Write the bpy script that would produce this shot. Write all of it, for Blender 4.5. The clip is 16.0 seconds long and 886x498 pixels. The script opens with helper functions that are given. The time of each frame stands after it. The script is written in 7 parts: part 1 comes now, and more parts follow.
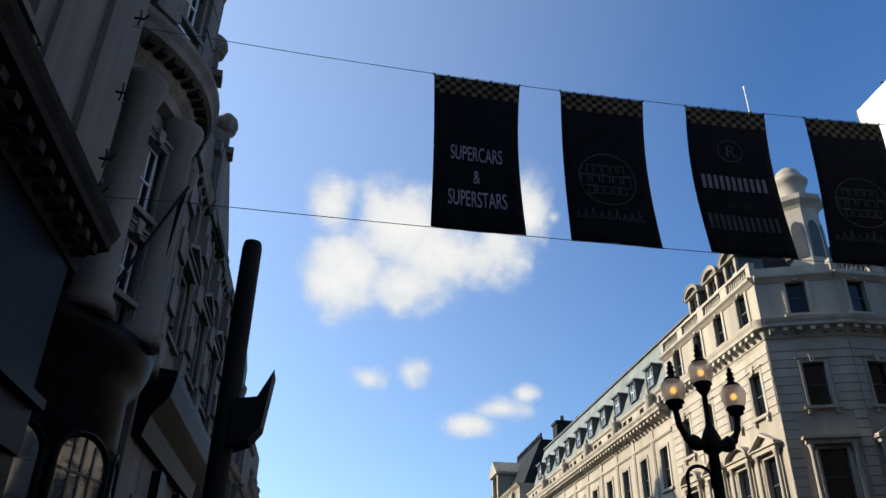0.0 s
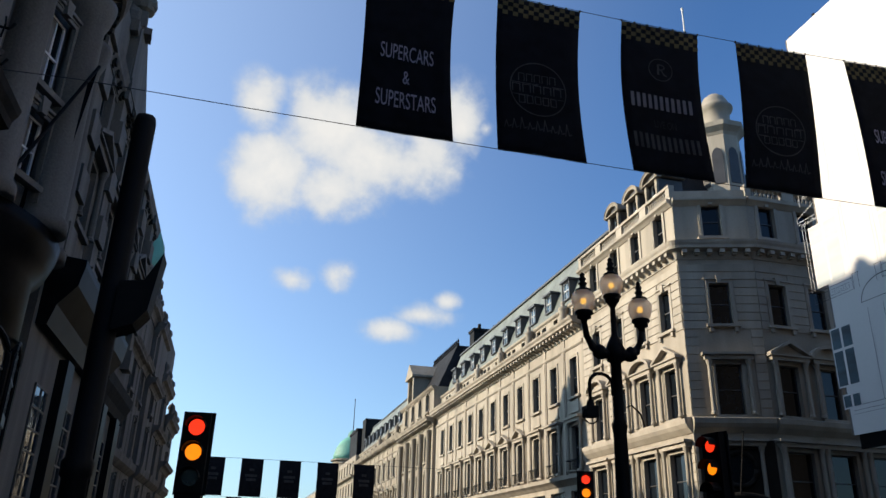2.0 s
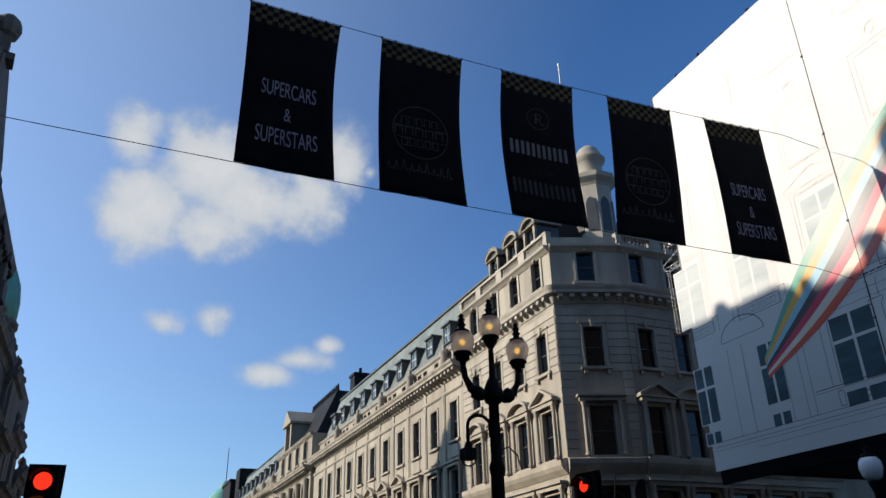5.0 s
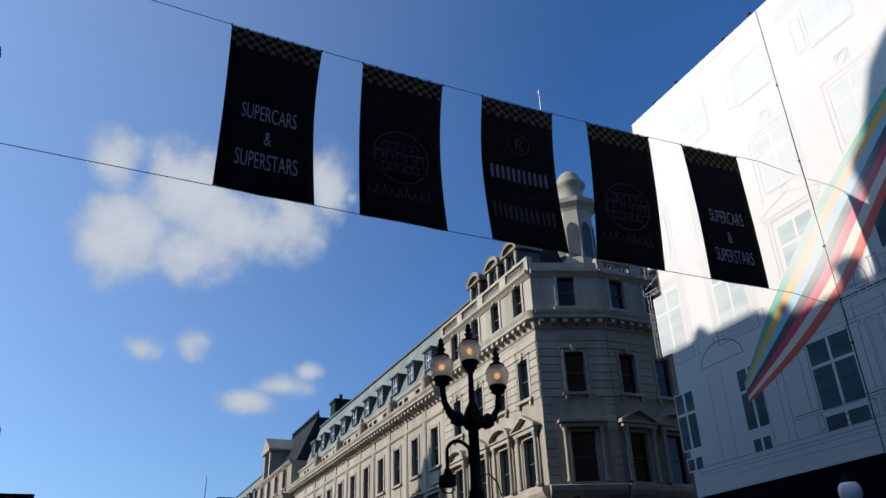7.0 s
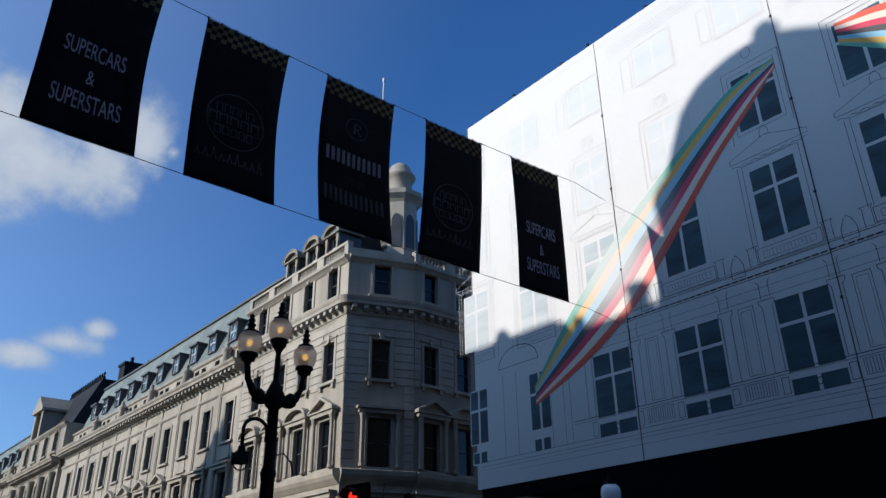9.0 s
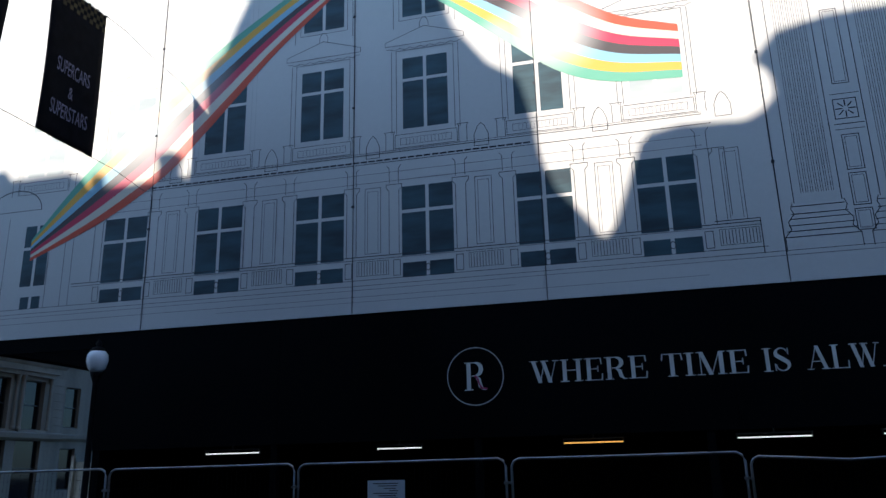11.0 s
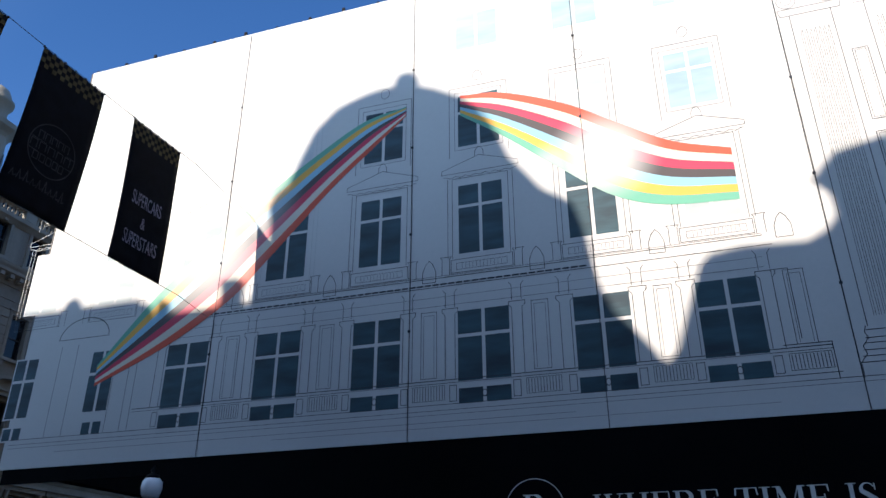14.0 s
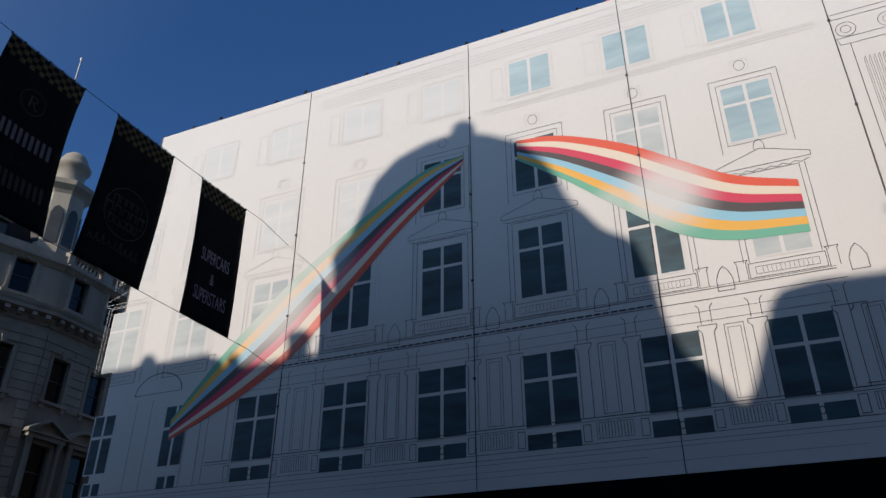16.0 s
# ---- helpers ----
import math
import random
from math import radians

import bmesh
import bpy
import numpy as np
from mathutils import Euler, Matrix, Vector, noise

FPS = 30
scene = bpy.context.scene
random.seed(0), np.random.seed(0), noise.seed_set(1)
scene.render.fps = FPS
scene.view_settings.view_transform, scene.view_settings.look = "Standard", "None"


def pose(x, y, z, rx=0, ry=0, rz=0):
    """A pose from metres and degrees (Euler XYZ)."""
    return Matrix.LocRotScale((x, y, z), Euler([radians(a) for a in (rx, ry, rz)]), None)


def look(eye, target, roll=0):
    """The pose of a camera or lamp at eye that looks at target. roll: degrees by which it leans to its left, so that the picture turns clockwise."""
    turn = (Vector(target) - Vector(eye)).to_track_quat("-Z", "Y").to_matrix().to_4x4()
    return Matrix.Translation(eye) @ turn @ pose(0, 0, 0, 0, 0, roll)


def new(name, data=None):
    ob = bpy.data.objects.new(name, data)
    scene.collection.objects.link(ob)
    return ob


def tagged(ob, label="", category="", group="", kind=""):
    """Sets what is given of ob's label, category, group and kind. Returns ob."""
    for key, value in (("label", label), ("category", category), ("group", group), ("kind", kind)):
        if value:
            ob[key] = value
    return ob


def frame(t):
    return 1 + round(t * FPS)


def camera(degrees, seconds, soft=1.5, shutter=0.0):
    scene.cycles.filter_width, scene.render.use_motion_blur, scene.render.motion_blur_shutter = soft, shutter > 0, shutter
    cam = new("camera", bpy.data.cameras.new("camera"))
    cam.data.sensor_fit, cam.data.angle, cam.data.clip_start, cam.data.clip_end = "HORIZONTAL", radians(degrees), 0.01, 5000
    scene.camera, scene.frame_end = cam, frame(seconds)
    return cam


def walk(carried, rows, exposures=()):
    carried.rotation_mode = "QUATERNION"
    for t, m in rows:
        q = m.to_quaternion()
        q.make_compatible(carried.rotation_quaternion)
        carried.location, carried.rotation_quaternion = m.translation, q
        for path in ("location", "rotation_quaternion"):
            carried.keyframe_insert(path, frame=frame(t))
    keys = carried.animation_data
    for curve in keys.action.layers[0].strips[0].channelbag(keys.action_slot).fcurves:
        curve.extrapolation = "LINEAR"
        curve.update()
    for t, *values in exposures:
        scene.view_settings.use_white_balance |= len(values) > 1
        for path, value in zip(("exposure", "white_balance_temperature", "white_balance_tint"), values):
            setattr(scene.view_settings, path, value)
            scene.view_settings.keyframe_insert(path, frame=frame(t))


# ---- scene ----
cam = camera(60.27, 16.0)
PATH = [
    (0.0, pose(-0.210, -0.220, 1.6, 118.81, -0.82, -8.48)),
    (0.5, pose(-0.090, -0.180, 1.6, 120.00, -1.69, -10.64)),
    (1.0, pose(-0.050, -0.100, 1.6, 118.01, -1.09, -11.79)),
    (1.5, pose(-0.050, -0.040, 1.6, 113.95, -1.31, -14.09)),
    (2.0, pose(-0.060, -0.060, 1.6, 112.01, -1.47, -14.79)),
    (2.5, pose(-0.055, -0.050, 1.6, 109.87, -0.43, -14.42)),
    (3.0, pose(-0.050, -0.040, 1.6, 109.89, -0.49, -14.21)),
    (3.5, pose(0.000, 0.000, 1.6, 111.35, -0.05, -14.86)),
    (4.0, pose(0.000, 0.000, 1.6, 113.25, 0.51, -17.09)),
    (4.5, pose(0.020, 0.050, 1.6, 114.15, 1.41, -21.10)),
    (4.7, pose(0.025, 0.052, 1.6, 114.78, 1.33, -22.57)),
    (6.8, pose(0.075, 0.078, 1.6, 116.46, 1.53, -24.15)),
    (7.0, pose(0.080, 0.080, 1.6, 117.16, 1.86, -24.40)),
    (7.5, pose(0.090, 0.070, 1.6, 118.09, 1.80, -25.20)),
    (8.0, pose(0.100, 0.060, 1.6, 118.02, 1.29, -27.31)),
    (8.5, pose(0.029, 0.009, 1.6, 117.26, 0.26, -33.41)),
    (9.0, pose(-0.031, 0.005, 1.6, 115.61, 0.61, -39.91)),
    (9.5, pose(-0.074, 0.039, 1.6, 113.67, -0.09, -48.28)),
    (10.0, pose(-0.048, 0.083, 1.6, 113.15, 0.54, -59.35)),
    (10.2, pose(-0.093, 0.077, 1.6, 112.57, 0.74, -64.82)),
    (12.3, pose(-0.006, -0.014, 1.6, 101.12, 0.86, -81.40)),
    (12.5, pose(-0.009, -0.017, 1.6, 101.12, 0.77, -81.10)),
    (13.0, pose(0.004, -0.024, 1.6, 103.70, 1.04, -79.65)),
    (13.5, pose(-0.018, -0.023, 1.6, 108.40, 0.71, -75.08)),
    (14.0, pose(0.033, -0.020, 1.6, 115.35, 0.11, -71.98)),
    (14.5, pose(0.080, 0.010, 1.6, 119.07, -0.53, -69.05)),
    (15.0, pose(0.108, 0.015, 1.6, 120.62, -0.66, -67.65)),
    (15.5, pose(0.063, 0.011, 1.6, 121.68, -0.20, -66.63)),
    (16.0, pose(0.017, -0.018, 1.6, 118.79, -0.05, -66.90)),
]
walk(cam, PATH, exposures=[(0, 0.84, 7250, 10), (2.5, 0.72, 7400, 10), (4, 0.68, 7100, 10), (4.5, 0.54, 6950, 10), (7, 0.24, 6250, 10), (9, 0.18, 5950, 10), (9.5, 0.14, 5800, 10), (10, 0.06, 5800, 10), (12.5, 2.0, 7500, 10),
                           (13, 2.0, 7200, 10), (13.5, 1.72, 6900, 10), (14, 0.78, 6550, 12), (14.5, 0.02, 6550, 13), (16, -0.26, 6550, 13)])
CLOUDS = [(-1.6, 31.6, 2.2, 2.4, 0.0), (4.2, 30.2, 4.6, 4.2, 0.0), (0.6, 26.4, 4.9, 3.8, 0.0), (8.6, 28.6, 6.4, 3.5, 0.0), (4.4, 26.0, 5.2, 2.6, 0.0), (15.4, 31.2, 2.6, 3.6, 0.05), (17.6, 31.0, 1.3, 1.2, 0.3), (2.5, 19.0, 2.6, 1.6, 0.28), (5.7, 19.5, 2.0, 1.9, 0.3), (10.3, 15.9, 3.8, 1.4, 0.3), (12.9, 17.0, 3.4, 1.5, 0.26), (14.6, 18.0, 1.6, 1.2, 0.25), (13.0, 29.5, 3.8, 3.04, 0.0)]  # azimuth, elevation, half width, half height in degrees, thinness
SKY_TINT, SKY = (0.43, 0.83, 1.31, 1), 0.094
CLOUD_DIM, CLOUD_LIGHT, GLOW, HAZE = (3.6, 4.2, 5.0, 1), (5.6, 5.8, 6.0, 1), (2.7, 3.1, 3.3, 1), (1.7, 2.0, 2.1, 1)

# ---- light ----
SUN_AZ, SUN_EL = 69.0, 22.4          # degrees left of the street's axis, above the horizon
to_sun = Vector((-math.sin(radians(SUN_AZ)) * math.cos(radians(SUN_EL)),
                 math.cos(radians(SUN_AZ)) * math.cos(radians(SUN_EL)), math.sin(radians(SUN_EL))))
sun = new("sun", bpy.data.lights.new("sun", "SUN"))
sun.data.energy, sun.data.angle, sun.data.color = 5.0, radians(0.6), (1.0, 0.9, 0.76)
sun.matrix_world = look((0, 0, 60), Vector((0, 0, 60)) - to_sun)

world = bpy.data.worlds.new("sky")
scene.world = world
world.use_nodes = True
wn, wl = world.node_tree.nodes, world.node_tree.links
wn.clear()


def wmath(op, a, b=None, c=None, clamp=False):
    n = wn.new("ShaderNodeMath")
    n.operation, n.use_clamp = op, clamp
    for i, v in enumerate((a, b, c)):
        if v is None:
            continue
        if isinstance(v, (int, float)):
            n.inputs[i].default_value = v
        else:
            wl.new(v, n.inputs[i])
    return n.outputs[0]


sky = wn.new("ShaderNodeTexSky")
sky.sky_type, sky.sun_disc = "NISHITA", False
sky.sun_elevation, sky.sun_rotation = radians(SUN_EL), radians(-SUN_AZ)
sky.air_density, sky.dust_density, sky.ozone_density = 1.1, 1.4, 3.0
coord = wn.new("ShaderNodeTexCoord")
rough = wn.new("ShaderNodeTexNoise")
rough.inputs["Scale"].default_value, rough.inputs["Detail"].default_value = 13.0, 9.0
rough.inputs["Roughness"].default_value = 0.56
wl.new(coord.outputs["Generated"], rough.inputs["Vector"])


def puff(az, el, wide, high, thin):
    """How far inside one cloud puff a direction lies: 1 in its middle, 0 at its rim."""
    a, e = radians(az), radians(el)
    centre = Vector((math.sin(a) * math.cos(e), math.cos(a) * math.cos(e), math.sin(e)))
    side = Vector((math.cos(a), -math.sin(a), 0))
    rise = side.cross(centre)
    off = wn.new("ShaderNodeVectorMath")
    off.operation = "SUBTRACT"
    wl.new(coord.outputs["Generated"], off.inputs[0])
    off.inputs[1].default_value = centre
    total = None
    for axis, size in ((side, wide), (rise, high), (centre, 12.0)):
        dot = wn.new("ShaderNodeVectorMath")
        dot.operation = "DOT_PRODUCT"
        wl.new(off.outputs[0], dot.inputs[0])
        dot.inputs[1].default_value = axis / math.sin(radians(size))
        sq = wmath("MULTIPLY", dot.outputs["Value"], dot.outputs["Value"])
        total = sq if total is None else wmath("ADD", total, sq)
    return wmath("SUBTRACT", 1.0 - thin, wmath("SQRT", total))


puffs = [puff(*p) for p in CLOUDS]
thick = puffs[0]
for p in puffs[1:]:
    thick = wmath("MAXIMUM", thick, p)
ragged = wmath("ADD", thick, wmath("MULTIPLY", wmath("SUBTRACT", rough.outputs["Fac"], 0.5), 2.1))
ramp = wn.new("ShaderNodeMapRange")
ramp.interpolation_type = "SMOOTHSTEP"
ramp.inputs["From Min"].default_value, ramp.inputs["From Max"].default_value = -0.14, 0.62
wl.new(ragged, ramp.inputs["Value"])
gate = wn.new("ShaderNodeMapRange")
gate.inputs["From Min"].default_value, gate.inputs["From Max"].default_value = -0.35, 0.1
wl.new(thick, gate.inputs["Value"])
cloud = wmath("MULTIPLY", wmath("MULTIPLY", ramp.outputs[0], gate.outputs[0]), 0.9, clamp=True)
mixer = wn.new("ShaderNodeMix")
mixer.data_type = "RGBA"
tint = wn.new("ShaderNodeMix")
tint.data_type, tint.blend_type = "RGBA", "MULTIPLY"
tint.inputs[0].default_value = 1.0
tint.inputs[7].default_value = SKY_TINT
wl.new(sky.outputs[0], tint.inputs[6])
wl.new(cloud, mixer.inputs[0])
# the bright aureole on the sun's side of the sky
toward = wn.new("ShaderNodeVectorMath")
toward.operation = "DOT_PRODUCT"
wl.new(coord.outputs["Generated"], toward.inputs[0])
toward.inputs[1].default_value = to_sun
near_sun = wmath("POWER", wmath("MAXIMUM", toward.outputs["Value"], 0.0), 1.3)
glow = wn.new("ShaderNodeMix")
glow.data_type, glow.blend_type = "RGBA", "ADD"
wl.new(near_sun, glow.inputs[0])
wl.new(tint.outputs[2], glow.inputs[6])
glow.inputs[7].default_value = GLOW
# pale haze low over the roofs
up_axis = wn.new("ShaderNodeSeparateXYZ")
wl.new(coord.outputs["Generated"], up_axis.inputs[0])
low_air = wmath("POWER", wmath("SUBTRACT", 1.0, wmath("MAXIMUM", up_axis.outputs[2], 0.0)), 4.5, clamp=True)
haze = wn.new("ShaderNodeMix")
haze.data_type, haze.blend_type = "RGBA", "ADD"
wl.new(low_air, haze.inputs[0])
wl.new(glow.outputs[2], haze.inputs[6])
haze.inputs[7].default_value = HAZE
wl.new(haze.outputs[2], mixer.inputs[6])
billow = wn.new("ShaderNodeMix")
billow.data_type = "RGBA"
soft = wn.new("ShaderNodeMapRange")
soft.inputs["From Min"].default_value, soft.inputs["From Max"].default_value = 0.0, 0.95
wl.new(ragged, soft.inputs["Value"])
wl.new(soft.outputs[0], billow.inputs[0])
billow.inputs[6].default_value, billow.inputs[7].default_value = CLOUD_DIM, CLOUD_LIGHT
wl.new(billow.outputs[2], mixer.inputs[7])
back = wn.new("ShaderNodeBackground")
back.inputs["Strength"].default_value = SKY
wl.new(mixer.outputs[2], back.inputs["Color"])
out = wn.new("ShaderNodeOutputWorld")
wl.new(back.outputs[0], out.inputs["Surface"])

# ---- materials ----


def surface(name, color, rough=0.7, metal=0.0, grain=6.0, var=0.25, bump=0.15, stain=0.0, emit=None, each=0.0, streak=False, spec=0.5):
    """A painted, stone or metal surface with grain, blotches and fine relief; sizes in metres."""
    m = bpy.data.materials.new(name)
    m.use_nodes = True
    n, l = m.node_tree.nodes, m.node_tree.links
    b = n["Principled BSDF"]
    b.inputs["Roughness"].default_value, b.inputs["Metallic"].default_value = rough, metal
    b.inputs["Specular IOR Level"].default_value = spec
    tc = n.new("ShaderNodeNewGeometry")
    fine, wide = n.new("ShaderNodeTexNoise"), n.new("ShaderNodeTexNoise")
    fine.inputs["Scale"].default_value, fine.inputs["Detail"].default_value = grain * 6, 5
    wide.inputs["Scale"].default_value, wide.inputs["Detail"].default_value = grain * 0.12, 6
    l.new(tc.outputs["Position"], fine.inputs["Vector"])
    if streak:
        stretch = n.new("ShaderNodeMapping")
        stretch.inputs["Scale"].default_value = (3.0, 3.0, 0.35)
        l.new(tc.outputs["Position"], stretch.inputs["Vector"])
        l.new(stretch.outputs[0], wide.inputs["Vector"])
    else:
        l.new(tc.outputs["Position"], wide.inputs["Vector"])
    add = n.new("ShaderNodeMath")
    add.operation = "MULTIPLY_ADD"
    l.new(wide.outputs["Fac"], add.inputs[0])
    add.inputs[1].default_value = 1.6
    half = n.new("ShaderNodeMath")
    half.operation = "MULTIPLY_ADD"
    l.new(fine.outputs["Fac"], half.inputs[0])
    half.inputs[1].default_value, half.inputs[2].default_value = 0.6, -0.6
    l.new(half.outputs[0], add.inputs[2])
    cr = n.new("ShaderNodeValToRGB")
    lo, hi = [c * (1 - var) for c in color], [min(1, c * (1 + var)) for c in color]
    cr.color_ramp.elements[0].position, cr.color_ramp.elements[1].position = 0.2, 0.8
    cr.color_ramp.elements[0].color, cr.color_ramp.elements[1].color = (*lo, 1), (*hi, 1)
    l.new(add.outputs[0], cr.inputs["Fac"])
    col = cr.outputs["Color"]
    if each:
        info, mul = n.new("ShaderNodeObjectInfo"), n.new("ShaderNodeMix")
        mul.data_type, mul.blend_type = "RGBA", "MULTIPLY"
        mr = n.new("ShaderNodeMapRange")
        mr.inputs["To Min"].default_value, mr.inputs["To Max"].default_value = 1 - each, 1 + each * 0.3
        l.new(info.outputs["Random"], mr.inputs["Value"])
        mul.inputs[0].default_value = 1
        l.new(col, mul.inputs[6])
        l.new(mr.outputs[0], mul.inputs[7])
        col = mul.outputs[2]
    l.new(col, b.inputs["Base Color"])
    if bump:
        bp = n.new("ShaderNodeBump")
        bp.inputs["Strength"].default_value, bp.inputs["Distance"].default_value = bump, 0.02
        l.new(fine.outputs["Fac"], bp.inputs["Height"])
        l.new(bp.outputs[0], b.inputs["Normal"])
    if emit:
        b.inputs["Emission Color"].default_value, b.inputs["Emission Strength"].default_value = (*emit[0], 1), emit[1]
    return m


STONE = surface("portland_stone", (0.255, 0.226, 0.184), 0.85, grain=2.5, var=0.22, bump=0.3, streak=True)
STONE_PALE = surface("pale_stone", (0.288, 0.258, 0.213), 0.85, grain=3, var=0.18, bump=0.25, streak=True, each=0.12)
STONE_FAR = surface("weathered_stone", (0.222, 0.195, 0.155), 0.9, grain=1.5, var=0.3, bump=0.3, streak=True)
# stone of the near-side fronts, their shade put into the base colour
SHADE_GREY = surface("shade_grey_stone", (0.105, 0.097, 0.088), 0.9, grain=3, var=0.4, bump=0.35, streak=True)
# darker copy for deep shade and for the dark shop corner
SHADE_DARK = surface("dark_shade_stone", (0.02, 0.018, 0.016), 0.9, grain=3, var=0.4, bump=0.35, streak=True, spec=0.15)
SLATE = surface("green_grey_slate", (0.1, 0.12, 0.11), 0.6, grain=5, var=0.35, bump=0.5)
SLATE_DARK = surface("dark_slate", (0.012, 0.013, 0.015), 0.7, grain=5, var=0.4, bump=0.5, spec=0.1)
LEAD = surface("grey_lead", (0.05, 0.052, 0.055), 0.5, metal=0.2, grain=8)
COPPER = surface("green_copper", (0.075, 0.255, 0.2025), 0.65, grain=4, var=0.3)
FRAME = surface("dark_window_frame", (0.03, 0.03, 0.032), 0.45, grain=12)
FRAME_PALE = surface("white_window_frame", (0.55, 0.56, 0.56), 0.5, grain=12, var=0.12)
GLASS = surface("window_glass", (0.006, 0.009, 0.013), 0.04, grain=0.5, var=0.5, bump=0.012, spec=0.28)
SHOP_GLASS = surface("shop_glass", (0.03, 0.036, 0.045), 0.04, grain=0.8, var=0.6, bump=0.01, spec=0.9)
GLASS_BLUE = surface("dormer_glass", (0.10, 0.17, 0.24), 0.05, grain=0.5, var=0.4, bump=0.01, spec=1.0)
BLACK_STONE = surface("black_polished_granite", (0.006, 0.006, 0.007), 0.4, grain=10, var=0.5, bump=0.02, spec=0.03)
IRON = surface("black_painted_iron", (0.005, 0.005, 0.006), 0.6, grain=20, var=0.4, bump=0.1, spec=0.08)
CLOTH = surface("black_banner_cloth", (0.004, 0.0045, 0.007), 0.95, grain=25, var=0.4, bump=0.3, spec=0.1)
CLOTH_FAR = surface("dark_banner_cloth", (0.008, 0.009, 0.012), 0.95, grain=25, var=0.3, bump=0.2, spec=0.1)
GOLD = surface("dull_gold_print", (0.075, 0.06, 0.03), 0.9, grain=25, var=0.3, bump=0.1, spec=0.1)
PRINT = surface("lilac_white_print", (0.2, 0.19, 0.26), 0.85, grain=25, var=0.2, bump=0.05)
PRINT_MID = surface("grey_lilac_print", (0.1, 0.098, 0.125), 0.85, grain=25, var=0.2, bump=0.05)
# white plastic as the sky lights it from above, brightness put in the colour
LIT_WHITE = surface("lit_white_plastic", (0.66, 0.67, 0.69), 0.5, grain=8, var=0.35, bump=0.2)
MAGENTA = surface("magenta_print", (0.35, 0.02, 0.1), 0.7, grain=15, var=0.1, bump=0)
PRINT_DIM = surface("dim_grey_print", (0.04, 0.04, 0.043), 0.9, grain=25, var=0.3, bump=0.05, spec=0.1)
PRINT_FAINT = surface("faint_grey_print", (0.018, 0.018, 0.02), 0.9, grain=25, var=0.3, bump=0.05, spec=0.1)
WIRE = surface("steel_wire", (0.03, 0.032, 0.035), 0.5, metal=0.6, grain=30)
WRAP = surface("white_wrap_sheet", (0.54, 0.528, 0.52), 0.75, grain=1.2, var=0.035, bump=0.04)
INK = surface("grey_ink_line", (0.03, 0.034, 0.045), 0.8, grain=10, var=0.3, bump=0)
INK_FAINT = surface("faint_ink_line", (0.44, 0.435, 0.43), 0.8, grain=10, var=0.1, bump=0)
HOARDING = surface("black_hoarding_board", (0.0022, 0.0028, 0.0036), 0.75, grain=2, var=0.3, bump=0.05, spec=0.03)
LETTER = surface("grey_white_lettering", (0.58, 0.57, 0.55), 0.7, grain=15, var=0.1, bump=0)
ASPHALT = surface("asphalt", (0.02, 0.02, 0.021), 0.9, grain=12, var=0.35, bump=0.6, spec=0.08)
PAVING = surface("york_stone_paving", (0.034, 0.033, 0.032), 0.85, grain=5, var=0.25, bump=0.3, each=0.2, spec=0.12)
KERB = surface("granite_kerb", (0.045, 0.045, 0.045), 0.8, grain=15, var=0.25, bump=0.3, spec=0.12)
GALV = surface("galvanised_tube", (0.32, 0.33, 0.34), 0.4, metal=0.85, grain=30, var=0.2, bump=0.05)
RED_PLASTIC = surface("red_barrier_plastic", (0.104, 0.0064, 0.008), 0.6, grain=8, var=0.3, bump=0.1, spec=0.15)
# the same white darkened, shade on the sides put in the colour
SHADED_WHITE = surface("shaded_white_plastic", (0.06, 0.06, 0.063), 0.6, grain=8, var=0.2, bump=0.1, spec=0.15)
ORANGE_PLASTIC = surface("orange_red_plastic", (0.55, 0.06, 0.02), 0.5, grain=8, var=0.2, bump=0.1)
RUBBLE = surface("broken_concrete", (0.075, 0.071, 0.065), 0.95, grain=6, var=0.4, bump=0.8)
PAPER = surface("printed_notice", (0.65, 0.68, 0.72), 0.7, grain=20, var=0.1, bump=0)
CREAM = surface("cream_painted_panel", (0.55, 0.48, 0.36), 0.6, grain=5, var=0.2)
CRANE_RED = surface("red_painted_steel", (0.45, 0.02, 0.02), 0.5, grain=10, var=0.2)
MILK = surface("milky_globe_glass", (0.75, 0.76, 0.78), 0.25, grain=3, var=0.05, bump=0)
TUBE_WHITE = surface("lit_white_tube", (0.8, 0.8, 0.8), 0.4, emit=((0.9, 0.96, 1.0), 0.60))
TUBE_WARM = surface("lit_warm_tube", (0.8, 0.6, 0.3), 0.4, emit=((1.0, 0.5, 0.12), 0.60))
BULB = surface("lit_bulb", (0.9, 0.6, 0.2), 0.4, emit=((1.0, 0.55, 0.10), 1.28))
SIG_RED = surface("lit_red_lens", (0.5, 0.02, 0.01), 0.3, emit=((1.0, 0.035, 0.012), 0.88), grain=30)
SIG_AMBER = surface("lit_amber_lens", (0.6, 0.2, 0.01), 0.3, emit=((1.0, 0.22, 0.01), 0.88), grain=30)
SIG_OFF = surface("dark_lens", (0.01, 0.02, 0.015), 0.2, grain=30)
SIG_BLUE = surface("arrow_white", (0.45, 0.5, 0.55), 0.5, grain=30)


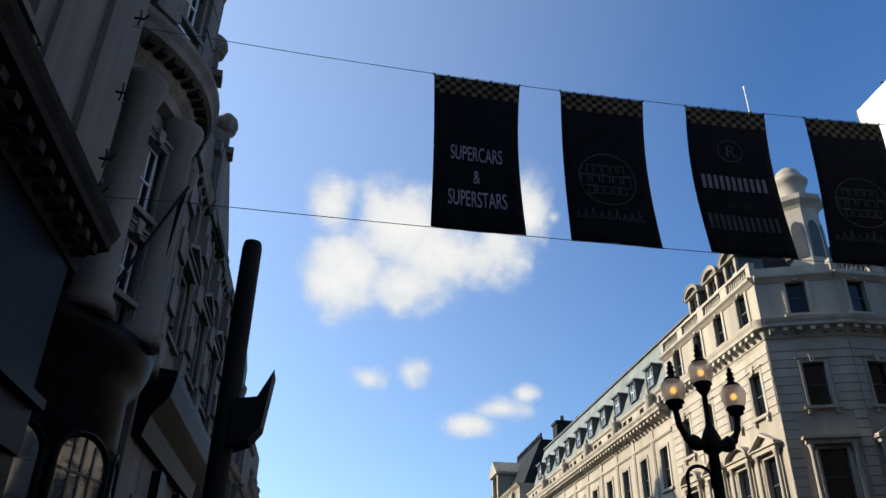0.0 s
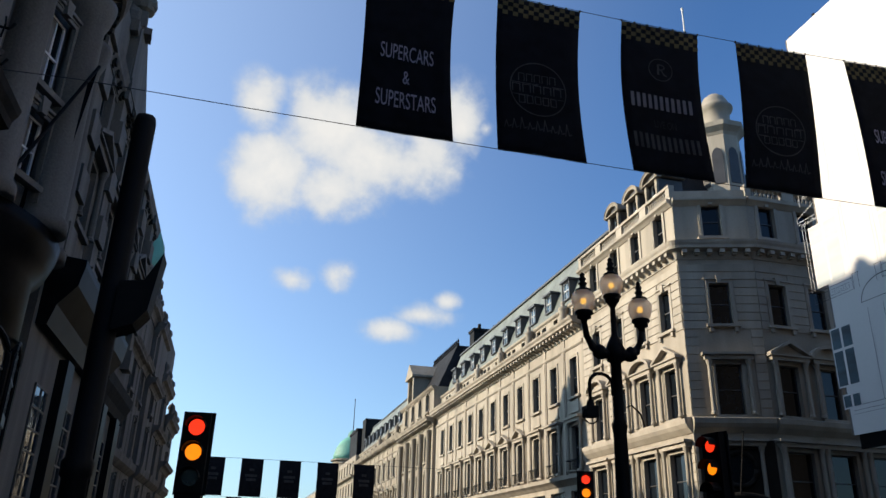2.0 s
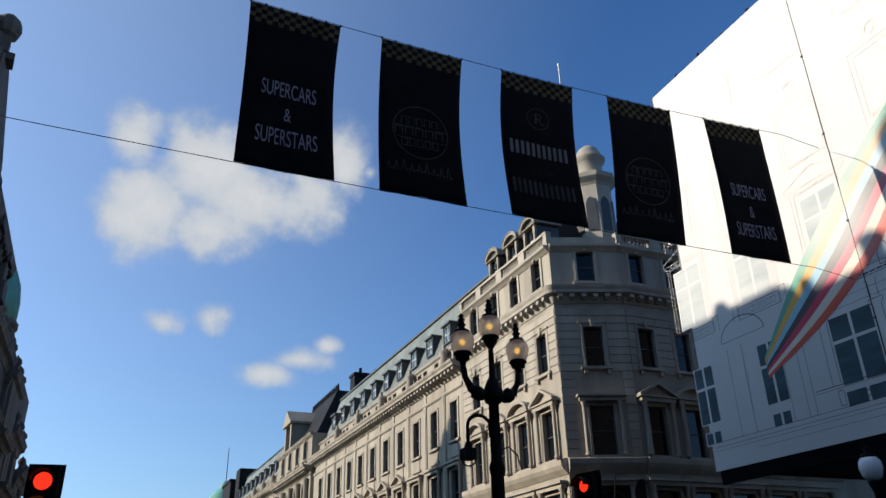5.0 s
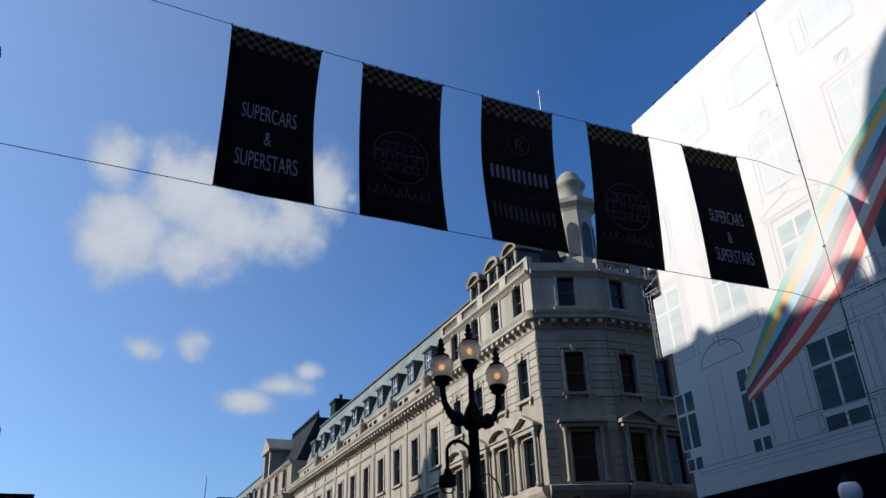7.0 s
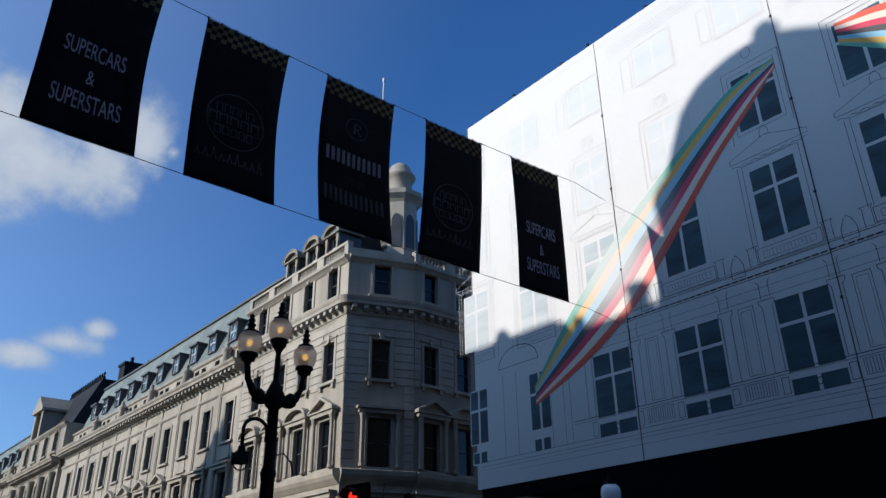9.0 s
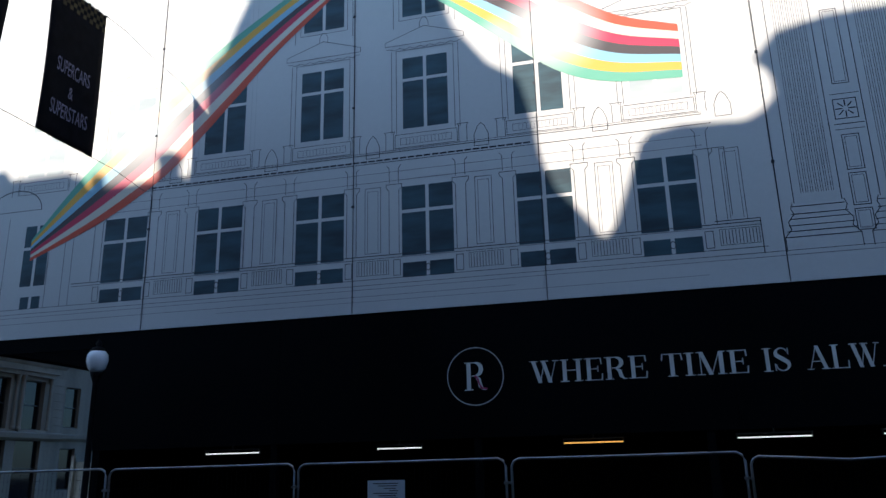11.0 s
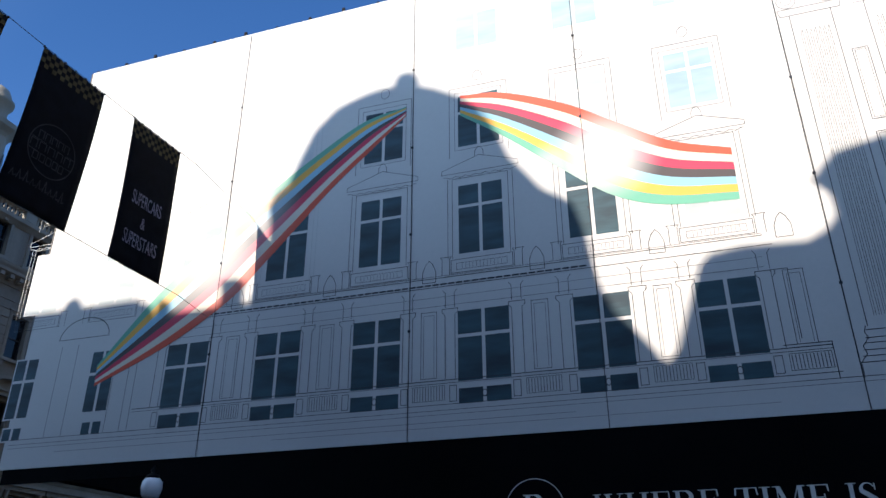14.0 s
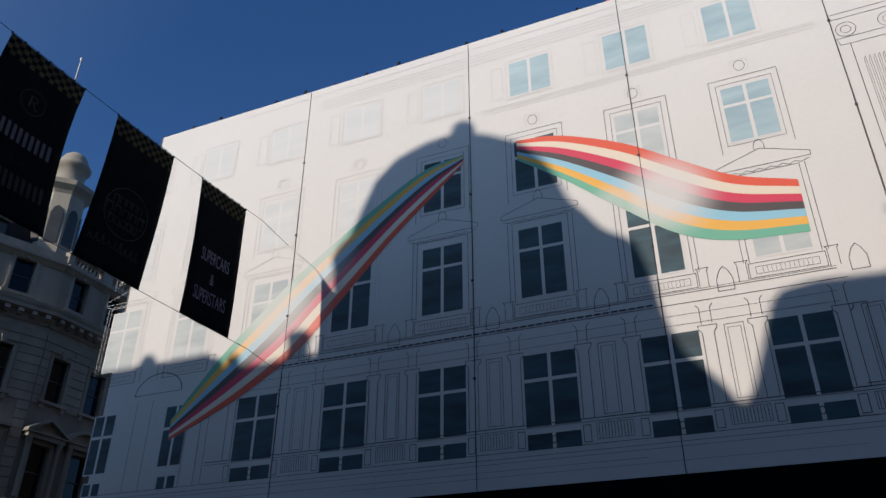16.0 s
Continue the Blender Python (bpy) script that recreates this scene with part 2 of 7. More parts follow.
def globe_glass():
    m = bpy.data.materials.new("frosted_globe_glass")
    m.use_nodes = True
    n, l = m.node_tree.nodes, m.node_tree.links
    b = n["Principled BSDF"]
    b.inputs["Base Color"].default_value = (0.75, 0.68, 0.64, 1)
    b.inputs["Roughness"].default_value = 0.35
    tr, ad = n.new("ShaderNodeBsdfTranslucent"), n.new("ShaderNodeMixShader")
    tp = n.new("ShaderNodeBsdfTransparent")
    tr.inputs["Color"].default_value = (0.9, 0.8, 0.72, 1)
    ad.inputs[0].default_value = 0.55
    l.new(b.outputs[0], ad.inputs[1])
    l.new(tr.outputs[0], ad.inputs[2])
    cl = n.new("ShaderNodeMixShader")
    cl.inputs[0].default_value = 0.4
    l.new(ad.outputs[0], cl.inputs[1])
    l.new(tp.outputs[0], cl.inputs[2])
    l.new(cl.outputs[0], n["Material Output"].inputs["Surface"])
    return m


FROST = globe_glass()


def printed_glass(name, dark, pale):
    """A window as the wrap's print shows it: a soft grey-blue picture of panes with banded reflections."""
    m = bpy.data.materials.new(name)
    m.use_nodes = True
    n, l = m.node_tree.nodes, m.node_tree.links
    b = n["Principled BSDF"]
    b.inputs["Roughness"].default_value = 0.7
    g, mp, no, cr = n.new("ShaderNodeNewGeometry"), n.new("ShaderNodeMapping"), n.new("ShaderNodeTexNoise"), n.new("ShaderNodeValToRGB")
    mp.inputs["Scale"].default_value = (1, 0.5, 2.2)
    no.inputs["Scale"].default_value, no.inputs["Detail"].default_value = 0.9, 4
    cr.color_ramp.elements[0].position, cr.color_ramp.elements[1].position = 0.35, 0.68
    cr.color_ramp.elements[0].color, cr.color_ramp.elements[1].color = (*dark, 1), (*pale, 1)
    l.new(g.outputs["Position"], mp.inputs["Vector"])
    l.new(mp.outputs[0], no.inputs["Vector"])
    l.new(no.outputs["Fac"], cr.inputs["Fac"])
    l.new(cr.outputs[0], b.inputs["Base Color"])
    return m


PG = printed_glass("printed_dark_glass", (0.010, 0.029, 0.043), (0.028, 0.080, 0.105))
PG_TOP = printed_glass("printed_pale_blue_glass", (0.24, 0.336, 0.384), (0.336, 0.44, 0.48))
PG_PALE = printed_glass("printed_paler_glass", (0.465, 0.485, 0.492), (0.515, 0.52, 0.52))
PG_HALF = printed_glass("printed_half_pale_glass", (0.32, 0.36, 0.376), (0.44, 0.464, 0.464))


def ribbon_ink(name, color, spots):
    """Ribbon colour printed on the wrap, turning whiter round the given (y, z, size) places."""
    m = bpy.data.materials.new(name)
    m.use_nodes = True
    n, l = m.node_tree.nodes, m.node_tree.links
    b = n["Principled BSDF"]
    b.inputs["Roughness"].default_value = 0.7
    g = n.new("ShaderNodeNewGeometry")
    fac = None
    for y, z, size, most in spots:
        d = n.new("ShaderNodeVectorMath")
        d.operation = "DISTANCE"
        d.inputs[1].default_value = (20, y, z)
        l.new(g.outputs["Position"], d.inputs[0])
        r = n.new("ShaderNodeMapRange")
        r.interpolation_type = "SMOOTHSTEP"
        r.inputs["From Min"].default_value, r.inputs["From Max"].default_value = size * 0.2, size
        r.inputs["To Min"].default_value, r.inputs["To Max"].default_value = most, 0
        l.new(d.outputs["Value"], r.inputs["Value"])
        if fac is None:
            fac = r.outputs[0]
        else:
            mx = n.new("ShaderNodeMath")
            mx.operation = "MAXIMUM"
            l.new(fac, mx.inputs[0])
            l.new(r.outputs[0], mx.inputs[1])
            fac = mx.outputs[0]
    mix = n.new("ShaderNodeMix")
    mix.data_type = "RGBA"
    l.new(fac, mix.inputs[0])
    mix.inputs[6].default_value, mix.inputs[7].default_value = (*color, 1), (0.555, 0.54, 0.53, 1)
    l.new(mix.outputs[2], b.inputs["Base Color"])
    return m


# ---- mesh helpers ----
POSE = {}
STREET, SITE = Matrix(), pose(0, 0, 0, 0, 0, -0.48)   # the site's front stands slightly askew to the street
BASE = [STREET]


class Shape:
    """Vertices and faces of one mesh, added piece by piece."""

    def __init__(self):
        self.v, self.f = [], []

    def add(self, verts, faces):
        k = len(self.v)
        self.v += [tuple(p) for p in verts]
        self.f += [tuple(k + i for i in q) for q in faces]
        return self

    def box(self, x0, y0, z0, x1, y1, z1):
        x0, x1, y0, y1, z0, z1 = min(x0, x1), max(x0, x1), min(y0, y1), max(y0, y1), min(z0, z1), max(z0, z1)
        return self.add([(x0, y0, z0), (x1, y0, z0), (x1, y1, z0), (x0, y1, z0), (x0, y0, z1), (x1, y0, z1), (x1, y1, z1), (x0, y1, z1)],
                        [(3, 2, 1, 0), (4, 5, 6, 7), (0, 1, 5, 4), (1, 2, 6, 5), (2, 3, 7, 6), (3, 0, 4, 7)])

    def prism(self, outline, y0, y1):
        """An outline of (x, z) points, anticlockwise as seen from -y, drawn out from y0 back to y1."""
        n = len(outline)
        return self.add([(x, y0, z) for x, z in outline] + [(x, y1, z) for x, z in outline],
                        [tuple(range(n)), tuple(range(2 * n - 1, n - 1, -1))] + [(j, i, n + i, n + j) for i in range(n) for j in ((i + 1) % n,)])

    def slab(self, outline, z0, z1):
        """An outline of (x, y) points, anticlockwise from above, drawn up from z0 to z1."""
        n = len(outline)
        return self.add([(x, y, z0) for x, y in outline] + [(x, y, z1) for x, y in outline],
                        [tuple(range(n - 1, -1, -1)), tuple(range(n, 2 * n))] + [(i, j, n + j, n + i) for i in range(n) for j in ((i + 1) % n,)])

    def lathe(self, cx, cy, profile, n=16, a0=0.0, a1=360.0):
        full = abs(a1 - a0 - 360) < 1e-6
        cols = n if full else n + 1
        ring = [(math.cos(radians(a0 + (a1 - a0) * i / n)), math.sin(radians(a0 + (a1 - a0) * i / n))) for i in range(cols)]
        verts = [(cx + c * r, cy + s * r, z) for r, z in profile for c, s in ring]
        faces = [(k * cols + i, k * cols + j, (k + 1) * cols + j, (k + 1) * cols + i) for k in range(len(profile) - 1) for i in range(n) for j in ((i + 1) % cols,)]
        if full and profile[0][0] > 1e-4:
            faces.append(tuple(range(cols - 1, -1, -1)))
        if full and profile[-1][0] > 1e-4:
            faces.append(tuple((len(profile) - 1) * cols + i for i in range(cols)))
        return self.add(verts, faces)

    def tube(self, points, r, n=8):
        pts = [Vector(p) for p in points]
        rr = r if isinstance(r, (list, tuple)) else [r] * len(pts)
        verts = []
        for i, p in enumerate(pts):
            d = (pts[min(i + 1, len(pts) - 1)] - pts[max(i - 1, 0)]).normalized()
            a = d.cross(Vector((0, 0, 1)) if abs(d.z) < 0.9 else Vector((0, 1, 0))).normalized()
            b = d.cross(a)
            verts += [p + (a * math.cos(2 * math.pi * k / n) + b * math.sin(2 * math.pi * k / n)) * rr[i] for k in range(n)]
        m = len(pts)
        faces = [(i * n + k, i * n + (k + 1) % n, (i + 1) * n + (k + 1) % n, (i + 1) * n + k) for i in range(m - 1) for k in range(n)]
        faces += [tuple(range(n - 1, -1, -1)), tuple((m - 1) * n + k for k in range(n))]
        return self.add(verts, faces)

    def stroke(self, points, w, y=0.0, closed=False):
        """A flat drawn line of width w through (x, z) points, lying at depth y."""
        pts = [Vector(p) for p in points]
        if closed:
            pts.append(pts[0])
        for a, b in zip(pts, pts[1:]):
            d = (b - a)
            if d.length < 1e-6:
                continue
            d = d.normalized()
            s = Vector((-d.y, d.x)) * w / 2
            a2, b2 = a - d * w * 0.4, b + d * w * 0.4
            self.add([(q.x, y, q.y) for q in (a2 - s, b2 - s, b2 + s, a2 + s)], [(0, 1, 2, 3)])
        return self

    def mesh(self, name):
        me = bpy.data.meshes.new(name)
        me.from_pydata(self.v, [], self.f)
        me.update()
        return me


def thing(name, at, label, category, group="", kind=""):
    ob = new(name)
    ob.empty_display_size = 0.3
    ob.matrix_basis = BASE[0] @ at
    POSE[ob] = at.copy()
    return tagged(ob, label, category, group, kind)


def part(name, shape, material, parent, label="", at=None, smooth=False):
    """One mesh under a thing or part; at: its pose in the world (the parent's, if none is given)."""
    me = shape.mesh(name) if isinstance(shape, Shape) else shape
    if not me.materials:
        me.materials.append(material)
    if smooth:
        for p in me.polygons:
            p.use_smooth = True
    ob = new(name, me)
    at = POSE[parent] if at is None else at
    ob.parent = parent
    ob.matrix_parent_inverse = POSE[parent].inverted()
    ob.matrix_basis = at
    POSE[ob] = at.copy()
    return tagged(ob, label) if label else ob


def solo(name, shape, material, label="", category="", group="", kind="", at=None, smooth=False):
    me = shape.mesh(name)
    me.materials.append(material)
    if smooth:
        for p in me.polygons:
            p.use_smooth = True
    ob = new(name, me)
    at = at if at is not None else Matrix()
    ob.matrix_basis = BASE[0] @ at
    POSE[ob] = at.copy()
    return tagged(ob, label, category, group, kind)


def lettering(text, width, height, material, parent, at, name="lettering", label=""):
    """Words as a thin mesh, fitted to a width and capital height, centred on the pose at."""
    cu = bpy.data.curves.new(name, "FONT")
    cu.body, cu.align_x, cu.extrude = text, "CENTER", 0.004
    tmp = new("tmp", cu)
    bpy.context.view_layer.update()
    me = bpy.data.meshes.new_from_object(tmp.evaluated_get(bpy.context.evaluated_depsgraph_get()))
    bpy.data.objects.remove(tmp)
    xs, ys = [v.co.x for v in me.vertices], [v.co.y for v in me.vertices]
    w, h = max(xs) - min(xs), max(ys) - min(ys)
    cx, cy = (max(xs) + min(xs)) / 2, (max(ys) + min(ys)) / 2
    for v in me.vertices:
        v.co.x, v.co.y = (v.co.x - cx) * width / w, (v.co.y - cy) * height / h
    me.name = name
    return part(name, me, material, parent, label, at @ pose(0, 0, 0, 90, 0, 0))


STEM, HAIR = 0.155, 0.035
SERIFS = {  # width, slanted bars (x0, z0, x1, z1, width), hairline serifs (x0, x1, z)
    "W": (1.16, [(0.14, 1, 0.40, 0, STEM), (0.40, 0, 0.60, 1, HAIR), (0.54, 1, 0.80, 0, STEM), (0.80, 0, 1.04, 1, HAIR)], [(0, 0.32, 1), (0.42, 0.74, 1), (0.92, 1.16, 1)]),
    "H": (0.92, [(0.19, 0, 0.19, 1, STEM), (0.73, 0, 0.73, 1, STEM), (0.46, 0.49, 0.46, 0.53, 0.5)], [(0.02, 0.36, 0), (0.56, 0.9, 0), (0.02, 0.36, 1), (0.56, 0.9, 1)]),
    "E": (0.76, [(0.19, 0, 0.19, 1, STEM), (0.40, 0.49, 0.40, 0.53, 0.3), (0.54, 0.37, 0.54, 0.65, 0.035), (0.68, 0, 0.71, 0.3, 0.05), (0.66, 1, 0.68, 0.72, 0.05)], [(0.02, 0.72, 0), (0.02, 0.69, 1)]),
    "T": (0.80, [(0.40, 0, 0.40, 1, STEM), (0.03, 0.7, 0.06, 1, 0.05), (0.77, 0.7, 0.74, 1, 0.05)], [(0.22, 0.58, 0), (0.03, 0.77, 1)]),
    "I": (0.40, [(0.20, 0, 0.20, 1, STEM)], [(0.02, 0.38, 0), (0.02, 0.38, 1)]),
    "M": (1.10, [(0.17, 0, 0.17, 1, HAIR), (0.20, 1, 0.52, 0, STEM), (0.54, 0, 0.86, 1, HAIR), (0.91, 0, 0.91, 1, STEM)], [(0.03, 0.31, 0), (0.75, 1.08, 0), (0.03, 0.26, 1), (0.83, 1.08, 1)]),
    "A": (0.92, [(0.14, 0, 0.44, 1, HAIR), (0.45, 1, 0.76, 0, STEM), (0.43, 0.32, 0.43, 0.355, 0.36)], [(0.0, 0.28, 0), (0.58, 0.92, 0)]),
    "L": (0.74, [(0.19, 0, 0.19, 1, STEM), (0.67, 0, 0.70, 0.32, 0.05)], [(0.02, 0.71, 0), (0.02, 0.36, 1)]),
    "Y": (0.90, [(0.46, 0, 0.46, 0.45, STEM), (0.17, 1, 0.46, 0.42, STEM), (0.48, 0.45, 0.76, 1, HAIR)], [(0.28, 0.64, 0), (0.0, 0.34, 1), (0.62, 0.9, 1)]),
    "R": (0.88, [(0.19, 0, 0.19, 1, STEM)], [(0.02, 0.36, 0), (0.02, 0.46, 1), (0.72, 0.86, 0)]),
    "S": (0.68, [(0.07, 0.03, 0.05, 0.32, 0.04), (0.58, 0.97, 0.58, 0.7, 0.04)], []),
}


def swash(sh, pts, ws):
    """A flat band through (x, z) points with a width of its own at each."""
    p = [Vector(q) for q in pts]
    rim = []
    for i, q in enumerate(p):
        d = (p[min(i + 1, len(p) - 1)] - p[max(i - 1, 0)]).normalized()
        s = Vector((-d.y, d.x)) * ws[i] / 2
        rim.append((q - s, q + s))
    for (a, b), (c, d) in zip(rim, rim[1:]):
        sh.add([(v.x, 0, v.y) for v in (a, c, d, b)], [(0, 1, 2, 3)])


def serif_word(text, width, height, material, parent, at, label=""):
    """Capitals with thick stems and hairline serifs, fitted to a width and height, centred on the pose at."""
    sh, x = Shape(), 0.0
    for ch in text:
        w, bars, feet = SERIFS[ch]
        for x0, z0, x1, z1, b in bars:
            if z0 > z1:
                x0, z0, x1, z1 = x1, z1, x0, z0
            sh.add([(x + x0 - b / 2, 0, z0), (x + x0 + b / 2, 0, z0), (x + x1 + b / 2, 0, z1), (x + x1 - b / 2, 0, z1)], [(0, 1, 2, 3)])
        for a, b, z in feet:
            lo = z - HAIR if z == 1 else 0
            sh.add([(x + a, -0.002, lo), (x + b, -0.002, lo), (x + b, -0.002, lo + HAIR), (x + a, -0.002, lo + HAIR)], [(0, 1, 2, 3)])
        if ch == "R":
            arc = [math.pi * k / 12 for k in range(13)]
            swash(sh, [(x + 0.42 + 0.25 * math.sin(a), 0.745 + 0.235 * math.cos(a)) for a in arc], [HAIR + 0.13 * math.sin(a) for a in arc])
            swash(sh, [(x + 0.28, 0.51), (x + 0.44, 0.51)], [HAIR, HAIR])
            swash(sh, [(x + 0.44, 0.5), (x + 0.58, 0.38), (x + 0.63, 0.15), (x + 0.74, 0.02)], [0.06, 0.15, 0.15, 0.05])
        if ch == "S":
            top = [math.radians(20 + 250 * k / 14) for k in range(15)]
            up = [(x + 0.33 + 0.22 * math.cos(a), 0.755 + 0.225 * math.sin(a)) for a in top[:11]]
            low = [(x + 0.34 + 0.24 * math.cos(a), 0.255 + 0.235 * math.sin(a)) for a in [math.radians(25 - 215 * k / 11) for k in range(12)]]
            pts = up + [(x + 0.33, 0.53)] + low
            n = len(pts)
            swash(sh, pts, [0.04 + 0.14 * math.exp(-((i - 11) / 4.0) ** 2) for i in range(n)])
        x += w + 0.03
    x -= 0.03
    sh.v = [((vx / x - 0.5) * width, vy, (vz - 0.5) * height) for vx, vy, vz in sh.v]
    return part("lettering", sh, material, parent, label, at)


CACHE = {}


def kept(key, build):
    if key not in CACHE:
        CACHE[key] = build()
    return CACHE[key]

# ---- ground ----
solo("ground", Shape().box(-900, -600, -0.6, 900, 1500, -0.16), ASPHALT, kind="structure", label="dark asphalt ground reaching the horizon")
solo("road", Shape().box(-2.0, -120, -0.155, 18.0, 400, 0.0), ASPHALT, kind="structure", label="dark asphalt road between the kerbs")
for nm, x0, x1 in (("pavement_left", -6.0, -2.3), ("pavement_right", 18.0, 22.0)):
    solo(nm, Shape().box(x0, -60, -0.15, x1, 300, 0.11), PAVING, kind="structure", label="grey stone paved footway")
for nm, x0, x1 in (("kerb_left", -2.3, -2.0), ("kerb_right", 17.7, 18.0)):
    solo(nm, Shape().box(x0, -60, -0.15, x1, 300, 0.12), KERB, kind="structure", label="granite kerb")
solo("traffic_island", Shape().slab([(4.6, 7.5), (6.9, 7.5), (7.1, 9), (7.1, 19.5), (6.9, 21), (4.6, 21), (4.4, 19.5), (4.4, 9)], 0.0, 0.13), KERB,
     kind="structure", label="raised granite-edged traffic island")
solo("crossing_island", Shape().slab([(-1.4, 3.3), (-0.2, 3.3), (0.1, 4.5), (0.1, 11), (-0.2, 12), (-1.4, 12), (-1.6, 11), (-1.6, 4.5)], 0.0, 0.13), KERB,
     kind="structure", label="raised granite-edged crossing island")
solo("signal_island", Shape().slab([(7.6, 16.6), (8.9, 16.6), (8.9, 19), (7.6, 19)], 0.0, 0.13), KERB, kind="structure", label="small raised island")

# ---- facade kit: local x along the wall, y inwards, z up ----


def wall_sheet(u0, u1, z0, z1, ops, reveal=0.38):
    """A wall with openings (u0, u1, z0, z1) right through it."""
    s = Shape()
    us = sorted({u0, u1, *[o[0] for o in ops], *[o[1] for o in ops]})
    zs = sorted({z0, z1, *[o[2] for o in ops], *[o[3] for o in ops]})
    for a, b in zip(us, us[1:]):
        for c, d in zip(zs, zs[1:]):
            if any(o[0] < (a + b) / 2 < o[1] and o[2] < (c + d) / 2 < o[3] for o in ops):
                continue
            s.add([(a, 0, c), (b, 0, c), (b, 0, d), (a, 0, d)], [(0, 1, 2, 3)])
            s.add([(a, reveal, c), (b, reveal, c), (b, reveal, d), (a, reveal, d)], [(3, 2, 1, 0)])
    for a, b, c, d in ops + [(u1, u0, z0, z1)]:
        s.add([(a, 0, c), (b, 0, c), (b, reveal, c), (a, reveal, c)], [(0, 1, 2, 3)])
        s.add([(a, 0, d), (b, 0, d), (b, reveal, d), (a, reveal, d)], [(3, 2, 1, 0)])
        s.add([(a, 0, c), (a, 0, d), (a, reveal, d), (a, reveal, c)], [(3, 2, 1, 0)])
        s.add([(b, 0, c), (b, 0, d), (b, reveal, d), (b, reveal, c)], [(0, 1, 2, 3)])
    return s


def sash_frame(w, h, bars):
    t, s = 0.07, Shape()
    s.box(-w / 2, 0.20, 0, -w / 2 + t, 0.30, h).box(w / 2 - t, 0.20, 0, w / 2, 0.30, h)
    s.box(-w / 2 + t, 0.20, 0, w / 2 - t, 0.30, t).box(-w / 2 + t, 0.20, h - t, w / 2 - t, 0.30, h)
    s.box(-w / 2 + t, 0.19, h * 0.5 - 0.03, w / 2 - t, 0.29, h * 0.5 + 0.03)
    for k in range(bars):
        x = -w / 2 + w * (k + 1) / (bars + 1)
        s.box(x - 0.02, 0.21, t, x + 0.02, 0.28, h * 0.5 - 0.03).box(x - 0.02, 0.21, h * 0.5 + 0.03, x + 0.02, 0.28, h - t)
    return s


def sash_window(parent, at, u, z, w, h, frame_mat=FRAME, glass=GLASS, bars=0, name="window"):
    me = kept(("frame", w, h, bars, frame_mat.name), lambda: sash_frame(w, h, bars).mesh("window"))
    f = part(name, me, frame_mat, parent, at=at @ pose(u, 0, z))
    for lo, hi in ((0.07, h * 0.5 - 0.03), (h * 0.5 + 0.03, h - 0.07)):
        lo, hi = round(lo, 3), round(hi, 3)
        pm = kept(("pane", w, lo, hi, glass.name), lambda: Shape().box(-w / 2 + 0.07, 0.245, lo, w / 2 - 0.07, 0.265, hi).mesh("pane"))
        part("pane", pm, glass, f, at=at @ pose(u, 0, z, 0, 0, 0))
    return f


def grid_window(parent, at, u, z, w, h, cols, rows_):
    """A shop window of small panes between thin dark bars."""
    t, s = 0.05, Shape()
    for k in range(cols + 1):
        x = -w / 2 + (w - t) * k / cols
        s.box(x, -0.06, 0, x + t, 0.02, h)
    for k in range(rows_ + 1):
        y = (h - t) * k / rows_
        s.box(-w / 2, -0.055, y, w / 2, 0.015, y + t)
    f = part("shop_window", s, FRAME, parent, at=at @ pose(u, 0, z))
    me = kept(("grid_pane", w, h, cols, rows_), lambda: Shape().box(0, -0.03, 0, (w - t) / cols - t, -0.01, (h - t) / rows_ - t).mesh("pane"))
    for a in range(cols):
        for b in range(rows_):
            part("pane", me, SHOP_GLASS, f, at=at @ pose(u - w / 2 + t + (w - t) * a / cols, 0, z + t + (h - t) * b / rows_))


def architrave(w, h):
    """The stone frame round an opening in one piece; the opening's lower middle is the origin."""
    e, d, b = 0.2, -0.07, 0.02
    ring = [(-w / 2, 0), (-w / 2, h), (w / 2, h), (w / 2, 0), (w / 2 + e, 0), (w / 2 + e, h + e), (-w / 2 - e, h + e), (-w / 2 - e, 0)]
    s = Shape().add([(x, y, z) for y in (d, b) for x, z in ring], [(0, 1, 6, 7), (1, 2, 5, 6), (2, 3, 4, 5)])
    s.f += [(i, i + 8, (i + 1) % 8 + 8, (i + 1) % 8) for i in range(8)]
    r = [(-w / 2 - e * 0.55, 0), (-w / 2 - e * 0.55, h + e * 0.55), (w / 2 + e * 0.55, h + e * 0.55), (w / 2 + e * 0.55, 0)]
    for (x0, z0), (x1, z1) in zip(r, r[1:]):
        s.box(min(x0, x1) - 0.02, d - 0.025, z0, max(x0, x1) + 0.02, d + 0.01, max(z0, z1) + (0.02 if z0 == z1 else 0))
    return s


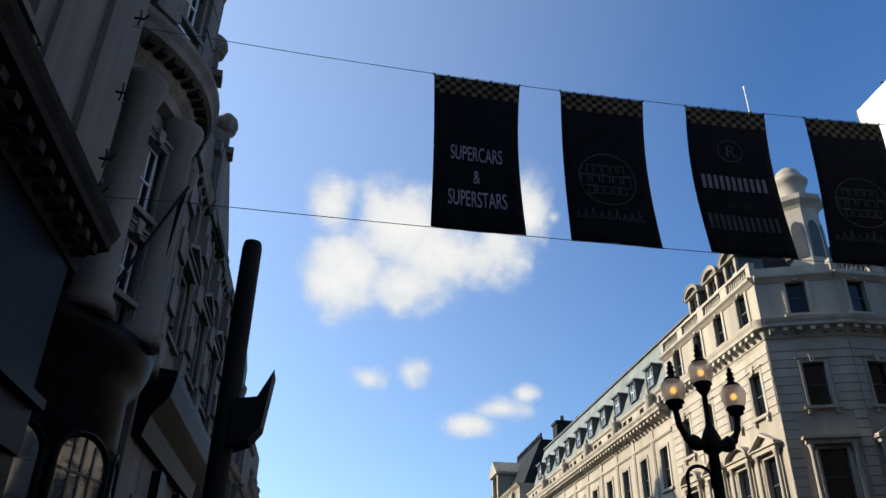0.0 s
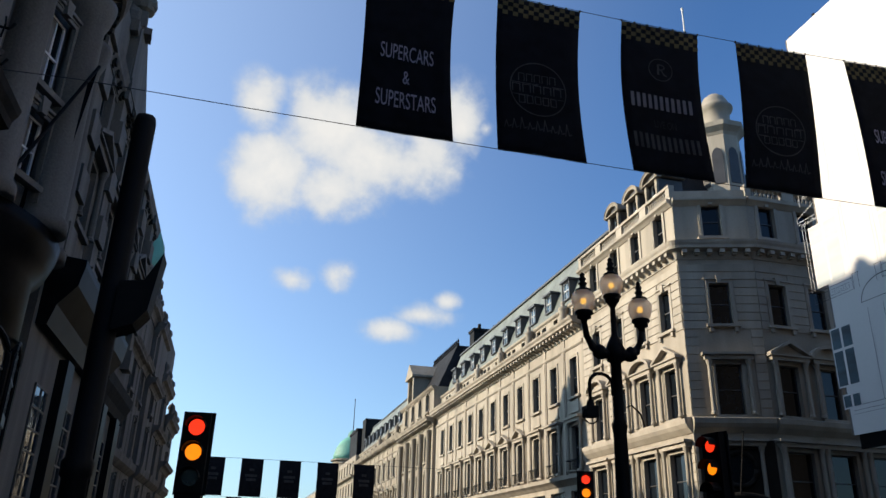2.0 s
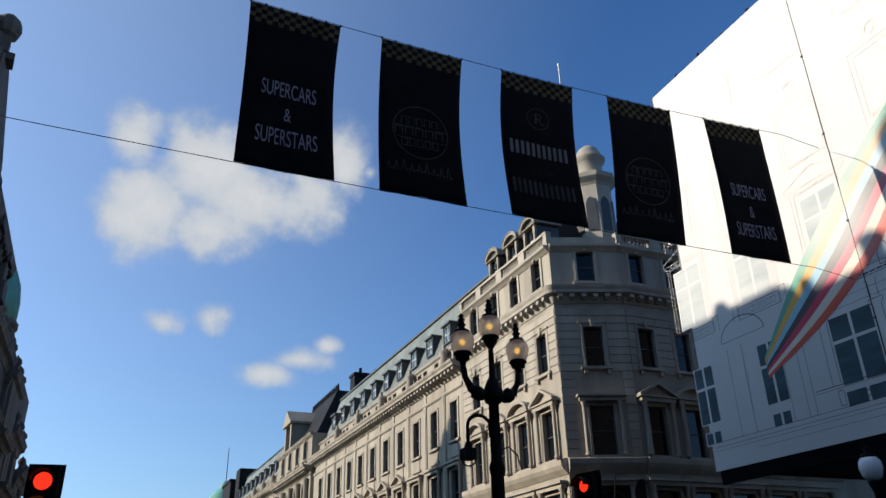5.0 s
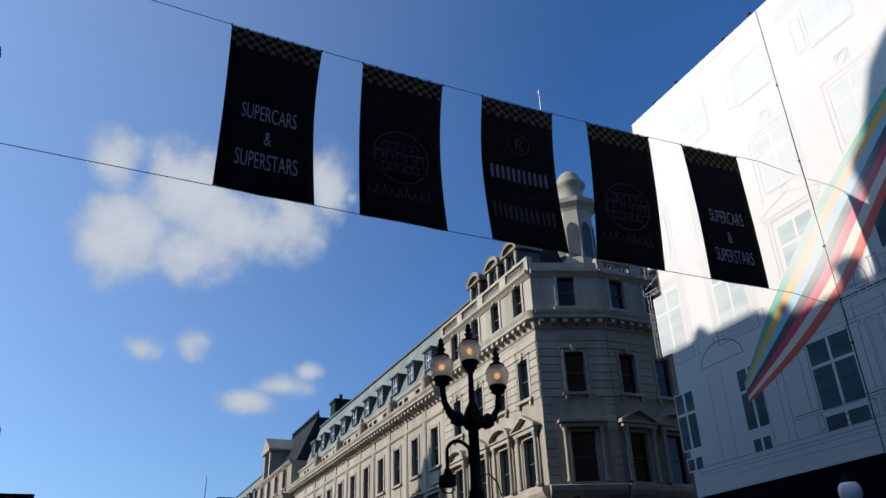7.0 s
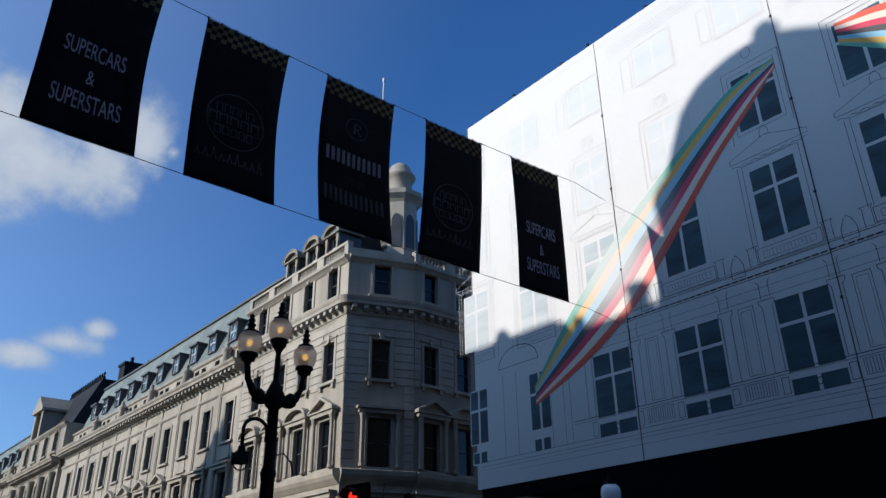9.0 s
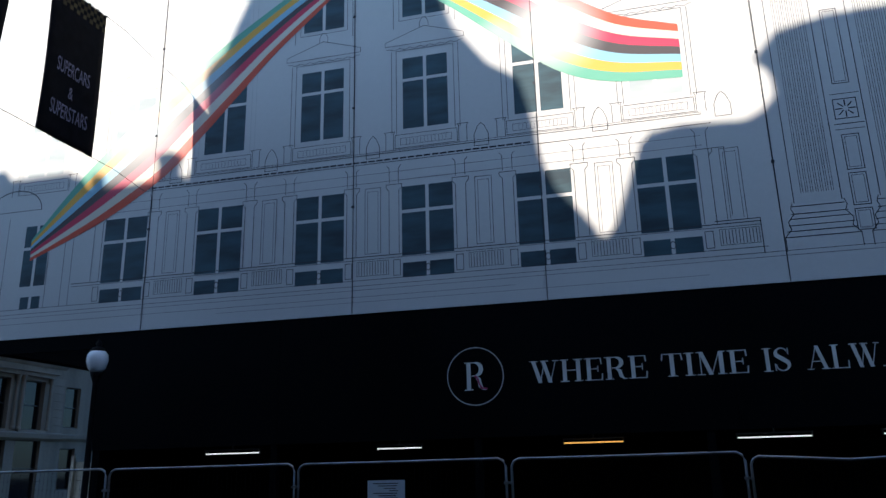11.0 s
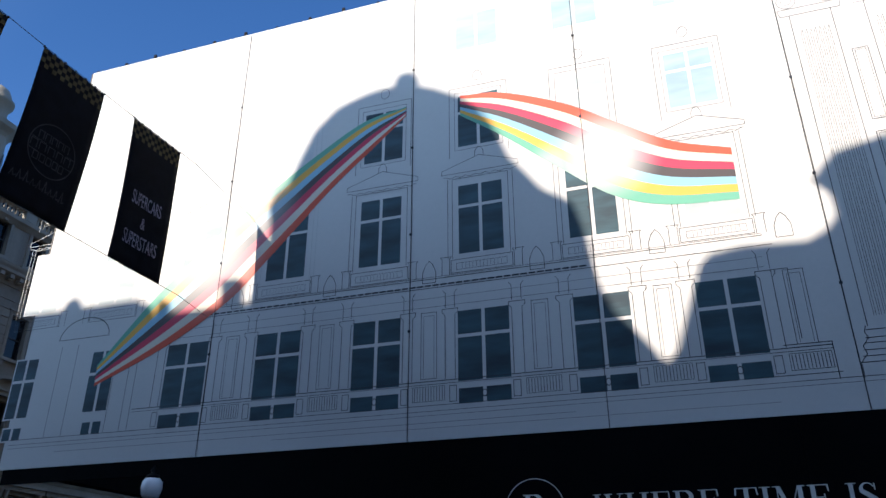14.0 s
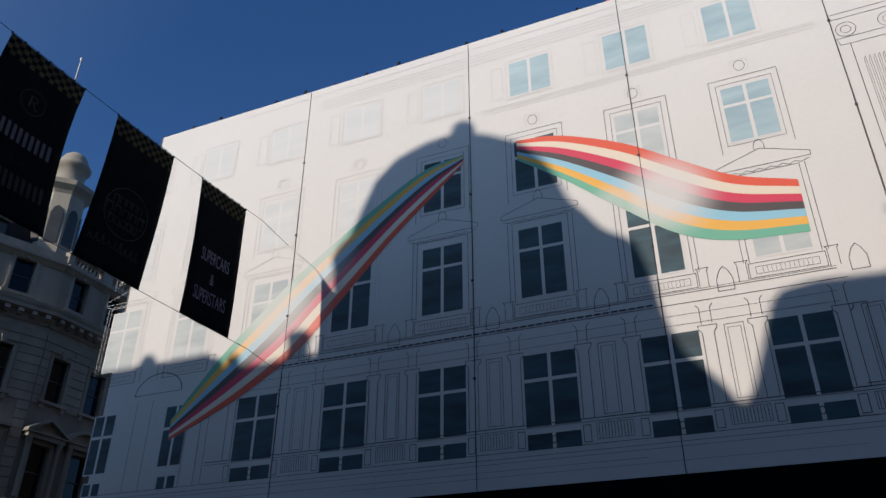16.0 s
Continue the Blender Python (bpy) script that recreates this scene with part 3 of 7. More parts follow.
def trim(parent, at, u, z, w, h, style, material):
    """The stone trim of one window, each piece a part of its own."""
    e, c, top = 0.2, w / 2 + 0.34, h + 0.2
    here = at @ pose(u, 0, z)
    base = part("window_surround", kept(("architrave", w, h, material.name), lambda: architrave(w, h).mesh("window_surround")), material, parent, at=here)

    def piece(name, build, x=0.0):
        part(name, kept((name, w, h, style, material.name), lambda: build().mesh(name)), material, base, at=here @ pose(x, 0, 0))

    piece("sill", lambda: Shape().box(-w / 2 - e - 0.12, -0.2, -0.16, w / 2 + e + 0.12, 0.02, -0.002))
    if style == "plain":
        piece("hood", lambda: Shape().box(-w / 2 - e - 0.08, -0.14, top + 0.002, w / 2 + e + 0.08, 0.02, top + 0.09))
        piece("keystone", lambda: Shape().prism([(-0.1, h - 0.02), (0.1, h - 0.02), (0.16, top + 0.2), (-0.16, top + 0.2)], -0.19, 0.0))
        for x in (-w / 2 - 0.1, w / 2 + 0.1):
            piece("sill_bracket", lambda: Shape().prism([(-0.09, -0.42), (0.09, -0.42), (0.09, -0.16), (-0.09, -0.16)], -0.16, 0.02), x)
    elif style == "panel":
        piece("apron", lambda: Shape().box(-w / 2, -0.05, -1.0, w / 2, 0.02, -0.3))
        piece("apron_sill", lambda: Shape().box(-w / 2 - 0.2, -0.14, -1.15, w / 2 + 0.2, 0.02, -1.002))
    else:
        for x in (-c, c):
            piece("column", lambda: Shape().lathe(0, -0.2, [(0.15, 0), (0.15, 0.1), (0.115, 0.16), (0.10, top - 0.35), (0.11, top - 0.3), (0.17, top - 0.08), (0.18, top)], 10), x)
        piece("entablature", lambda: Shape().box(-c - 0.22, -0.36, top, c + 0.22, 0.02, top + 0.22))
        piece("pediment", lambda: pediment(c, top, style))


def pediment(c, top, style):
    s = Shape()
    if style == "triangle":
        s.prism([(-c - 0.34, top + 0.222), (c + 0.34, top + 0.222), (c + 0.34, top + 0.32), (0, top + 0.95), (-c - 0.34, top + 0.32)], -0.16, 0.02)
        for k in (-1, 1):
            s.prism([(k * (c + 0.36), top + 0.26), (k * (c + 0.36), top + 0.40), (0, top + 1.08), (0, top + 0.92)][::k], -0.48, -0.16)
        s.box(-c - 0.36, -0.46, top + 0.222, c + 0.36, -0.16, top + 0.30)
    elif style == "segment":
        arc = [(-(c + 0.34) * math.cos(math.pi * k / 12), top + 0.3 + 0.72 * math.sin(math.pi * k / 12)) for k in range(13)]
        s.prism([(x, z) for x, z in arc[::-1]] + [(-c - 0.34, top + 0.222), (c + 0.34, top + 0.222)], -0.16, 0.02)
        for (x0, z0), (x1, z1) in zip(arc, arc[1:]):
            s.prism([(x0, z0), (x1, z1), (x1 * 0.86, top + 0.22 + (z1 - top - 0.22) * 0.8), (x0 * 0.86, top + 0.22 + (z0 - top - 0.22) * 0.8)][::-1], -0.48, -0.1)
        s.box(-c - 0.36, -0.46, top + 0.222, c + 0.36, -0.16, top + 0.30)
    else:
        s.box(-c - 0.34, -0.5, top + 0.222, c + 0.34, 0.02, top + 0.36)
    return s


def moulding(u0, u1, profile):
    """A band along the wall whose (out, z) outline is given from its foot to its top."""
    s, n = Shape(), len(profile)
    for u in (u0, u1):
        s.add([(u, 0.05, profile[0][1])] + [(u, -d, z) for d, z in profile] + [(u, 0.05, profile[-1][1])], [tuple(range(n + 2))])
    k = n + 2
    s.f += [(i, k + i, k + (i + 1) % k, (i + 1) % k) for i in range(k)]
    return s


def cornice_profile(z, out=0.95, tall=1.0):
    return [(0.06, z), (0.12, z + 0.25 * tall), (0.2, z + 0.42 * tall), (out * 0.85, z + 0.55 * tall), (out * 0.88, z + 0.72 * tall), (out, z + 0.86 * tall), (out + 0.04, z + tall)]


def row_of_brackets(parent, at, u0, u1, z, out, material, step=0.62):
    n = max(1, int((u1 - u0) / step))
    me = kept(("modillion", out, material.name), lambda: Shape().box(-0.13, -out, 0, 0.13, 0.0, 0.2).box(-0.11, -out * 0.7, -0.08, 0.11, 0.0, 0.0).mesh("modillion"))
    for k in range(n):
        part("modillion", me, material, parent, at=at @ pose(u0 + (k + 0.5) * (u1 - u0) / n, 0, z))


def balustrade(u0, u1, z, tall=0.9, post=2.6):
    s = Shape()
    s.box(u0, -0.1, z, u1, 0.2, z + 0.16).box(u0, -0.14, z + tall - 0.16, u1, 0.24, z + tall)
    n = max(1, round((u1 - u0) / post))
    for k in range(n + 1):
        u = u0 + (u1 - u0) * k / n
        s.box(max(u0, u - 0.38), -0.12, z + 0.16, min(u1, u + 0.38), 0.22, z + tall - 0.16)
    for k in range(n):
        a, b = u0 + (u1 - u0) * k / n + 0.45, u0 + (u1 - u0) * (k + 1) / n - 0.45
        m = int((b - a) / 0.24)
        for j in range(m):
            u = a + (j + 0.5) * (b - a) / m
            s.lathe(u, 0.05, [(0.05, z + 0.16), (0.09, z + 0.3), (0.05, z + tall * 0.6), (0.08, z + tall - 0.16)], 6)
    return s


def courses(parent, at, u0, u1, z0, z1, ops, material, tall=0.46):
    """Long blocks with recessed joints between them, broken at the openings."""
    z = z0
    while z + tall <= z1 + 0.01:
        cuts = sorted((o[0] - 0.22, o[1] + 0.22) for o in ops if o[2] - 0.2 < z + tall and o[3] + 0.25 > z)
        a = u0
        for c, d in cuts + [(u1, u1)]:
            if c - a > 0.25:
                w = round(c - a, 2)
                me = kept(("course", w, material.name), lambda: Shape().box(0, -0.045, 0.025, w, 0.01, tall - 0.025).mesh("stone_course"))
                part("stone_course", me, material, parent, at=at @ pose(a, 0, z))
            a = max(a, d)
        z += tall


# ---- corner building of pale stone ----
corner = thing("corner_building", pose(22, 34.6, 0), "pale stone corner building with pediments, cornice and turret", "building")
F_STREET, F_CUT, F_SIDE = pose(22, 0, 0, 0, 0, -90), pose(22, 34.6, 0, 0, 0, -20.0), pose(25.775, 33.226, 0)
CUT = 4.02
BAYS = [-36.2, -39.0, -41.8, -44.9]
faces = (("street", F_STREET, -47.0, -34.6, BAYS), ("cut", F_CUT, 0, CUT, [CUT / 2 + 0.05]), ("side", F_SIDE, 0, 14.0, [1.25, 3.75, 6.3, 9.0, 11.6]))
for nm, at, u0, u1, bays in faces:
    wide = 1.15 if nm != "cut" else 1.3
    rows = [(0.4, 3.3, 1.9), (4.15, 2.75, 1.5), (8.65, 2.62, wide), (13.42, 2.3, 1.08), (18.45, 1.92, 1.02)]
    ops = [(u - w / 2, u + w / 2, z, z + h) for u in bays for z, h, w in rows]
    part("wall", wall_sheet(u0, u1, 0, 20.6, ops), STONE, corner, at=at)
    for k, u in enumerate(bays):
        for r, (z, h, w) in enumerate(rows):
            sash_window(corner, at, u, z, w, h)
            if r in (3, 4):
                trim(corner, at, u, z, w, h, "plain", STONE_PALE)
            elif r == 2:
                trim(corner, at, u, z, w, h, "flat" if nm == "cut" else ("triangle", "segment")[k % 2], STONE_PALE)
            elif r == 1:
                trim(corner, at, u, z, w, h, "none", STONE_PALE)
    courses(corner, at, u0 + 0.02, u1 - 0.02, 8.55, 17.0, [o for o in ops if 8 < o[2] < 17] + [(u - 1.15, u + 1.15, 8.65, 12.6) for u in bays], STONE_PALE)
    courses(corner, at, u0 + 0.02, u1 - 0.02, 4.0, 7.5, [(o[0] - 0.35, o[1] + 0.35, o[2], o[3]) for o in ops if 4 < o[2] < 5], STONE_PALE)
    part("cornice", moulding(u0, u1, cornice_profile(17.1, 0.62, 0.95)), STONE_PALE, corner, at=at)
    row_of_brackets(corner, at, u0, u1, 17.35, 0.5, STONE_PALE)
    part("string_course", moulding(u0, u1, [(0.05, 7.75), (0.3, 8.0), (0.42, 8.2), (0.45, 8.45), (0.1, 8.55)]), STONE_PALE, corner, at=at)
    part("string_course", moulding(u0, u1, [(0.05, 3.55), (0.28, 3.7), (0.34, 3.95), (0.1, 4.05)]), STONE_PALE, corner, at=at)
    part("attic_cornice", moulding(u0, u1, [(0.05, 20.35), (0.2, 20.5), (0.34, 20.6), (0.36, 20.75), (0.05, 20.8)]), STONE_PALE, corner, at=at)
    if nm == "street":
        part("balustrade", balustrade(u0, u1, 20.8, 0.9, 3.1), STONE_PALE, corner, at=at)
    elif nm == "cut":
        part("parapet", Shape().box(u0, 0.0, 20.8, u1, 0.3, 21.3), STONE_PALE, corner, at=at)
    else:
        part("balustrade", balustrade(u0, u1, 20.8, 0.8, 2.6), STONE_PALE, corner, at=at)
# dark shop corner, shade included in its stone colour; round window under a curved hood
sc_ = part("shop_corner", Shape().box(0.15, -0.09, 0, CUT - 0.15, 0.02, 7.4), SHADE_DARK, corner, "dark stone shop corner with a round window", at=F_CUT)
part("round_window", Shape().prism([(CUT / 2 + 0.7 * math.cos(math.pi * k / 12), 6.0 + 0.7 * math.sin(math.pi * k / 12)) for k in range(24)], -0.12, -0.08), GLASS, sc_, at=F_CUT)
part("round_moulding", Shape().tube([(CUT / 2 + 0.82 * math.cos(math.pi * k / 14), -0.12, 6.0 + 0.82 * math.sin(math.pi * k / 14)) for k in range(29)], 0.13, 8), SHADE_DARK, sc_, at=F_CUT, smooth=True)
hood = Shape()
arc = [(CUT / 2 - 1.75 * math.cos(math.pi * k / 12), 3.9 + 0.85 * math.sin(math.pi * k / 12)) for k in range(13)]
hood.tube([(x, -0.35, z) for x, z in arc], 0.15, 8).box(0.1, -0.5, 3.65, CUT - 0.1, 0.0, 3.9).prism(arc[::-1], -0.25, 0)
part("door_hood", hood, SHADE_DARK, sc_, at=F_CUT)
part("flag_staff", Shape().tube([(CUT / 2 - 0.15, -0.4, 4.7), (CUT / 2 + 0.1, -1.1, 7.6)], [0.05, 0.03], 6).lathe(CUT / 2 + 0.1, -1.1, [(0, 7.6), (0.07, 7.68), (0, 7.78)], 8), IRON, sc_, at=F_CUT)
# cornice joints where the faces meet
for cx, cy in ((22, 34.6), (25.775, 33.226)):
    j = Shape().lathe(cx, cy, [(0.1, 17.1), (0.22, 17.5), (0.5, 17.62), (0.54, 17.78), (0.6, 17.92), (0.64, 18.05), (0.1, 18.055)], 20)
    part("cornice_corner", j, STONE_PALE, corner, at=Matrix())
part("roof", Shape().slab([(22.6, 47), (22.6, 35.0), (25.9, 33.7), (39, 33.7), (39, 47)], 20.4, 20.75)
     .add([(22.9, 47, 20.7), (22.9, 36.5, 20.7), (27, 35, 20.7), (39, 35, 20.7), (39, 47, 20.7), (25.2, 47, 25.0), (25.2, 38, 25.0), (28, 37.5, 25.0), (39, 37.5, 25.0), (39, 47, 25.0)],
          [(0, 1, 6, 5), (1, 2, 7, 6), (2, 3, 8, 7), (3, 4, 9, 8), (5, 6, 7, 8, 9), (4, 0, 5, 9)]), SLATE_DARK, corner, at=Matrix())
part("back_wall", Shape().box(38, 33.6, 0, 39, 47, 20.6).box(22.4, 46.6, 0, 39, 47, 20.6), STONE_FAR, corner, at=Matrix())


ARC = [(math.cos(math.pi * k / 12), math.sin(math.pi * k / 12)) for k in range(13)]


def dormer_hood():
    """A curved stone hood in one piece, with a roll along its front edge."""
    ring = [(1.0 * c, 1.5 + 0.72 * n) for c, n in ARC] + [(0.78 * c, 1.5 + 0.5 * n) for c, n in reversed(ARC)]
    n = len(ring)
    s = Shape().add([(x, y, z) for y in (-0.3, 1.7) for x, z in ring], [(i, i + 1, n - 2 - i, n - 1 - i) for i in range(12)])
    s.f += [(n + n - 1 - i, n + n - 2 - i, n + i + 1, n + i) for i in range(12)]
    s.f += [(i, n + i, n + (i + 1) % n, (i + 1) % n) for i in range(n)]
    return s.tube([(1.0 * c, -0.3, 1.5 + 0.72 * k) for c, k in ARC], 0.05, 6)


for u in (-37.7, -40.1, -42.75):
    at = F_STREET @ pose(u, 0.75, 22.0)
    d = part("dormer", kept("dormer_front", lambda: Shape().prism([(0.78 * c, 1.5 + 0.5 * n) for c, n in ARC], -0.05, 1.6).mesh("dormer")), LEAD, corner, "dark dormer with a curved hood", at)
    part("dormer_hood", kept("dormer_hood", lambda: dormer_hood().mesh("dormer_hood")), STONE_FAR, d, "sooty curved stone hood", at)
    part("dormer_ledge", kept("dormer_ledge", lambda: Shape().box(-1.02, -0.28, 1.42, 1.02, 0.05, 1.5).mesh("dormer_ledge")), STONE_FAR, d, at=at)
    for x in (-0.625, 0.625):
        part("dormer_cheek", kept("dormer_cheek", lambda: Shape().box(-0.125, 0, 0, 0.125, 1.6, 1.418).mesh("dormer_cheek")), LEAD, d, at=at @ pose(x, 0, 0))
        part("dormer_scroll", kept("dormer_scroll", lambda: Shape().prism([(-0.12, 0), (0.12, 0), (0.08, 0.7), (0.14, 1.1), (0.1, 1.41), (-0.1, 1.41), (-0.14, 1.1), (-0.08, 0.7)], -0.16, -0.002).mesh("dormer_scroll")), STONE_FAR, d, at=at @ pose(x, 0, 0))
    f = part("dormer_window", kept("dormer_frame", lambda: sash_frame(1.0, 1.42, 1).mesh("dormer_window")), FRAME_PALE, d, at=F_STREET @ pose(u, 0.75, 22.0))
    part("dormer_pane", kept("dormer_pane", lambda: Shape().box(-0.5, 0.32, 0, 0.5, 0.36, 1.42).mesh("dormer_pane")), GLASS, d, at=F_STREET @ pose(u, 0.75, 22.0))

turret = part("turret", Shape().lathe(27.3, 36.9, [(1.60, 20.7), (1.60, 22.2), (1.39, 22.3), (1.30, 22.6), (1.22, 26.6), (1.34, 26.8), (1.64, 27.1), (1.68, 27.4), (1.09, 27.5)], 8, 22.5, 382.5)
              , STONE_PALE, corner, "octagonal stone turret with a domed cap", at=Matrix())
part("turret_drum", Shape().lathe(27.3, 36.9, [(0.97, 27.45), (0.92, 27.7), (0.84, 27.8), (0.84, 28.6), (0.97, 28.75), (1.09, 28.95), (1.09, 29.1), (0.88, 29.2), (0.84, 29.5), (0.67, 29.85), (0.38, 30.1), (0.00, 30.2)], 18),
     STONE_PALE, turret, at=Matrix(), smooth=True)
for k in range(8):
    niche = Shape()
    a = radians(45 * k)
    c, sn = math.cos(a), math.sin(a)
    tx, ty = -sn, c
    px, py = 27.3 + c * 1.19, 36.9 + sn * 1.19
    pts = [(-0.34, 23.2), (0.34, 23.2), (0.34, 25.2), (0.21, 25.55), (0, 25.7), (-0.21, 25.55), (-0.34, 25.2)]
    niche.add([(px + tx * u, py + ty * u, z) for u, z in pts] + [(px + c * 0.04 + tx * u, py + sn * 0.04 + ty * u, z) for u, z in pts],
              [(13, 12, 11, 10, 9, 8, 7)[::-1]] + [(i, (i + 1) % 7, 7 + (i + 1) % 7, 7 + i) for i in range(7)])
    part("turret_niche", niche, FRAME, turret, at=Matrix())
solo("flag_pole", Shape().lathe(26.4, 37.9, [(0.09, 23.5), (0.08, 30), (0.05, 37.6), (0.1, 37.7), (0.1, 37.85), (0, 37.95)], 8), FRAME_PALE,
     "slender white flag pole on the roof", "flag pole", smooth=True)


# plainer block further up the side street
sb = thing("side_street_building", pose(39.2, 33.3, 0), "plain stone block up the side street", "building")
SS = pose(39.1, 33.3, 0)
sbays = [1.6 + 3.0 * k for k in range(11)]
sops = [(u - 0.65, u + 0.65, z, z + 2.4) for u in sbays for z in (0.8, 4.4, 8.6, 12.8)]
part("wall", wall_sheet(0, 34, 0, 19.0, sops), STONE, sb, at=SS)
for o in sops:
    sash_window(sb, SS, (o[0] + o[1]) / 2, o[2], 1.3, 2.4)
for z in (3.6, 8.0, 16.4):
    part("string_course", moulding(0, 34, [(0.05, z), (0.25, z + 0.15), (0.3, z + 0.35), (0.05, z + 0.4)]), STONE_PALE, sb, at=SS)
part("body", Shape().box(0, 0.5, 0, 34, 12, 18.9), STONE_FAR, sb, at=SS)


# ---- long terrace along the street ----
def statue(h):
    return Shape().lathe(0, 0, [(0.42, 0), (0.42, 0.35), (0.30, 0.4), (0.36, h * 0.3), (0.26, h * 0.52), (0.38, h * 0.68), (0.34, h * 0.76), (0.12, h * 0.8), (0.17, h * 0.88), (0.14, h * 0.97), (0, h)], 10)


def terrace(name, y0, y1, bays, label, cornice_z, material, deep=16.0, top=5.2, statues=(), attic=True, x=22.0):
    """A long stone front along the street: three rows of windows, cornice, attic, mansard roof with dormers."""
    at = pose(x, 0, 0, 0, 0, -90)
    t = thing(name, pose(x, y0, 0), label, "building")
    near = y0 < 60
    w1, w2 = 1.35, 1.2
    ops = []
    for u in bays:
        ops += [(-u - w1 / 2, -u + w1 / 2, 7.3, 10.2), (-u - w2 / 2, -u + w2 / 2, 12.2, 14.9), (-u - 1.25, -u + 1.25, 3.2, 6.0)]
    part("wall", wall_sheet(-y1, -y0, 0, cornice_z, ops), material, t, at=at)
    for k, u in enumerate(bays):
        sash_window(t, at, -u, 7.3, w1, 2.9, bars=1)
        sash_window(t, at, -u, 12.2, w2, 2.7, bars=1)
        sash_window(t, at, -u, 3.2, 2.5, 2.8, bars=2)
        trim(t, at, -u, 12.2, w2, 2.7, "panel", material)
        trim(t, at, -u, 7.3, w1, 2.9, "triangle" if k in (3, 4, 5, 6) else "flat", material)
        rail = kept("rail", lambda: _rail().mesh("balcony_rail"))
        part("balcony_rail", rail, IRON, t, at=at @ pose(-u, 0, 7.0))
    pm = kept(("pilaster", cornice_z, material.name), lambda: Shape().box(-0.32, -0.07, 7.2, 0.32, 0.02, cornice_z - 0.9).box(-0.18, -0.11, 7.9, 0.18, -0.06, cornice_z - 1.5).mesh("pilaster"))
    for a, b in zip(bays, bays[1:]):
        part("pilaster", pm, material, t, at=at @ pose(-(a + b) / 2, 0, 0))
    part("string_course", moulding(-y1, -y0, [(0.05, 6.35), (0.3, 6.55), (0.55, 6.7), (0.6, 6.95), (0.05, 7.0)]), material, t, at=at)
    part("string_course", moulding(-y1, -y0, [(0.05, 2.6), (0.25, 2.75), (0.3, 3.0), (0.05, 3.05)]), material, t, at=at)
    part("frieze", moulding(-y1, -y0, [(0.05, 15.6), (0.14, 15.7), (0.14, 15.85), (0.05, 15.9)]), material, t, at=at)
    part("cornice", moulding(-y1, -y0, cornice_profile(cornice_z - 0.9, 0.95, 0.9)), material, t, at=at)
    row_of_brackets(t, at, -y1, -y0, cornice_z - 0.68, 0.72, material, 0.66)
    z = cornice_z
    if attic:
        aops = [(-u - s - 0.4, -u - s + 0.4, z + 0.45, z + 1.45) for u in bays for s in (-0.62, 0.62)]
        part("attic_wall", wall_sheet(-y1, -y0, z, z + 1.7, aops, 0.3), material, t, at=at @ pose(0, 0.5, 0))
        for o in aops:
            part("attic_window", kept("attic_pane", lambda: Shape().box(-0.4, 0.2, 0, 0.4, 0.25, 1.0).box(-0.4, 0.16, 0.48, 0.4, 0.2, 0.54).mesh("attic_window")), GLASS, t, at=at @ pose((o[0] + o[1]) / 2, 0.5, z + 0.45))
        part("attic_coping", moulding(-y1, -y0, [(0.02, z + 1.6), (0.15, z + 1.7), (0.18, z + 1.85), (0.02, z + 1.9)]), material, t, at=at @ pose(0, 0.5, 0))
        z += 1.9
    r = Shape()
    r.add([(-y1, 0.9, z - 0.1), (-y0, 0.9, z - 0.1), (-y0, 2.9, z + top), (-y1, 2.9, z + top), (-y0, deep, z + top), (-y1, deep, z + top), (-y0, deep, 0), (-y1, deep, 0)],
          [(0, 1, 2, 3), (3, 2, 4, 5), (5, 4, 6, 7)])
    r.add([(-y1, 0.9, z - 0.1), (-y1, 2.9, z + top), (-y1, deep, z + top), (-y1, deep, 0), (-y1, 0.4, 0)], [(0, 1, 2, 3, 4)])
    r.add([(-y0, 0.9, z - 0.1), (-y0, 2.9, z + top), (-y0, deep, z + top), (-y0, deep, 0), (-y0, 0.4, 0)], [(4, 3, 2, 1, 0)])
    part("mansard_roof", r, SLATE, t, "grey-green slate mansard roof", at=at)
    part("roof_ridge", Shape().box(-y1, 2.7, z + top - 0.05, -y0, 3.1, z + top + 0.12), LEAD, t, at=at)
    for u in bays:
        dm = part("dormer", kept("flat_dormer", lambda: Shape().box(-0.72, 0, 0, -0.6, 1.9, 1.5).box(0.6, 0, 0, 0.72, 1.9, 1.5).box(-0.85, -0.15, 1.5, 0.85, 2.1, 1.66).box(-0.6, 0, 0, 0.6, 1.9, 0.1).mesh("dormer")),
                  LEAD, t, at=at @ pose(-u, 1.15, z + 1.05))
        part("dormer_window", kept("flat_dormer_frame", lambda: sash_frame(1.2, 1.4, 1).mesh("dormer_window")), FRAME_PALE, dm, at=at @ pose(-u, 1.05, z + 1.15))
        part("dormer_pane", kept("flat_dormer_pane", lambda: Shape().box(-0.6, 0.32, 0, 0.6, 0.36, 1.4).mesh("dormer_pane")), GLASS_BLUE, dm, at=at @ pose(-u, 1.05, z + 1.15))
    for u in statues:
        st = solo("statue", statue(2.2), material, "weathered stone figure standing on the cornice", "statue", "statues on the cornice", at=at @ pose(-u, 0.1, cornice_z), smooth=True)
    return t


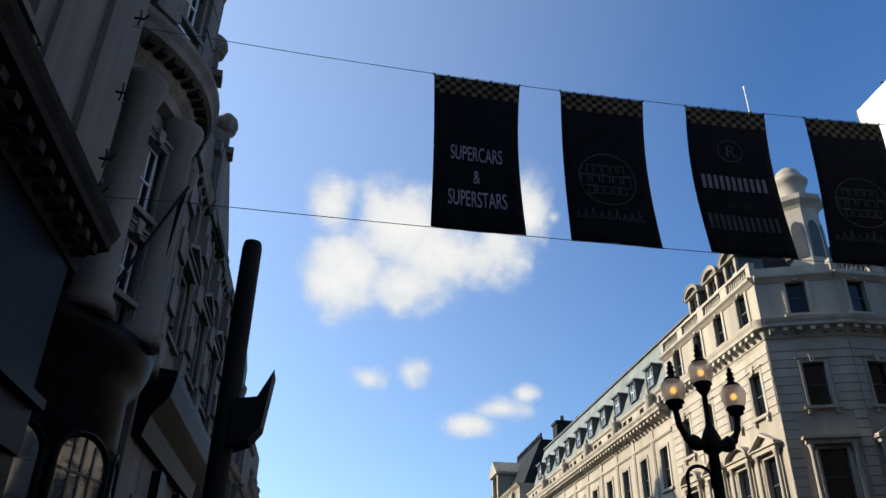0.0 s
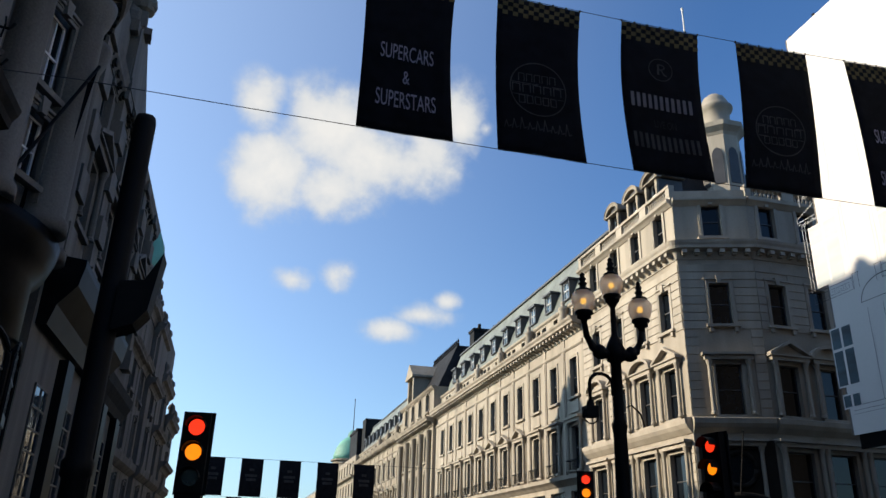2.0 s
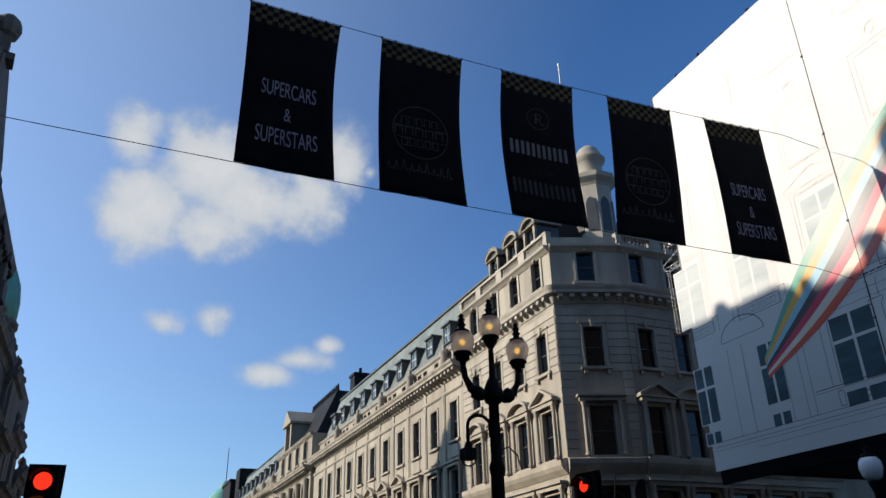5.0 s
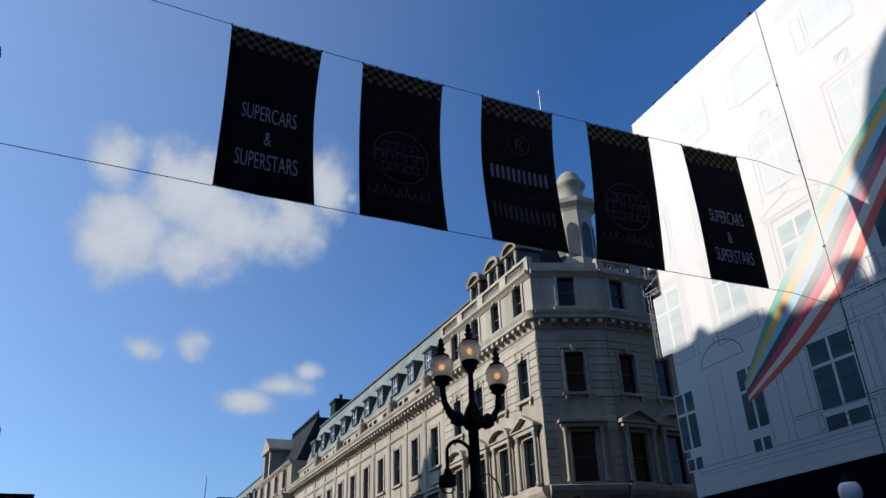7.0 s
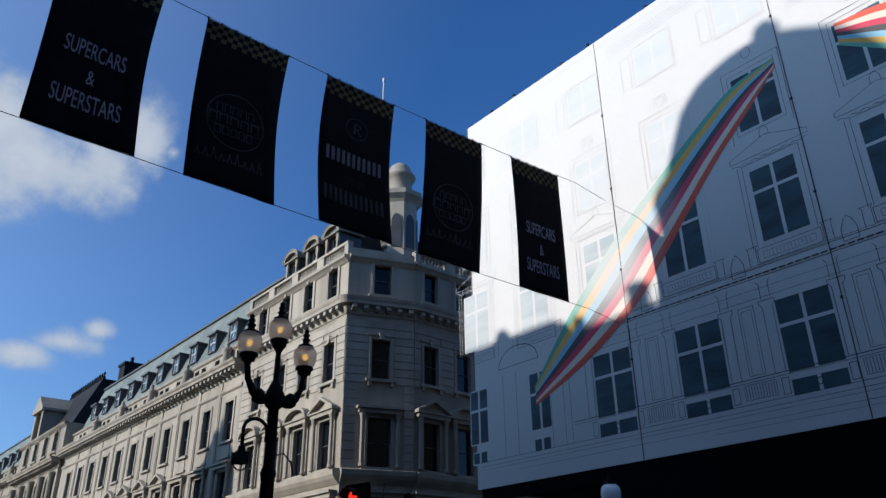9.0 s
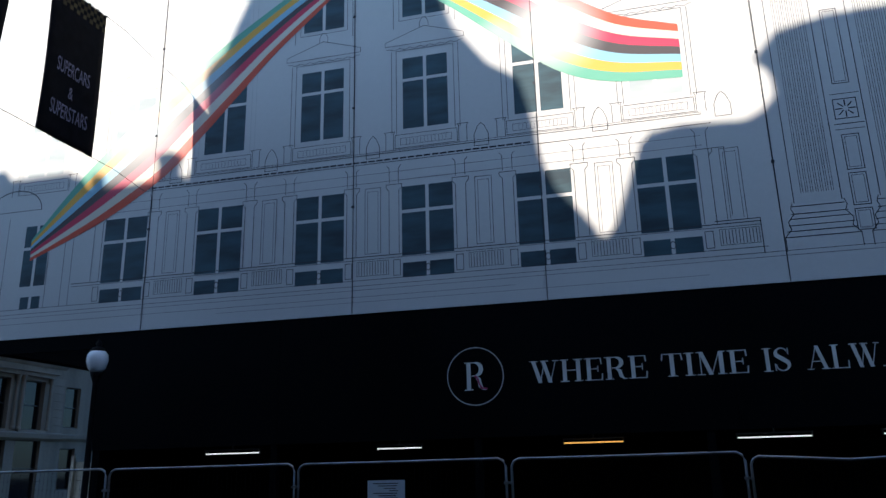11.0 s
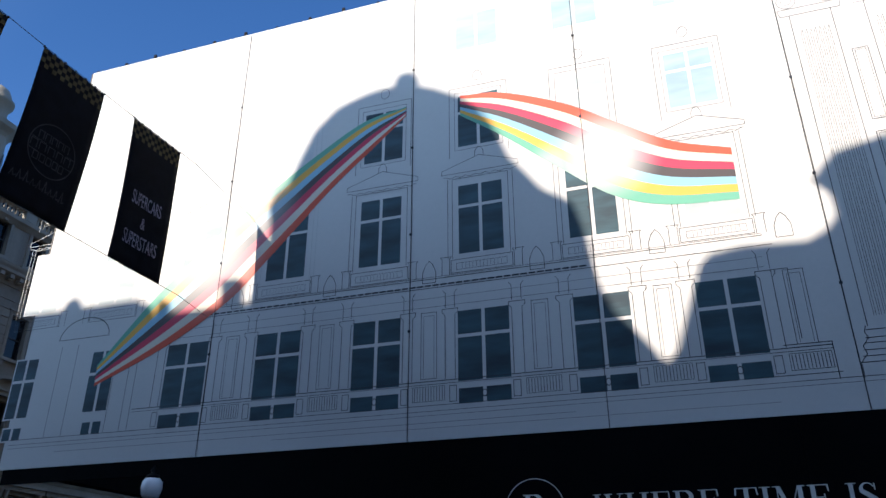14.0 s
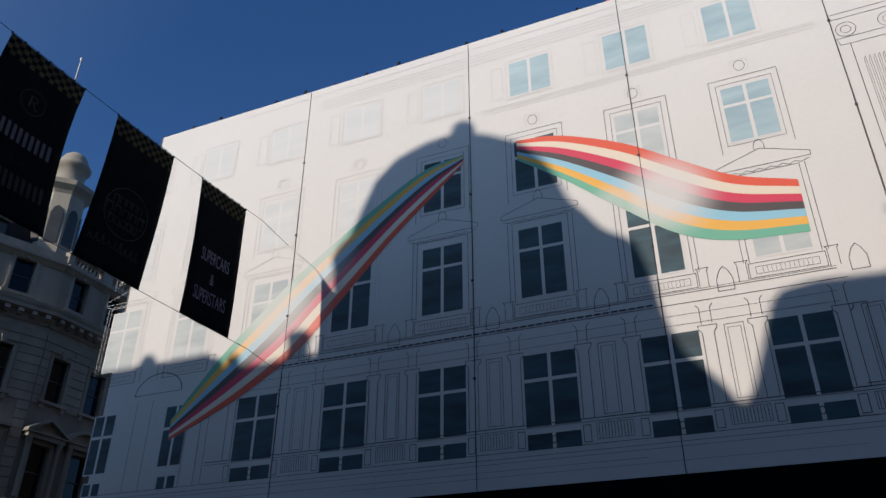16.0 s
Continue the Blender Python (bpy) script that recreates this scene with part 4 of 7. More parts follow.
def _rail():
    s = Shape()
    s.box(-0.85, -0.5, 0.85, 0.85, -0.46, 0.9).box(-0.85, -0.5, 0.08, 0.85, -0.46, 0.12)
    for k in range(12):
        x = -0.83 + 1.66 * k / 11
        s.box(x - 0.012, -0.49, 0, x + 0.012, -0.47, 0.88)
    for x in (-0.85, 0.82):
        s.box(x, -0.5, 0, x + 0.03, 0, 0.03).box(x, -0.5, 0.85, x + 0.03, 0, 0.9)
    return s


terrace("terrace_building", 47.0, 88.0, [48.7 + 3.6 * k for k in range(11)], "long pale stone terrace with a slate mansard roof", 17.45, STONE,
        statues=(50.5, 57.6, 64.9, 72.0, 79.3))

# ---- pavilion with a gable and a tall dark roof ----
pav = thing("pavilion_building", pose(21.6, 88, 0), "stone pavilion with gabled dormer and tall dark roof", "building")
PV = pose(21.6, 0, 0, 0, 0, -90)
pb = [91, 95, 99, 103]
ops = [(-u - 0.75, -u + 0.75, z, z + h) for u in pb for z, h in ((3.0, 3.0), (7.3, 3.4), (12.0, 2.8), (17.9, 2.1))]
part("wall", wall_sheet(-106, -88, 0, 20.6, ops), STONE_FAR, pav, at=PV)
for u in pb:
    for z, h in ((3.0, 3.0), (7.3, 3.4), (12.0, 2.8), (17.9, 2.1)):
        sash_window(pav, PV, -u, z, 1.5, h, bars=1)
        trim(pav, PV, -u, z, 1.5, h, "plain", STONE_FAR)
cl = Shape()
for u in (89, 93, 97, 101, 105):
    cl.lathe(-u, -0.25, [(0.4, 7.0), (0.4, 7.3), (0.33, 7.4), (0.29, 14.8), (0.42, 15.3), (0.45, 15.5)], 12)
part("columns", cl, STONE_FAR, pav, at=PV, smooth=True)
part("cornice", moulding(-106.3, -87.7, cornice_profile(15.9, 1.0, 1.0)), STONE_FAR, pav, at=PV)
row_of_brackets(pav, PV, -106, -88, 16.1, 0.75, STONE_FAR, 0.7)
part("attic_cornice", moulding(-106.2, -87.8, [(0.05, 20.2), (0.3, 20.4), (0.4, 20.6), (0.05, 20.7)]), STONE_FAR, pav, at=PV)
part("side_walls", Shape().box(-106, 0.4, 0, -105.6, 16, 20.6).box(-88.4, 0.4, 0, -88, 16, 20.6), STONE_FAR, pav, at=PV)
part("mansard_roof", Shape().add([(-106, 0.5, 20.6), (-88, 0.5, 20.6), (-88, 14, 20.6), (-106, 14, 20.6), (-105, 4, 27), (-92.3, 4, 27), (-92.3, 11, 27), (-105, 11, 27)],
     [(0, 1, 5, 4), (1, 2, 6, 5), (2, 3, 7, 6), (3, 0, 4, 7), (4, 5, 6, 7)]), SLATE_DARK, pav, "tall dark slate roof", at=PV)
cr = Shape()
for k in range(15):
    u = -104.9 + 12.5 * k / 14
    cr.lathe(u, 4.1, [(0.16, 26.9), (0.2, 27.2), (0.08, 27.4), (0.15, 27.6), (0, 28.0)], 6)
part("roof_cresting", cr, SLATE_DARK, pav, at=PV)
part("chimney", Shape().box(-90.2, 5, 24, -88.4, 9, 28.4).box(-90.35, 4.85, 28.0, -88.25, 9.15, 28.3).lathe(-89.3, 6, [(0.25, 28.4), (0.2, 29.2)], 8).lathe(-89.3, 8, [(0.25, 28.4), (0.2, 29.2)], 8), SLATE_DARK, pav, at=PV)
g = Shape().box(-102.8, -0.1, 20.6, -102.2, 3, 24.0).box(-99.8, -0.1, 20.6, -99.2, 3, 24.0)
g.prism([(-103.2, 24.0), (-98.8, 24.0), (-98.8, 24.3), (-101, 26.0), (-103.2, 24.3)], -0.4, 3.5).box(-102.2, 0.5, 20.6, -99.8, 0.6, 24)
part("gable_dormer", g, STONE_FAR, pav, "stone gabled dormer", at=PV)

terrace("far_terrace", 106.0, 150.0, [108.5 + 3.9 * k for k in range(11)], "distant stone terrace with dormers along the street", 17.6, STONE_FAR, statues=(112, 119, 126))

# ---- far block with a green dome ----
far = thing("domed_building", pose(22, 150, 0), "distant stone building with a green copper dome and mast", "building")
FR = pose(21.8, 0, 0, 0, 0, -90)
fb = [153 + 4 * k for k in range(11)]
part("wall", wall_sheet(-196, -150, 0, 19.5, [(-u - 0.8, -u + 0.8, z, z + 2.6) for u in fb for z in (3, 7.4, 12, 16)]), STONE_FAR, far, at=FR)
for u in fb:
    for z in (3, 7.4, 12, 16):
        sash_window(far, FR, -u, z, 1.6, 2.6)
part("cornice", moulding(-196, -150, cornice_profile(15.0, 0.9, 0.8)), STONE_FAR, far, at=FR)
part("body", Shape().box(-196, 0.5, 0, -150, 18, 19.4), STONE_FAR, far, at=FR)
part("chimney_block", Shape().box(-168, 1.2, 19.4, -158, 6, 25.5).box(-157, 2, 19.4, -153, 6, 27.0).box(-168.2, 1.0, 25.2, -157.8, 6.2, 25.7), SLATE_DARK, far, at=FR)
dm = part("dome", Shape().lathe(-186, 4.2, [(4.4, 22.2), (4.3, 23.4), (3.8, 25), (2.8, 26.6), (1.5, 27.6), (1.2, 27.7), (1.2, 28.4), (0.6, 29.2), (0, 29.6)], 20), COPPER, far, "green copper dome", at=FR, smooth=True)
part("drum", Shape().lathe(-186, 4.2, [(4.8, 19), (4.8, 19.6), (4.4, 19.8), (4.4, 21.8), (4.9, 22), (4.9, 22.3)], 20), STONE_FAR, far, at=FR)
part("mast", Shape().lathe(-186, 4.2, [(0.12, 29.4), (0.08, 37)], 6), FRAME, dm, at=FR)

end = thing("street_end_building", pose(18, 196, 0), "hazy distant stone terrace closing the street", "building")
part("wall", wall_sheet(-330, -196, 0, 17.5, [(-u - 0.9, -u + 0.9, z, z + 2.6) for u in range(200, 328, 5) for z in (3, 7.4, 12)]), STONE_FAR, end, at=pose(22, 0, 0, 0, 0, -90))
part("windows_dark", Shape().box(-330, 0.45, 0, -196, 16, 17.4), GLASS, end, at=pose(22, 0, 0, 0, 0, -90))
part("roof", Shape().prism([(1, 17.4), (15, 17.4), (12, 21), (4, 21)], 196, 330), SLATE, end, at=pose(22, 0, 0))
ce = Shape().box(-40, 345, 0, 30, 360, 15.5)
for k in range(12):
    ce.prism([(-36 + 5.5 * k, 15.5), (-31.5 + 5.5 * k, 15.5), (-32.2 + 5.5 * k, 18.5), (-35.3 + 5.5 * k, 18.5)], 345.5, 356)
part("cross_block", ce, STONE_FAR, end, at=Matrix())

# ---- wrapped building on the scaffold ----
BASE[0] = SITE
WR = pose(20, 0, 0, 0, 0, -90)      # local x = -y, y inwards
wrap = thing("wrapped_building", pose(20, 22.2, 0), "white printed scaffold wrap over a building site", "building")
SEAMS = [22.2, 14.55, 7.7, 2.15, -3.9, -9.6, -15.5, -24, -33, -42]
for a, b in zip(SEAMS, SEAMS[1:]):
    part("wrap_panel", Shape().box(-a + 0.012, 0, 5.82, -b - 0.012, 0.06, 22.15), WRAP, wrap, at=WR)
part("backing", Shape().box(-22.15, 0.07, 5.9, 42, 0.3, 22.1), INK, wrap, at=WR)
# unseen end sheet, coloured dark to keep sunlight from bouncing onto the corner
part("wrap_end", Shape().box(20.0, 22.2, 5.82, 38, 22.26, 22.15), SHADE_GREY, wrap, at=Matrix())
part("building_mass", Shape().box(23.2, -42, 0.0, 38, 15.6, 5.9).box(20.4, -42, 5.9, 38, 22.1, 21.5), INK, wrap, at=Matrix())
cap = Shape()
for k in range(46):
    y = 22 - 64 * k / 45
    cap.box(20.02, y - 0.05, 22.15, 20.1, y + 0.05, 22.24 + 0.06 * (k * 7 % 3))
part("scaffold_ends", cap, IRON, wrap, at=Matrix())
for s_ in SEAMS[1:7]:
    seam = Shape().tube([(-s_, -0.01, 5.85), (-s_ + 0.02, -0.012, 13), (-s_, -0.01, 22.1)], 0.011, 5)
    for z in (9, 12.2, 15.4, 18.6):
        seam.box(-s_ - 0.04, -0.03, z, -s_ + 0.04, -0.002, z + 0.07)
    part("seam_cord", seam, INK, wrap, at=WR)

COLS = [22.0 - 3.31 * 0, 18.72, 15.38, 12.06, 8.74, 5.43, 2.06, -1.2]
Y = -0.006


def panes(w, z0, z1, cross, split=0.5, bar=0.05):
    """Printed glass with the paper white of its bars left open."""
    cols = ((-w / 2, -bar), (bar, w / 2))
    rws = ((z0, z1),) if not cross else ((z0, z0 + (z1 - z0) * split - bar), (z0 + (z1 - z0) * split + bar, z1))
    return [(a, b, c, d) for a, b in cols for c, d in rws], (w, z0, z1, rws, bar)


def printed(glass, at, cells):
    """One printed window: white bars, and each pane of printed glass under it."""
    quads, (w, z0, z1, rws, bar) = cells
    e = 0.025
    xs = [-w / 2 - e, -w / 2 + e, -bar, bar, w / 2 - e, w / 2 + e]
    zs = [z0 - e, z0 + e, z1 - e, z1 + e] if len(rws) == 1 else [z0 - e, z0 + e, rws[0][1], rws[1][0], z1 - e, z1 + e]
    f = Shape().add([(x, Y - 0.001, z) for z in zs for x in xs],
                    [(r * 6 + c, r * 6 + c + 1, r * 6 + c + 7, r * 6 + c + 6) for r in range(len(zs) - 1) for c in range(5) if r % 2 == 0 or c % 2 == 0])
    win = part("printed_window", kept(("bars", w, z0, z1, len(rws)), lambda: f.mesh("printed_window")), WRAP, wrap, at=at)
    for a, b, c, d in quads:
        part("printed_pane", kept(("print", a, b, c, d, glass.name), lambda: Shape().add([(a, Y, c), (b, Y, c), (b, Y, d), (a, Y, d)], [(0, 1, 2, 3)]).mesh("printed_pane")), glass, win, at=at)


for k, y in enumerate(COLS):
    # columns beyond y = 10 get fainter upper outlines
    paler = y > 10
    top_mat = PG_PALE if y > 7 else PG_TOP
    b_mat = PG_PALE if y > 10 else (PG if y > 4 else PG_TOP if y < 0 else PG_HALF)
    c_mat = PG_HALF if y > 13.5 else PG
    at = WR @ pose(-y, 0, 0)
    printed(top_mat, at, panes(1.5, 19.05, 20.6, False))
    printed(b_mat, at, panes(1.42, 15.1, 17.12, True, 0.66))
    if y > -1:
        printed(c_mat, at, panes(1.45, 11.3, 13.7, True, 0.68))
    else:
        printed(PG_HALF, at, panes(1.45, 11.3, 13.5, True, 0.68))
    if k > 1:
        printed(PG, at, panes(1.58, 7.38, 9.52, True, 0.63))
        printed(PG, at, panes(1.55, 6.74, 7.22, False))
    else:
        printed(PG, at, panes(1.0, 7.5, 9.6, True, 0.62))
        printed(PG, at, panes(0.8, 6.75, 7.2, False))
    ink = Shape()
    faint = Shape()
    w = 0.02
    L = lambda pts, closed=False, ww=w, to=None: (ink if to is None else to).stroke(pts, ww * 0.82, Y - 0.002, closed)
    up = faint if paler else ink
    # upper windows with their frames and small crowning discs
    L([(-0.98, 14.75), (-0.98, 17.45), (0.98, 17.45), (0.98, 14.75)], to=up)
    L([(-0.8, 15.0), (-0.8, 17.25), (0.8, 17.25), (0.8, 15.0)], True, 0.016, up)
    L([(0.16 * math.cos(a * 0.52), 17.85 + 0.2 * math.sin(a * 0.52)) for a in range(13)], ww=0.018, to=up)
    L([(-0.24, 17.65), (-0.24, 18.08), (0.24, 18.08), (0.24, 17.65)], ww=0.014, to=faint)
    L([(-0.85, 18.95), (-0.85, 20.7), (0.85, 20.7), (0.85, 18.95)], True, 0.014, faint)
    L([(-1.4, 19.1), (-1.0, 19.1), (-1.0, 20.5), (-1.4, 20.5)], True, 0.014, faint)
    # pediment over the middle window
    if k < 8:
        L([(-1.25, 14.15), (-1.25, 14.3), (0, 14.72), (1.25, 14.3), (1.25, 14.15)], True, to=up)
        L([(-1.2, 14.05)] + [(-1.1 + 0.16 * j, 14.05 - 0.07 * (j % 2)) for j in range(15)] + [(1.2, 14.05)], to=up)
        L([(-0.14, 14.66), (-0.14, 14.85), (-0.05, 15.02), (0.05, 15.02), (0.14, 14.85), (0.14, 14.66)], to=up)
        L([(-0.9, 11.2), (-0.9, 13.95), (0.9, 13.95), (0.9, 11.2)], to=up)
        for x in (-1.05, 1.05):
            L([(x, 11.2), (x, 13.95)], ww=0.02, to=up)
        L([(-0.95, 11.15), (0.95, 11.15), (0.95, 10.72), (-0.95, 10.72)], True, 0.02)
        L([(-0.78, 11.03), (0.78, 11.03), (0.78, 10.82), (-0.78, 10.82)], True, 0.013)
        for j in range(12):
            L([(-0.6 + 0.11 * j, 10.85), (-0.6 + 0.11 * j, 11.0)], ww=0.012)
        for x in (-1.12, 1.12):
            L([(x - 0.12, 10.7), (x - 0.12, 11.2), (x - 0.17, 11.27), (x + 0.17, 11.27), (x + 0.12, 11.2), (x + 0.12, 10.7)], ww=0.02)
    # main order between the lower windows
    if k > 1:
        for x in (-1.0, 1.0):
            L([(x - 0.15, 7.5), (x - 0.15, 9.4), (x - 0.24, 9.5), (x - 0.24, 9.6), (x + 0.24, 9.6), (x + 0.24, 9.5), (x + 0.15, 9.4), (x + 0.15, 7.5)], ww=0.022)
            L([(x - 0.14, 9.65), (x - 0.14, 10.1), (x - 0.22, 10.2)], ww=0.02)
            L([(x + 0.14, 9.65), (x + 0.14, 10.1), (x + 0.22, 10.2)], ww=0.02)
        L([(1.42, 7.55), (1.42, 9.55), (1.9, 9.55), (1.9, 7.55)], True, 0.018)
        L([(1.5, 7.6), (1.5, 9.45), (1.82, 9.45), (1.82, 7.6)], ww=0.013)
        L([(1.45, 10.5), (1.45, 10.85), (1.55, 11.1), (1.66, 11.22), (1.77, 11.1), (1.87, 10.85), (1.87, 10.5)], True, 0.022)
        for x in (-0.92, 0.92):
            L([(x - 0.1, 6.85), (x - 0.1, 7.3), (x + 0.1, 7.3), (x + 0.1, 6.85)], True, 0.022)
        L([(1.18, 6.9), (2.14, 6.9), (2.14, 7.32), (1.18, 7.32)], True, 0.016)
        for j in range(11):
            L([(1.24 + 0.083 * j, 6.93), (1.24 + 0.083 * j, 7.29)], ww=0.02)
        L([(0.07 * math.cos(a * 0.785), 7.02 + 0.1 * math.sin(a * 0.785)) for a in range(9)], ww=0.03)
    part("printed_outline", ink, INK, wrap, at=at)
    part("printed_outline", faint, INK_FAINT, wrap, at=at)

# long printed cornice and rail lines
run = Shape()
for z, ww, a, b in ((7.47, 0.03, 17.2, -3.4), (7.38, 0.018, 17.2, -3.4), (6.78, 0.02, 22, -3.5), (6.62, 0.016, 22, -9.5), (6.5, 0.012, 22, -9.5), (6.3, 0.012, 20, 3), (6.15, 0.01, 12, -2),
                    (10.33, 0.024, 17.2, -2.5), (10.62, 0.024, 17.2, -2.3), (10.68, 0.014, 17.2, -2.3), (9.72, 0.014, 17.2, -2.2), (10.0, 0.012, 17.2, -2.2)):
    run.stroke([(-a, z), (-b, z)], ww * 0.78, Y - 0.002)
for j in range(60):
    u = -17.0 + j * 0.245
    run.stroke([(u, 10.41), (u + 0.16, 10.41)], 0.05, Y - 0.002)
part("printed_cornice", run, INK, wrap, at=WR)
lo = Shape()
for z, a, b in ((21.0, 14, -4), (21.15, 14, -4), (21.3, 14, -4), (21.45, 14, -4), (18.75, 7.2, -3.5), (18.66, 7.2, -3.5), (18.55, 7.2, -3.5), (21.8, 18, -4)):
    lo.stroke([(-a, z), (-b, z)], 0.014, Y - 0.002)
part("printed_cornice", lo, INK_FAINT, wrap, at=WR)
# giant fluted pilasters in line drawing
for y0 in (-4.25, -6.25, -17.0, -19.0):
    pl = Shape()
    a, b = -y0, -y0 + 1.12
    S = lambda pts, ww=0.02: pl.stroke(pts, ww * 0.8, Y - 0.002)
    S([(a, 7.85), (a, 17.6)], 0.026)
    S([(b, 7.85), (b, 17.6)], 0.026)
    for j in range(7):
        u = a + 0.2 + 0.12 * j
        S([(u, 8.1), (u, 16.9), (u + 0.05, 17.0), (u + 0.05, 8.1)], 0.014)
    for j, z in enumerate((7.75, 7.55, 7.42, 7.25, 7.1, 6.95)):
        S([(a - 0.05 - 0.05 * j, z), (b + 0.05 + 0.05 * j, z)], 0.026)
    S([(a - 0.05, 7.85), (a - 0.1, 7.7), (a - 0.04, 7.55), (a - 0.2, 7.35), (a - 0.15, 7.15), (a - 0.32, 6.95), (a - 0.32, 6.6)], 0.024)
    S([(b + 0.05, 7.85), (b + 0.1, 7.7), (b + 0.04, 7.55), (b + 0.2, 7.35), (b + 0.15, 7.15), (b + 0.32, 6.95), (b + 0.32, 6.6)], 0.024)
    S([(a - 0.25, 17.6), (b + 0.25, 17.6), (b + 0.3, 17.85), (a - 0.3, 17.85), (a - 0.25, 17.6)], 0.02)
    for c in (a, b):
        S([(c + 0.27 * math.cos(t * 0.52), 18.15 + 0.27 * math.sin(t * 0.52)) for t in range(13)], 0.022)
        S([(c + 0.14 * math.cos(t * 0.52), 18.15 + 0.14 * math.sin(t * 0.52)) for t in range(13)], 0.016)
    S([(a - 0.3, 18.6), (b + 0.3, 18.6), (b + 0.35, 18.8), (a - 0.35, 18.8), (a - 0.3, 18.6)], 0.02)
    part("printed_pilaster", pl, INK, wrap, at=WR)
mid = Shape()
for z0, z1 in ((7.0, 7.55), (7.65, 8.5), (8.6, 9.55), (11.0, 13.2), (13.6, 16.0)):
    mid.stroke([(5.62, z0), (6.02, z0), (6.02, z1), (5.62, z1)], 0.02, Y - 0.002, True)
    mid.stroke([(5.68, z0 + 0.06), (5.96, z0 + 0.06), (5.96, z1 - 0.06), (5.68, z1 - 0.06)], 0.012, Y - 0.002, True)
mid.stroke([(5.55, 10.0), (6.1, 10.0), (6.1, 10.55), (5.55, 10.55)], 0.022, Y - 0.002, True)
for t in range(8):
    c, s_ = math.cos(t * 0.785), math.sin(t * 0.785)
    mid.stroke([(5.825 + 0.08 * c, 10.275 + 0.08 * s_), (5.825 + 0.23 * c, 10.275 + 0.23 * s_)], 0.03, Y - 0.002)
for z, ww in ((9.85, 0.02), (9.7, 0.014), (10.7, 0.016)):
    mid.stroke([(5.5, z), (6.2, z)], ww, Y - 0.002)
mid.stroke([(3.4, 6.6), (3.4, 7.55), (2.3, 7.55)], 0.02, Y - 0.002)
mid.stroke([(2.35, 7.7), (2.35, 9.6), (2.75, 9.6), (2.75, 7.7)], 0.018, Y - 0.002)
part("printed_outline", mid, INK, wrap, at=WR)
for y in (-8.8, -11.9, -15.0, -22, -25, -28):
    at = WR @ pose(-y, 0, 0)
    for z0, z1, c in ((7.5, 9.52, True), (6.84, 7.36, False), (11.3, 13.5, True), (15.1, 17.1, True), (19.05, 20.6, False)):
        printed(PG, at, panes(1.5, z0, z1, c, 0.64))
# arched printed panel beside the end
arch = Shape()
arch.stroke([(-19.75 + 1.05 * math.cos(math.pi - math.pi * k / 14), 10.15 + 0.75 * math.sin(math.pi * k / 14)) for k in range(15)], 0.03, Y - 0.002)
arch.stroke([(-20.8, 10.15), (-18.7, 10.15)], 0.02, Y - 0.002)
for u in (-20.6, -19.9, -18.2, -17.6, -17.3):
    arch.stroke([(u, 6.8), (u, 9.9)], 0.016, Y - 0.002)
part("printed_outline", arch, INK, wrap, at=WR)

# ribbons of seven colours
RED, CREAMY, PINK, GREY, SKYB, AMB, GREEN = (0.574, 0.074, 0.037), (0.607, 0.525, 0.426), (0.508, 0.029, 0.074), (0.057, 0.045, 0.049), (0.213, 0.426, 0.541), (0.656, 0.344, 0.057), (0.115, 0.344, 0.246)


def smooth_curve(ctrl, n):
    pts = [Vector(p) for p in ctrl]
    pts = [pts[0] * 2 - pts[1]] + pts + [pts[-1] * 2 - pts[-2]]
    out_ = []
    for i in range(n + 1):
        x = (len(ctrl) - 1) * i / n
        k = min(int(x), len(ctrl) - 2)
        t = x - k
        a, b, c, d = pts[k:k + 4]
        out_.append(0.5 * ((2 * b) + (c - a) * t + (2 * a - 5 * b + 4 * c - d) * t * t + (3 * b - 3 * c + d - a) * t ** 3))
    return out_


def ribbon(name, label, upper, lower, colours, spots):
    up_, lo_ = smooth_curve(upper, 48), smooth_curve(lower, 48)
    n = len(colours)
    for k, c in enumerate(colours):
        s = Shape()
        for i in range(48):
            q = []
            for j, f in ((i, k / n), (i + 1, k / n), (i + 1, (k + 1) / n), (i, (k + 1) / n)):
                p = up_[j].lerp(lo_[j], f)
                q.append((-p.x, -0.011, p.y))
            s.add(q, [(0, 1, 2, 3)])
        part("ribbon_stripe", s, ribbon_ink("ribbon_print", c, spots), wrap, label, at=WR)


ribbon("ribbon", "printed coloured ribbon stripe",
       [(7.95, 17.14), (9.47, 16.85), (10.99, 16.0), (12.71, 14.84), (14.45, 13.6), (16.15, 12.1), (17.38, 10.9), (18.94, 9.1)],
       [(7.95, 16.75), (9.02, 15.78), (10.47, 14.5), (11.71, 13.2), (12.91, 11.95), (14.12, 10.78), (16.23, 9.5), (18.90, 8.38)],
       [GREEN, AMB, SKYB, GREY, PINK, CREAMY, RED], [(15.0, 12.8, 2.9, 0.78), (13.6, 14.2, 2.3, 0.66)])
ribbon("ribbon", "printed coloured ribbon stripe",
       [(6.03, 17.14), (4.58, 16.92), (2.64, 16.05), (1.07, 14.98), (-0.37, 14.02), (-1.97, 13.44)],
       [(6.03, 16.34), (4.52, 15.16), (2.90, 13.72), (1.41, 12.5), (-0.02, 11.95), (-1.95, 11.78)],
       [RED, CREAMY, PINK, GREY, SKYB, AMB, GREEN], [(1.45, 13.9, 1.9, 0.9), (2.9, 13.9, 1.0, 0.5)])

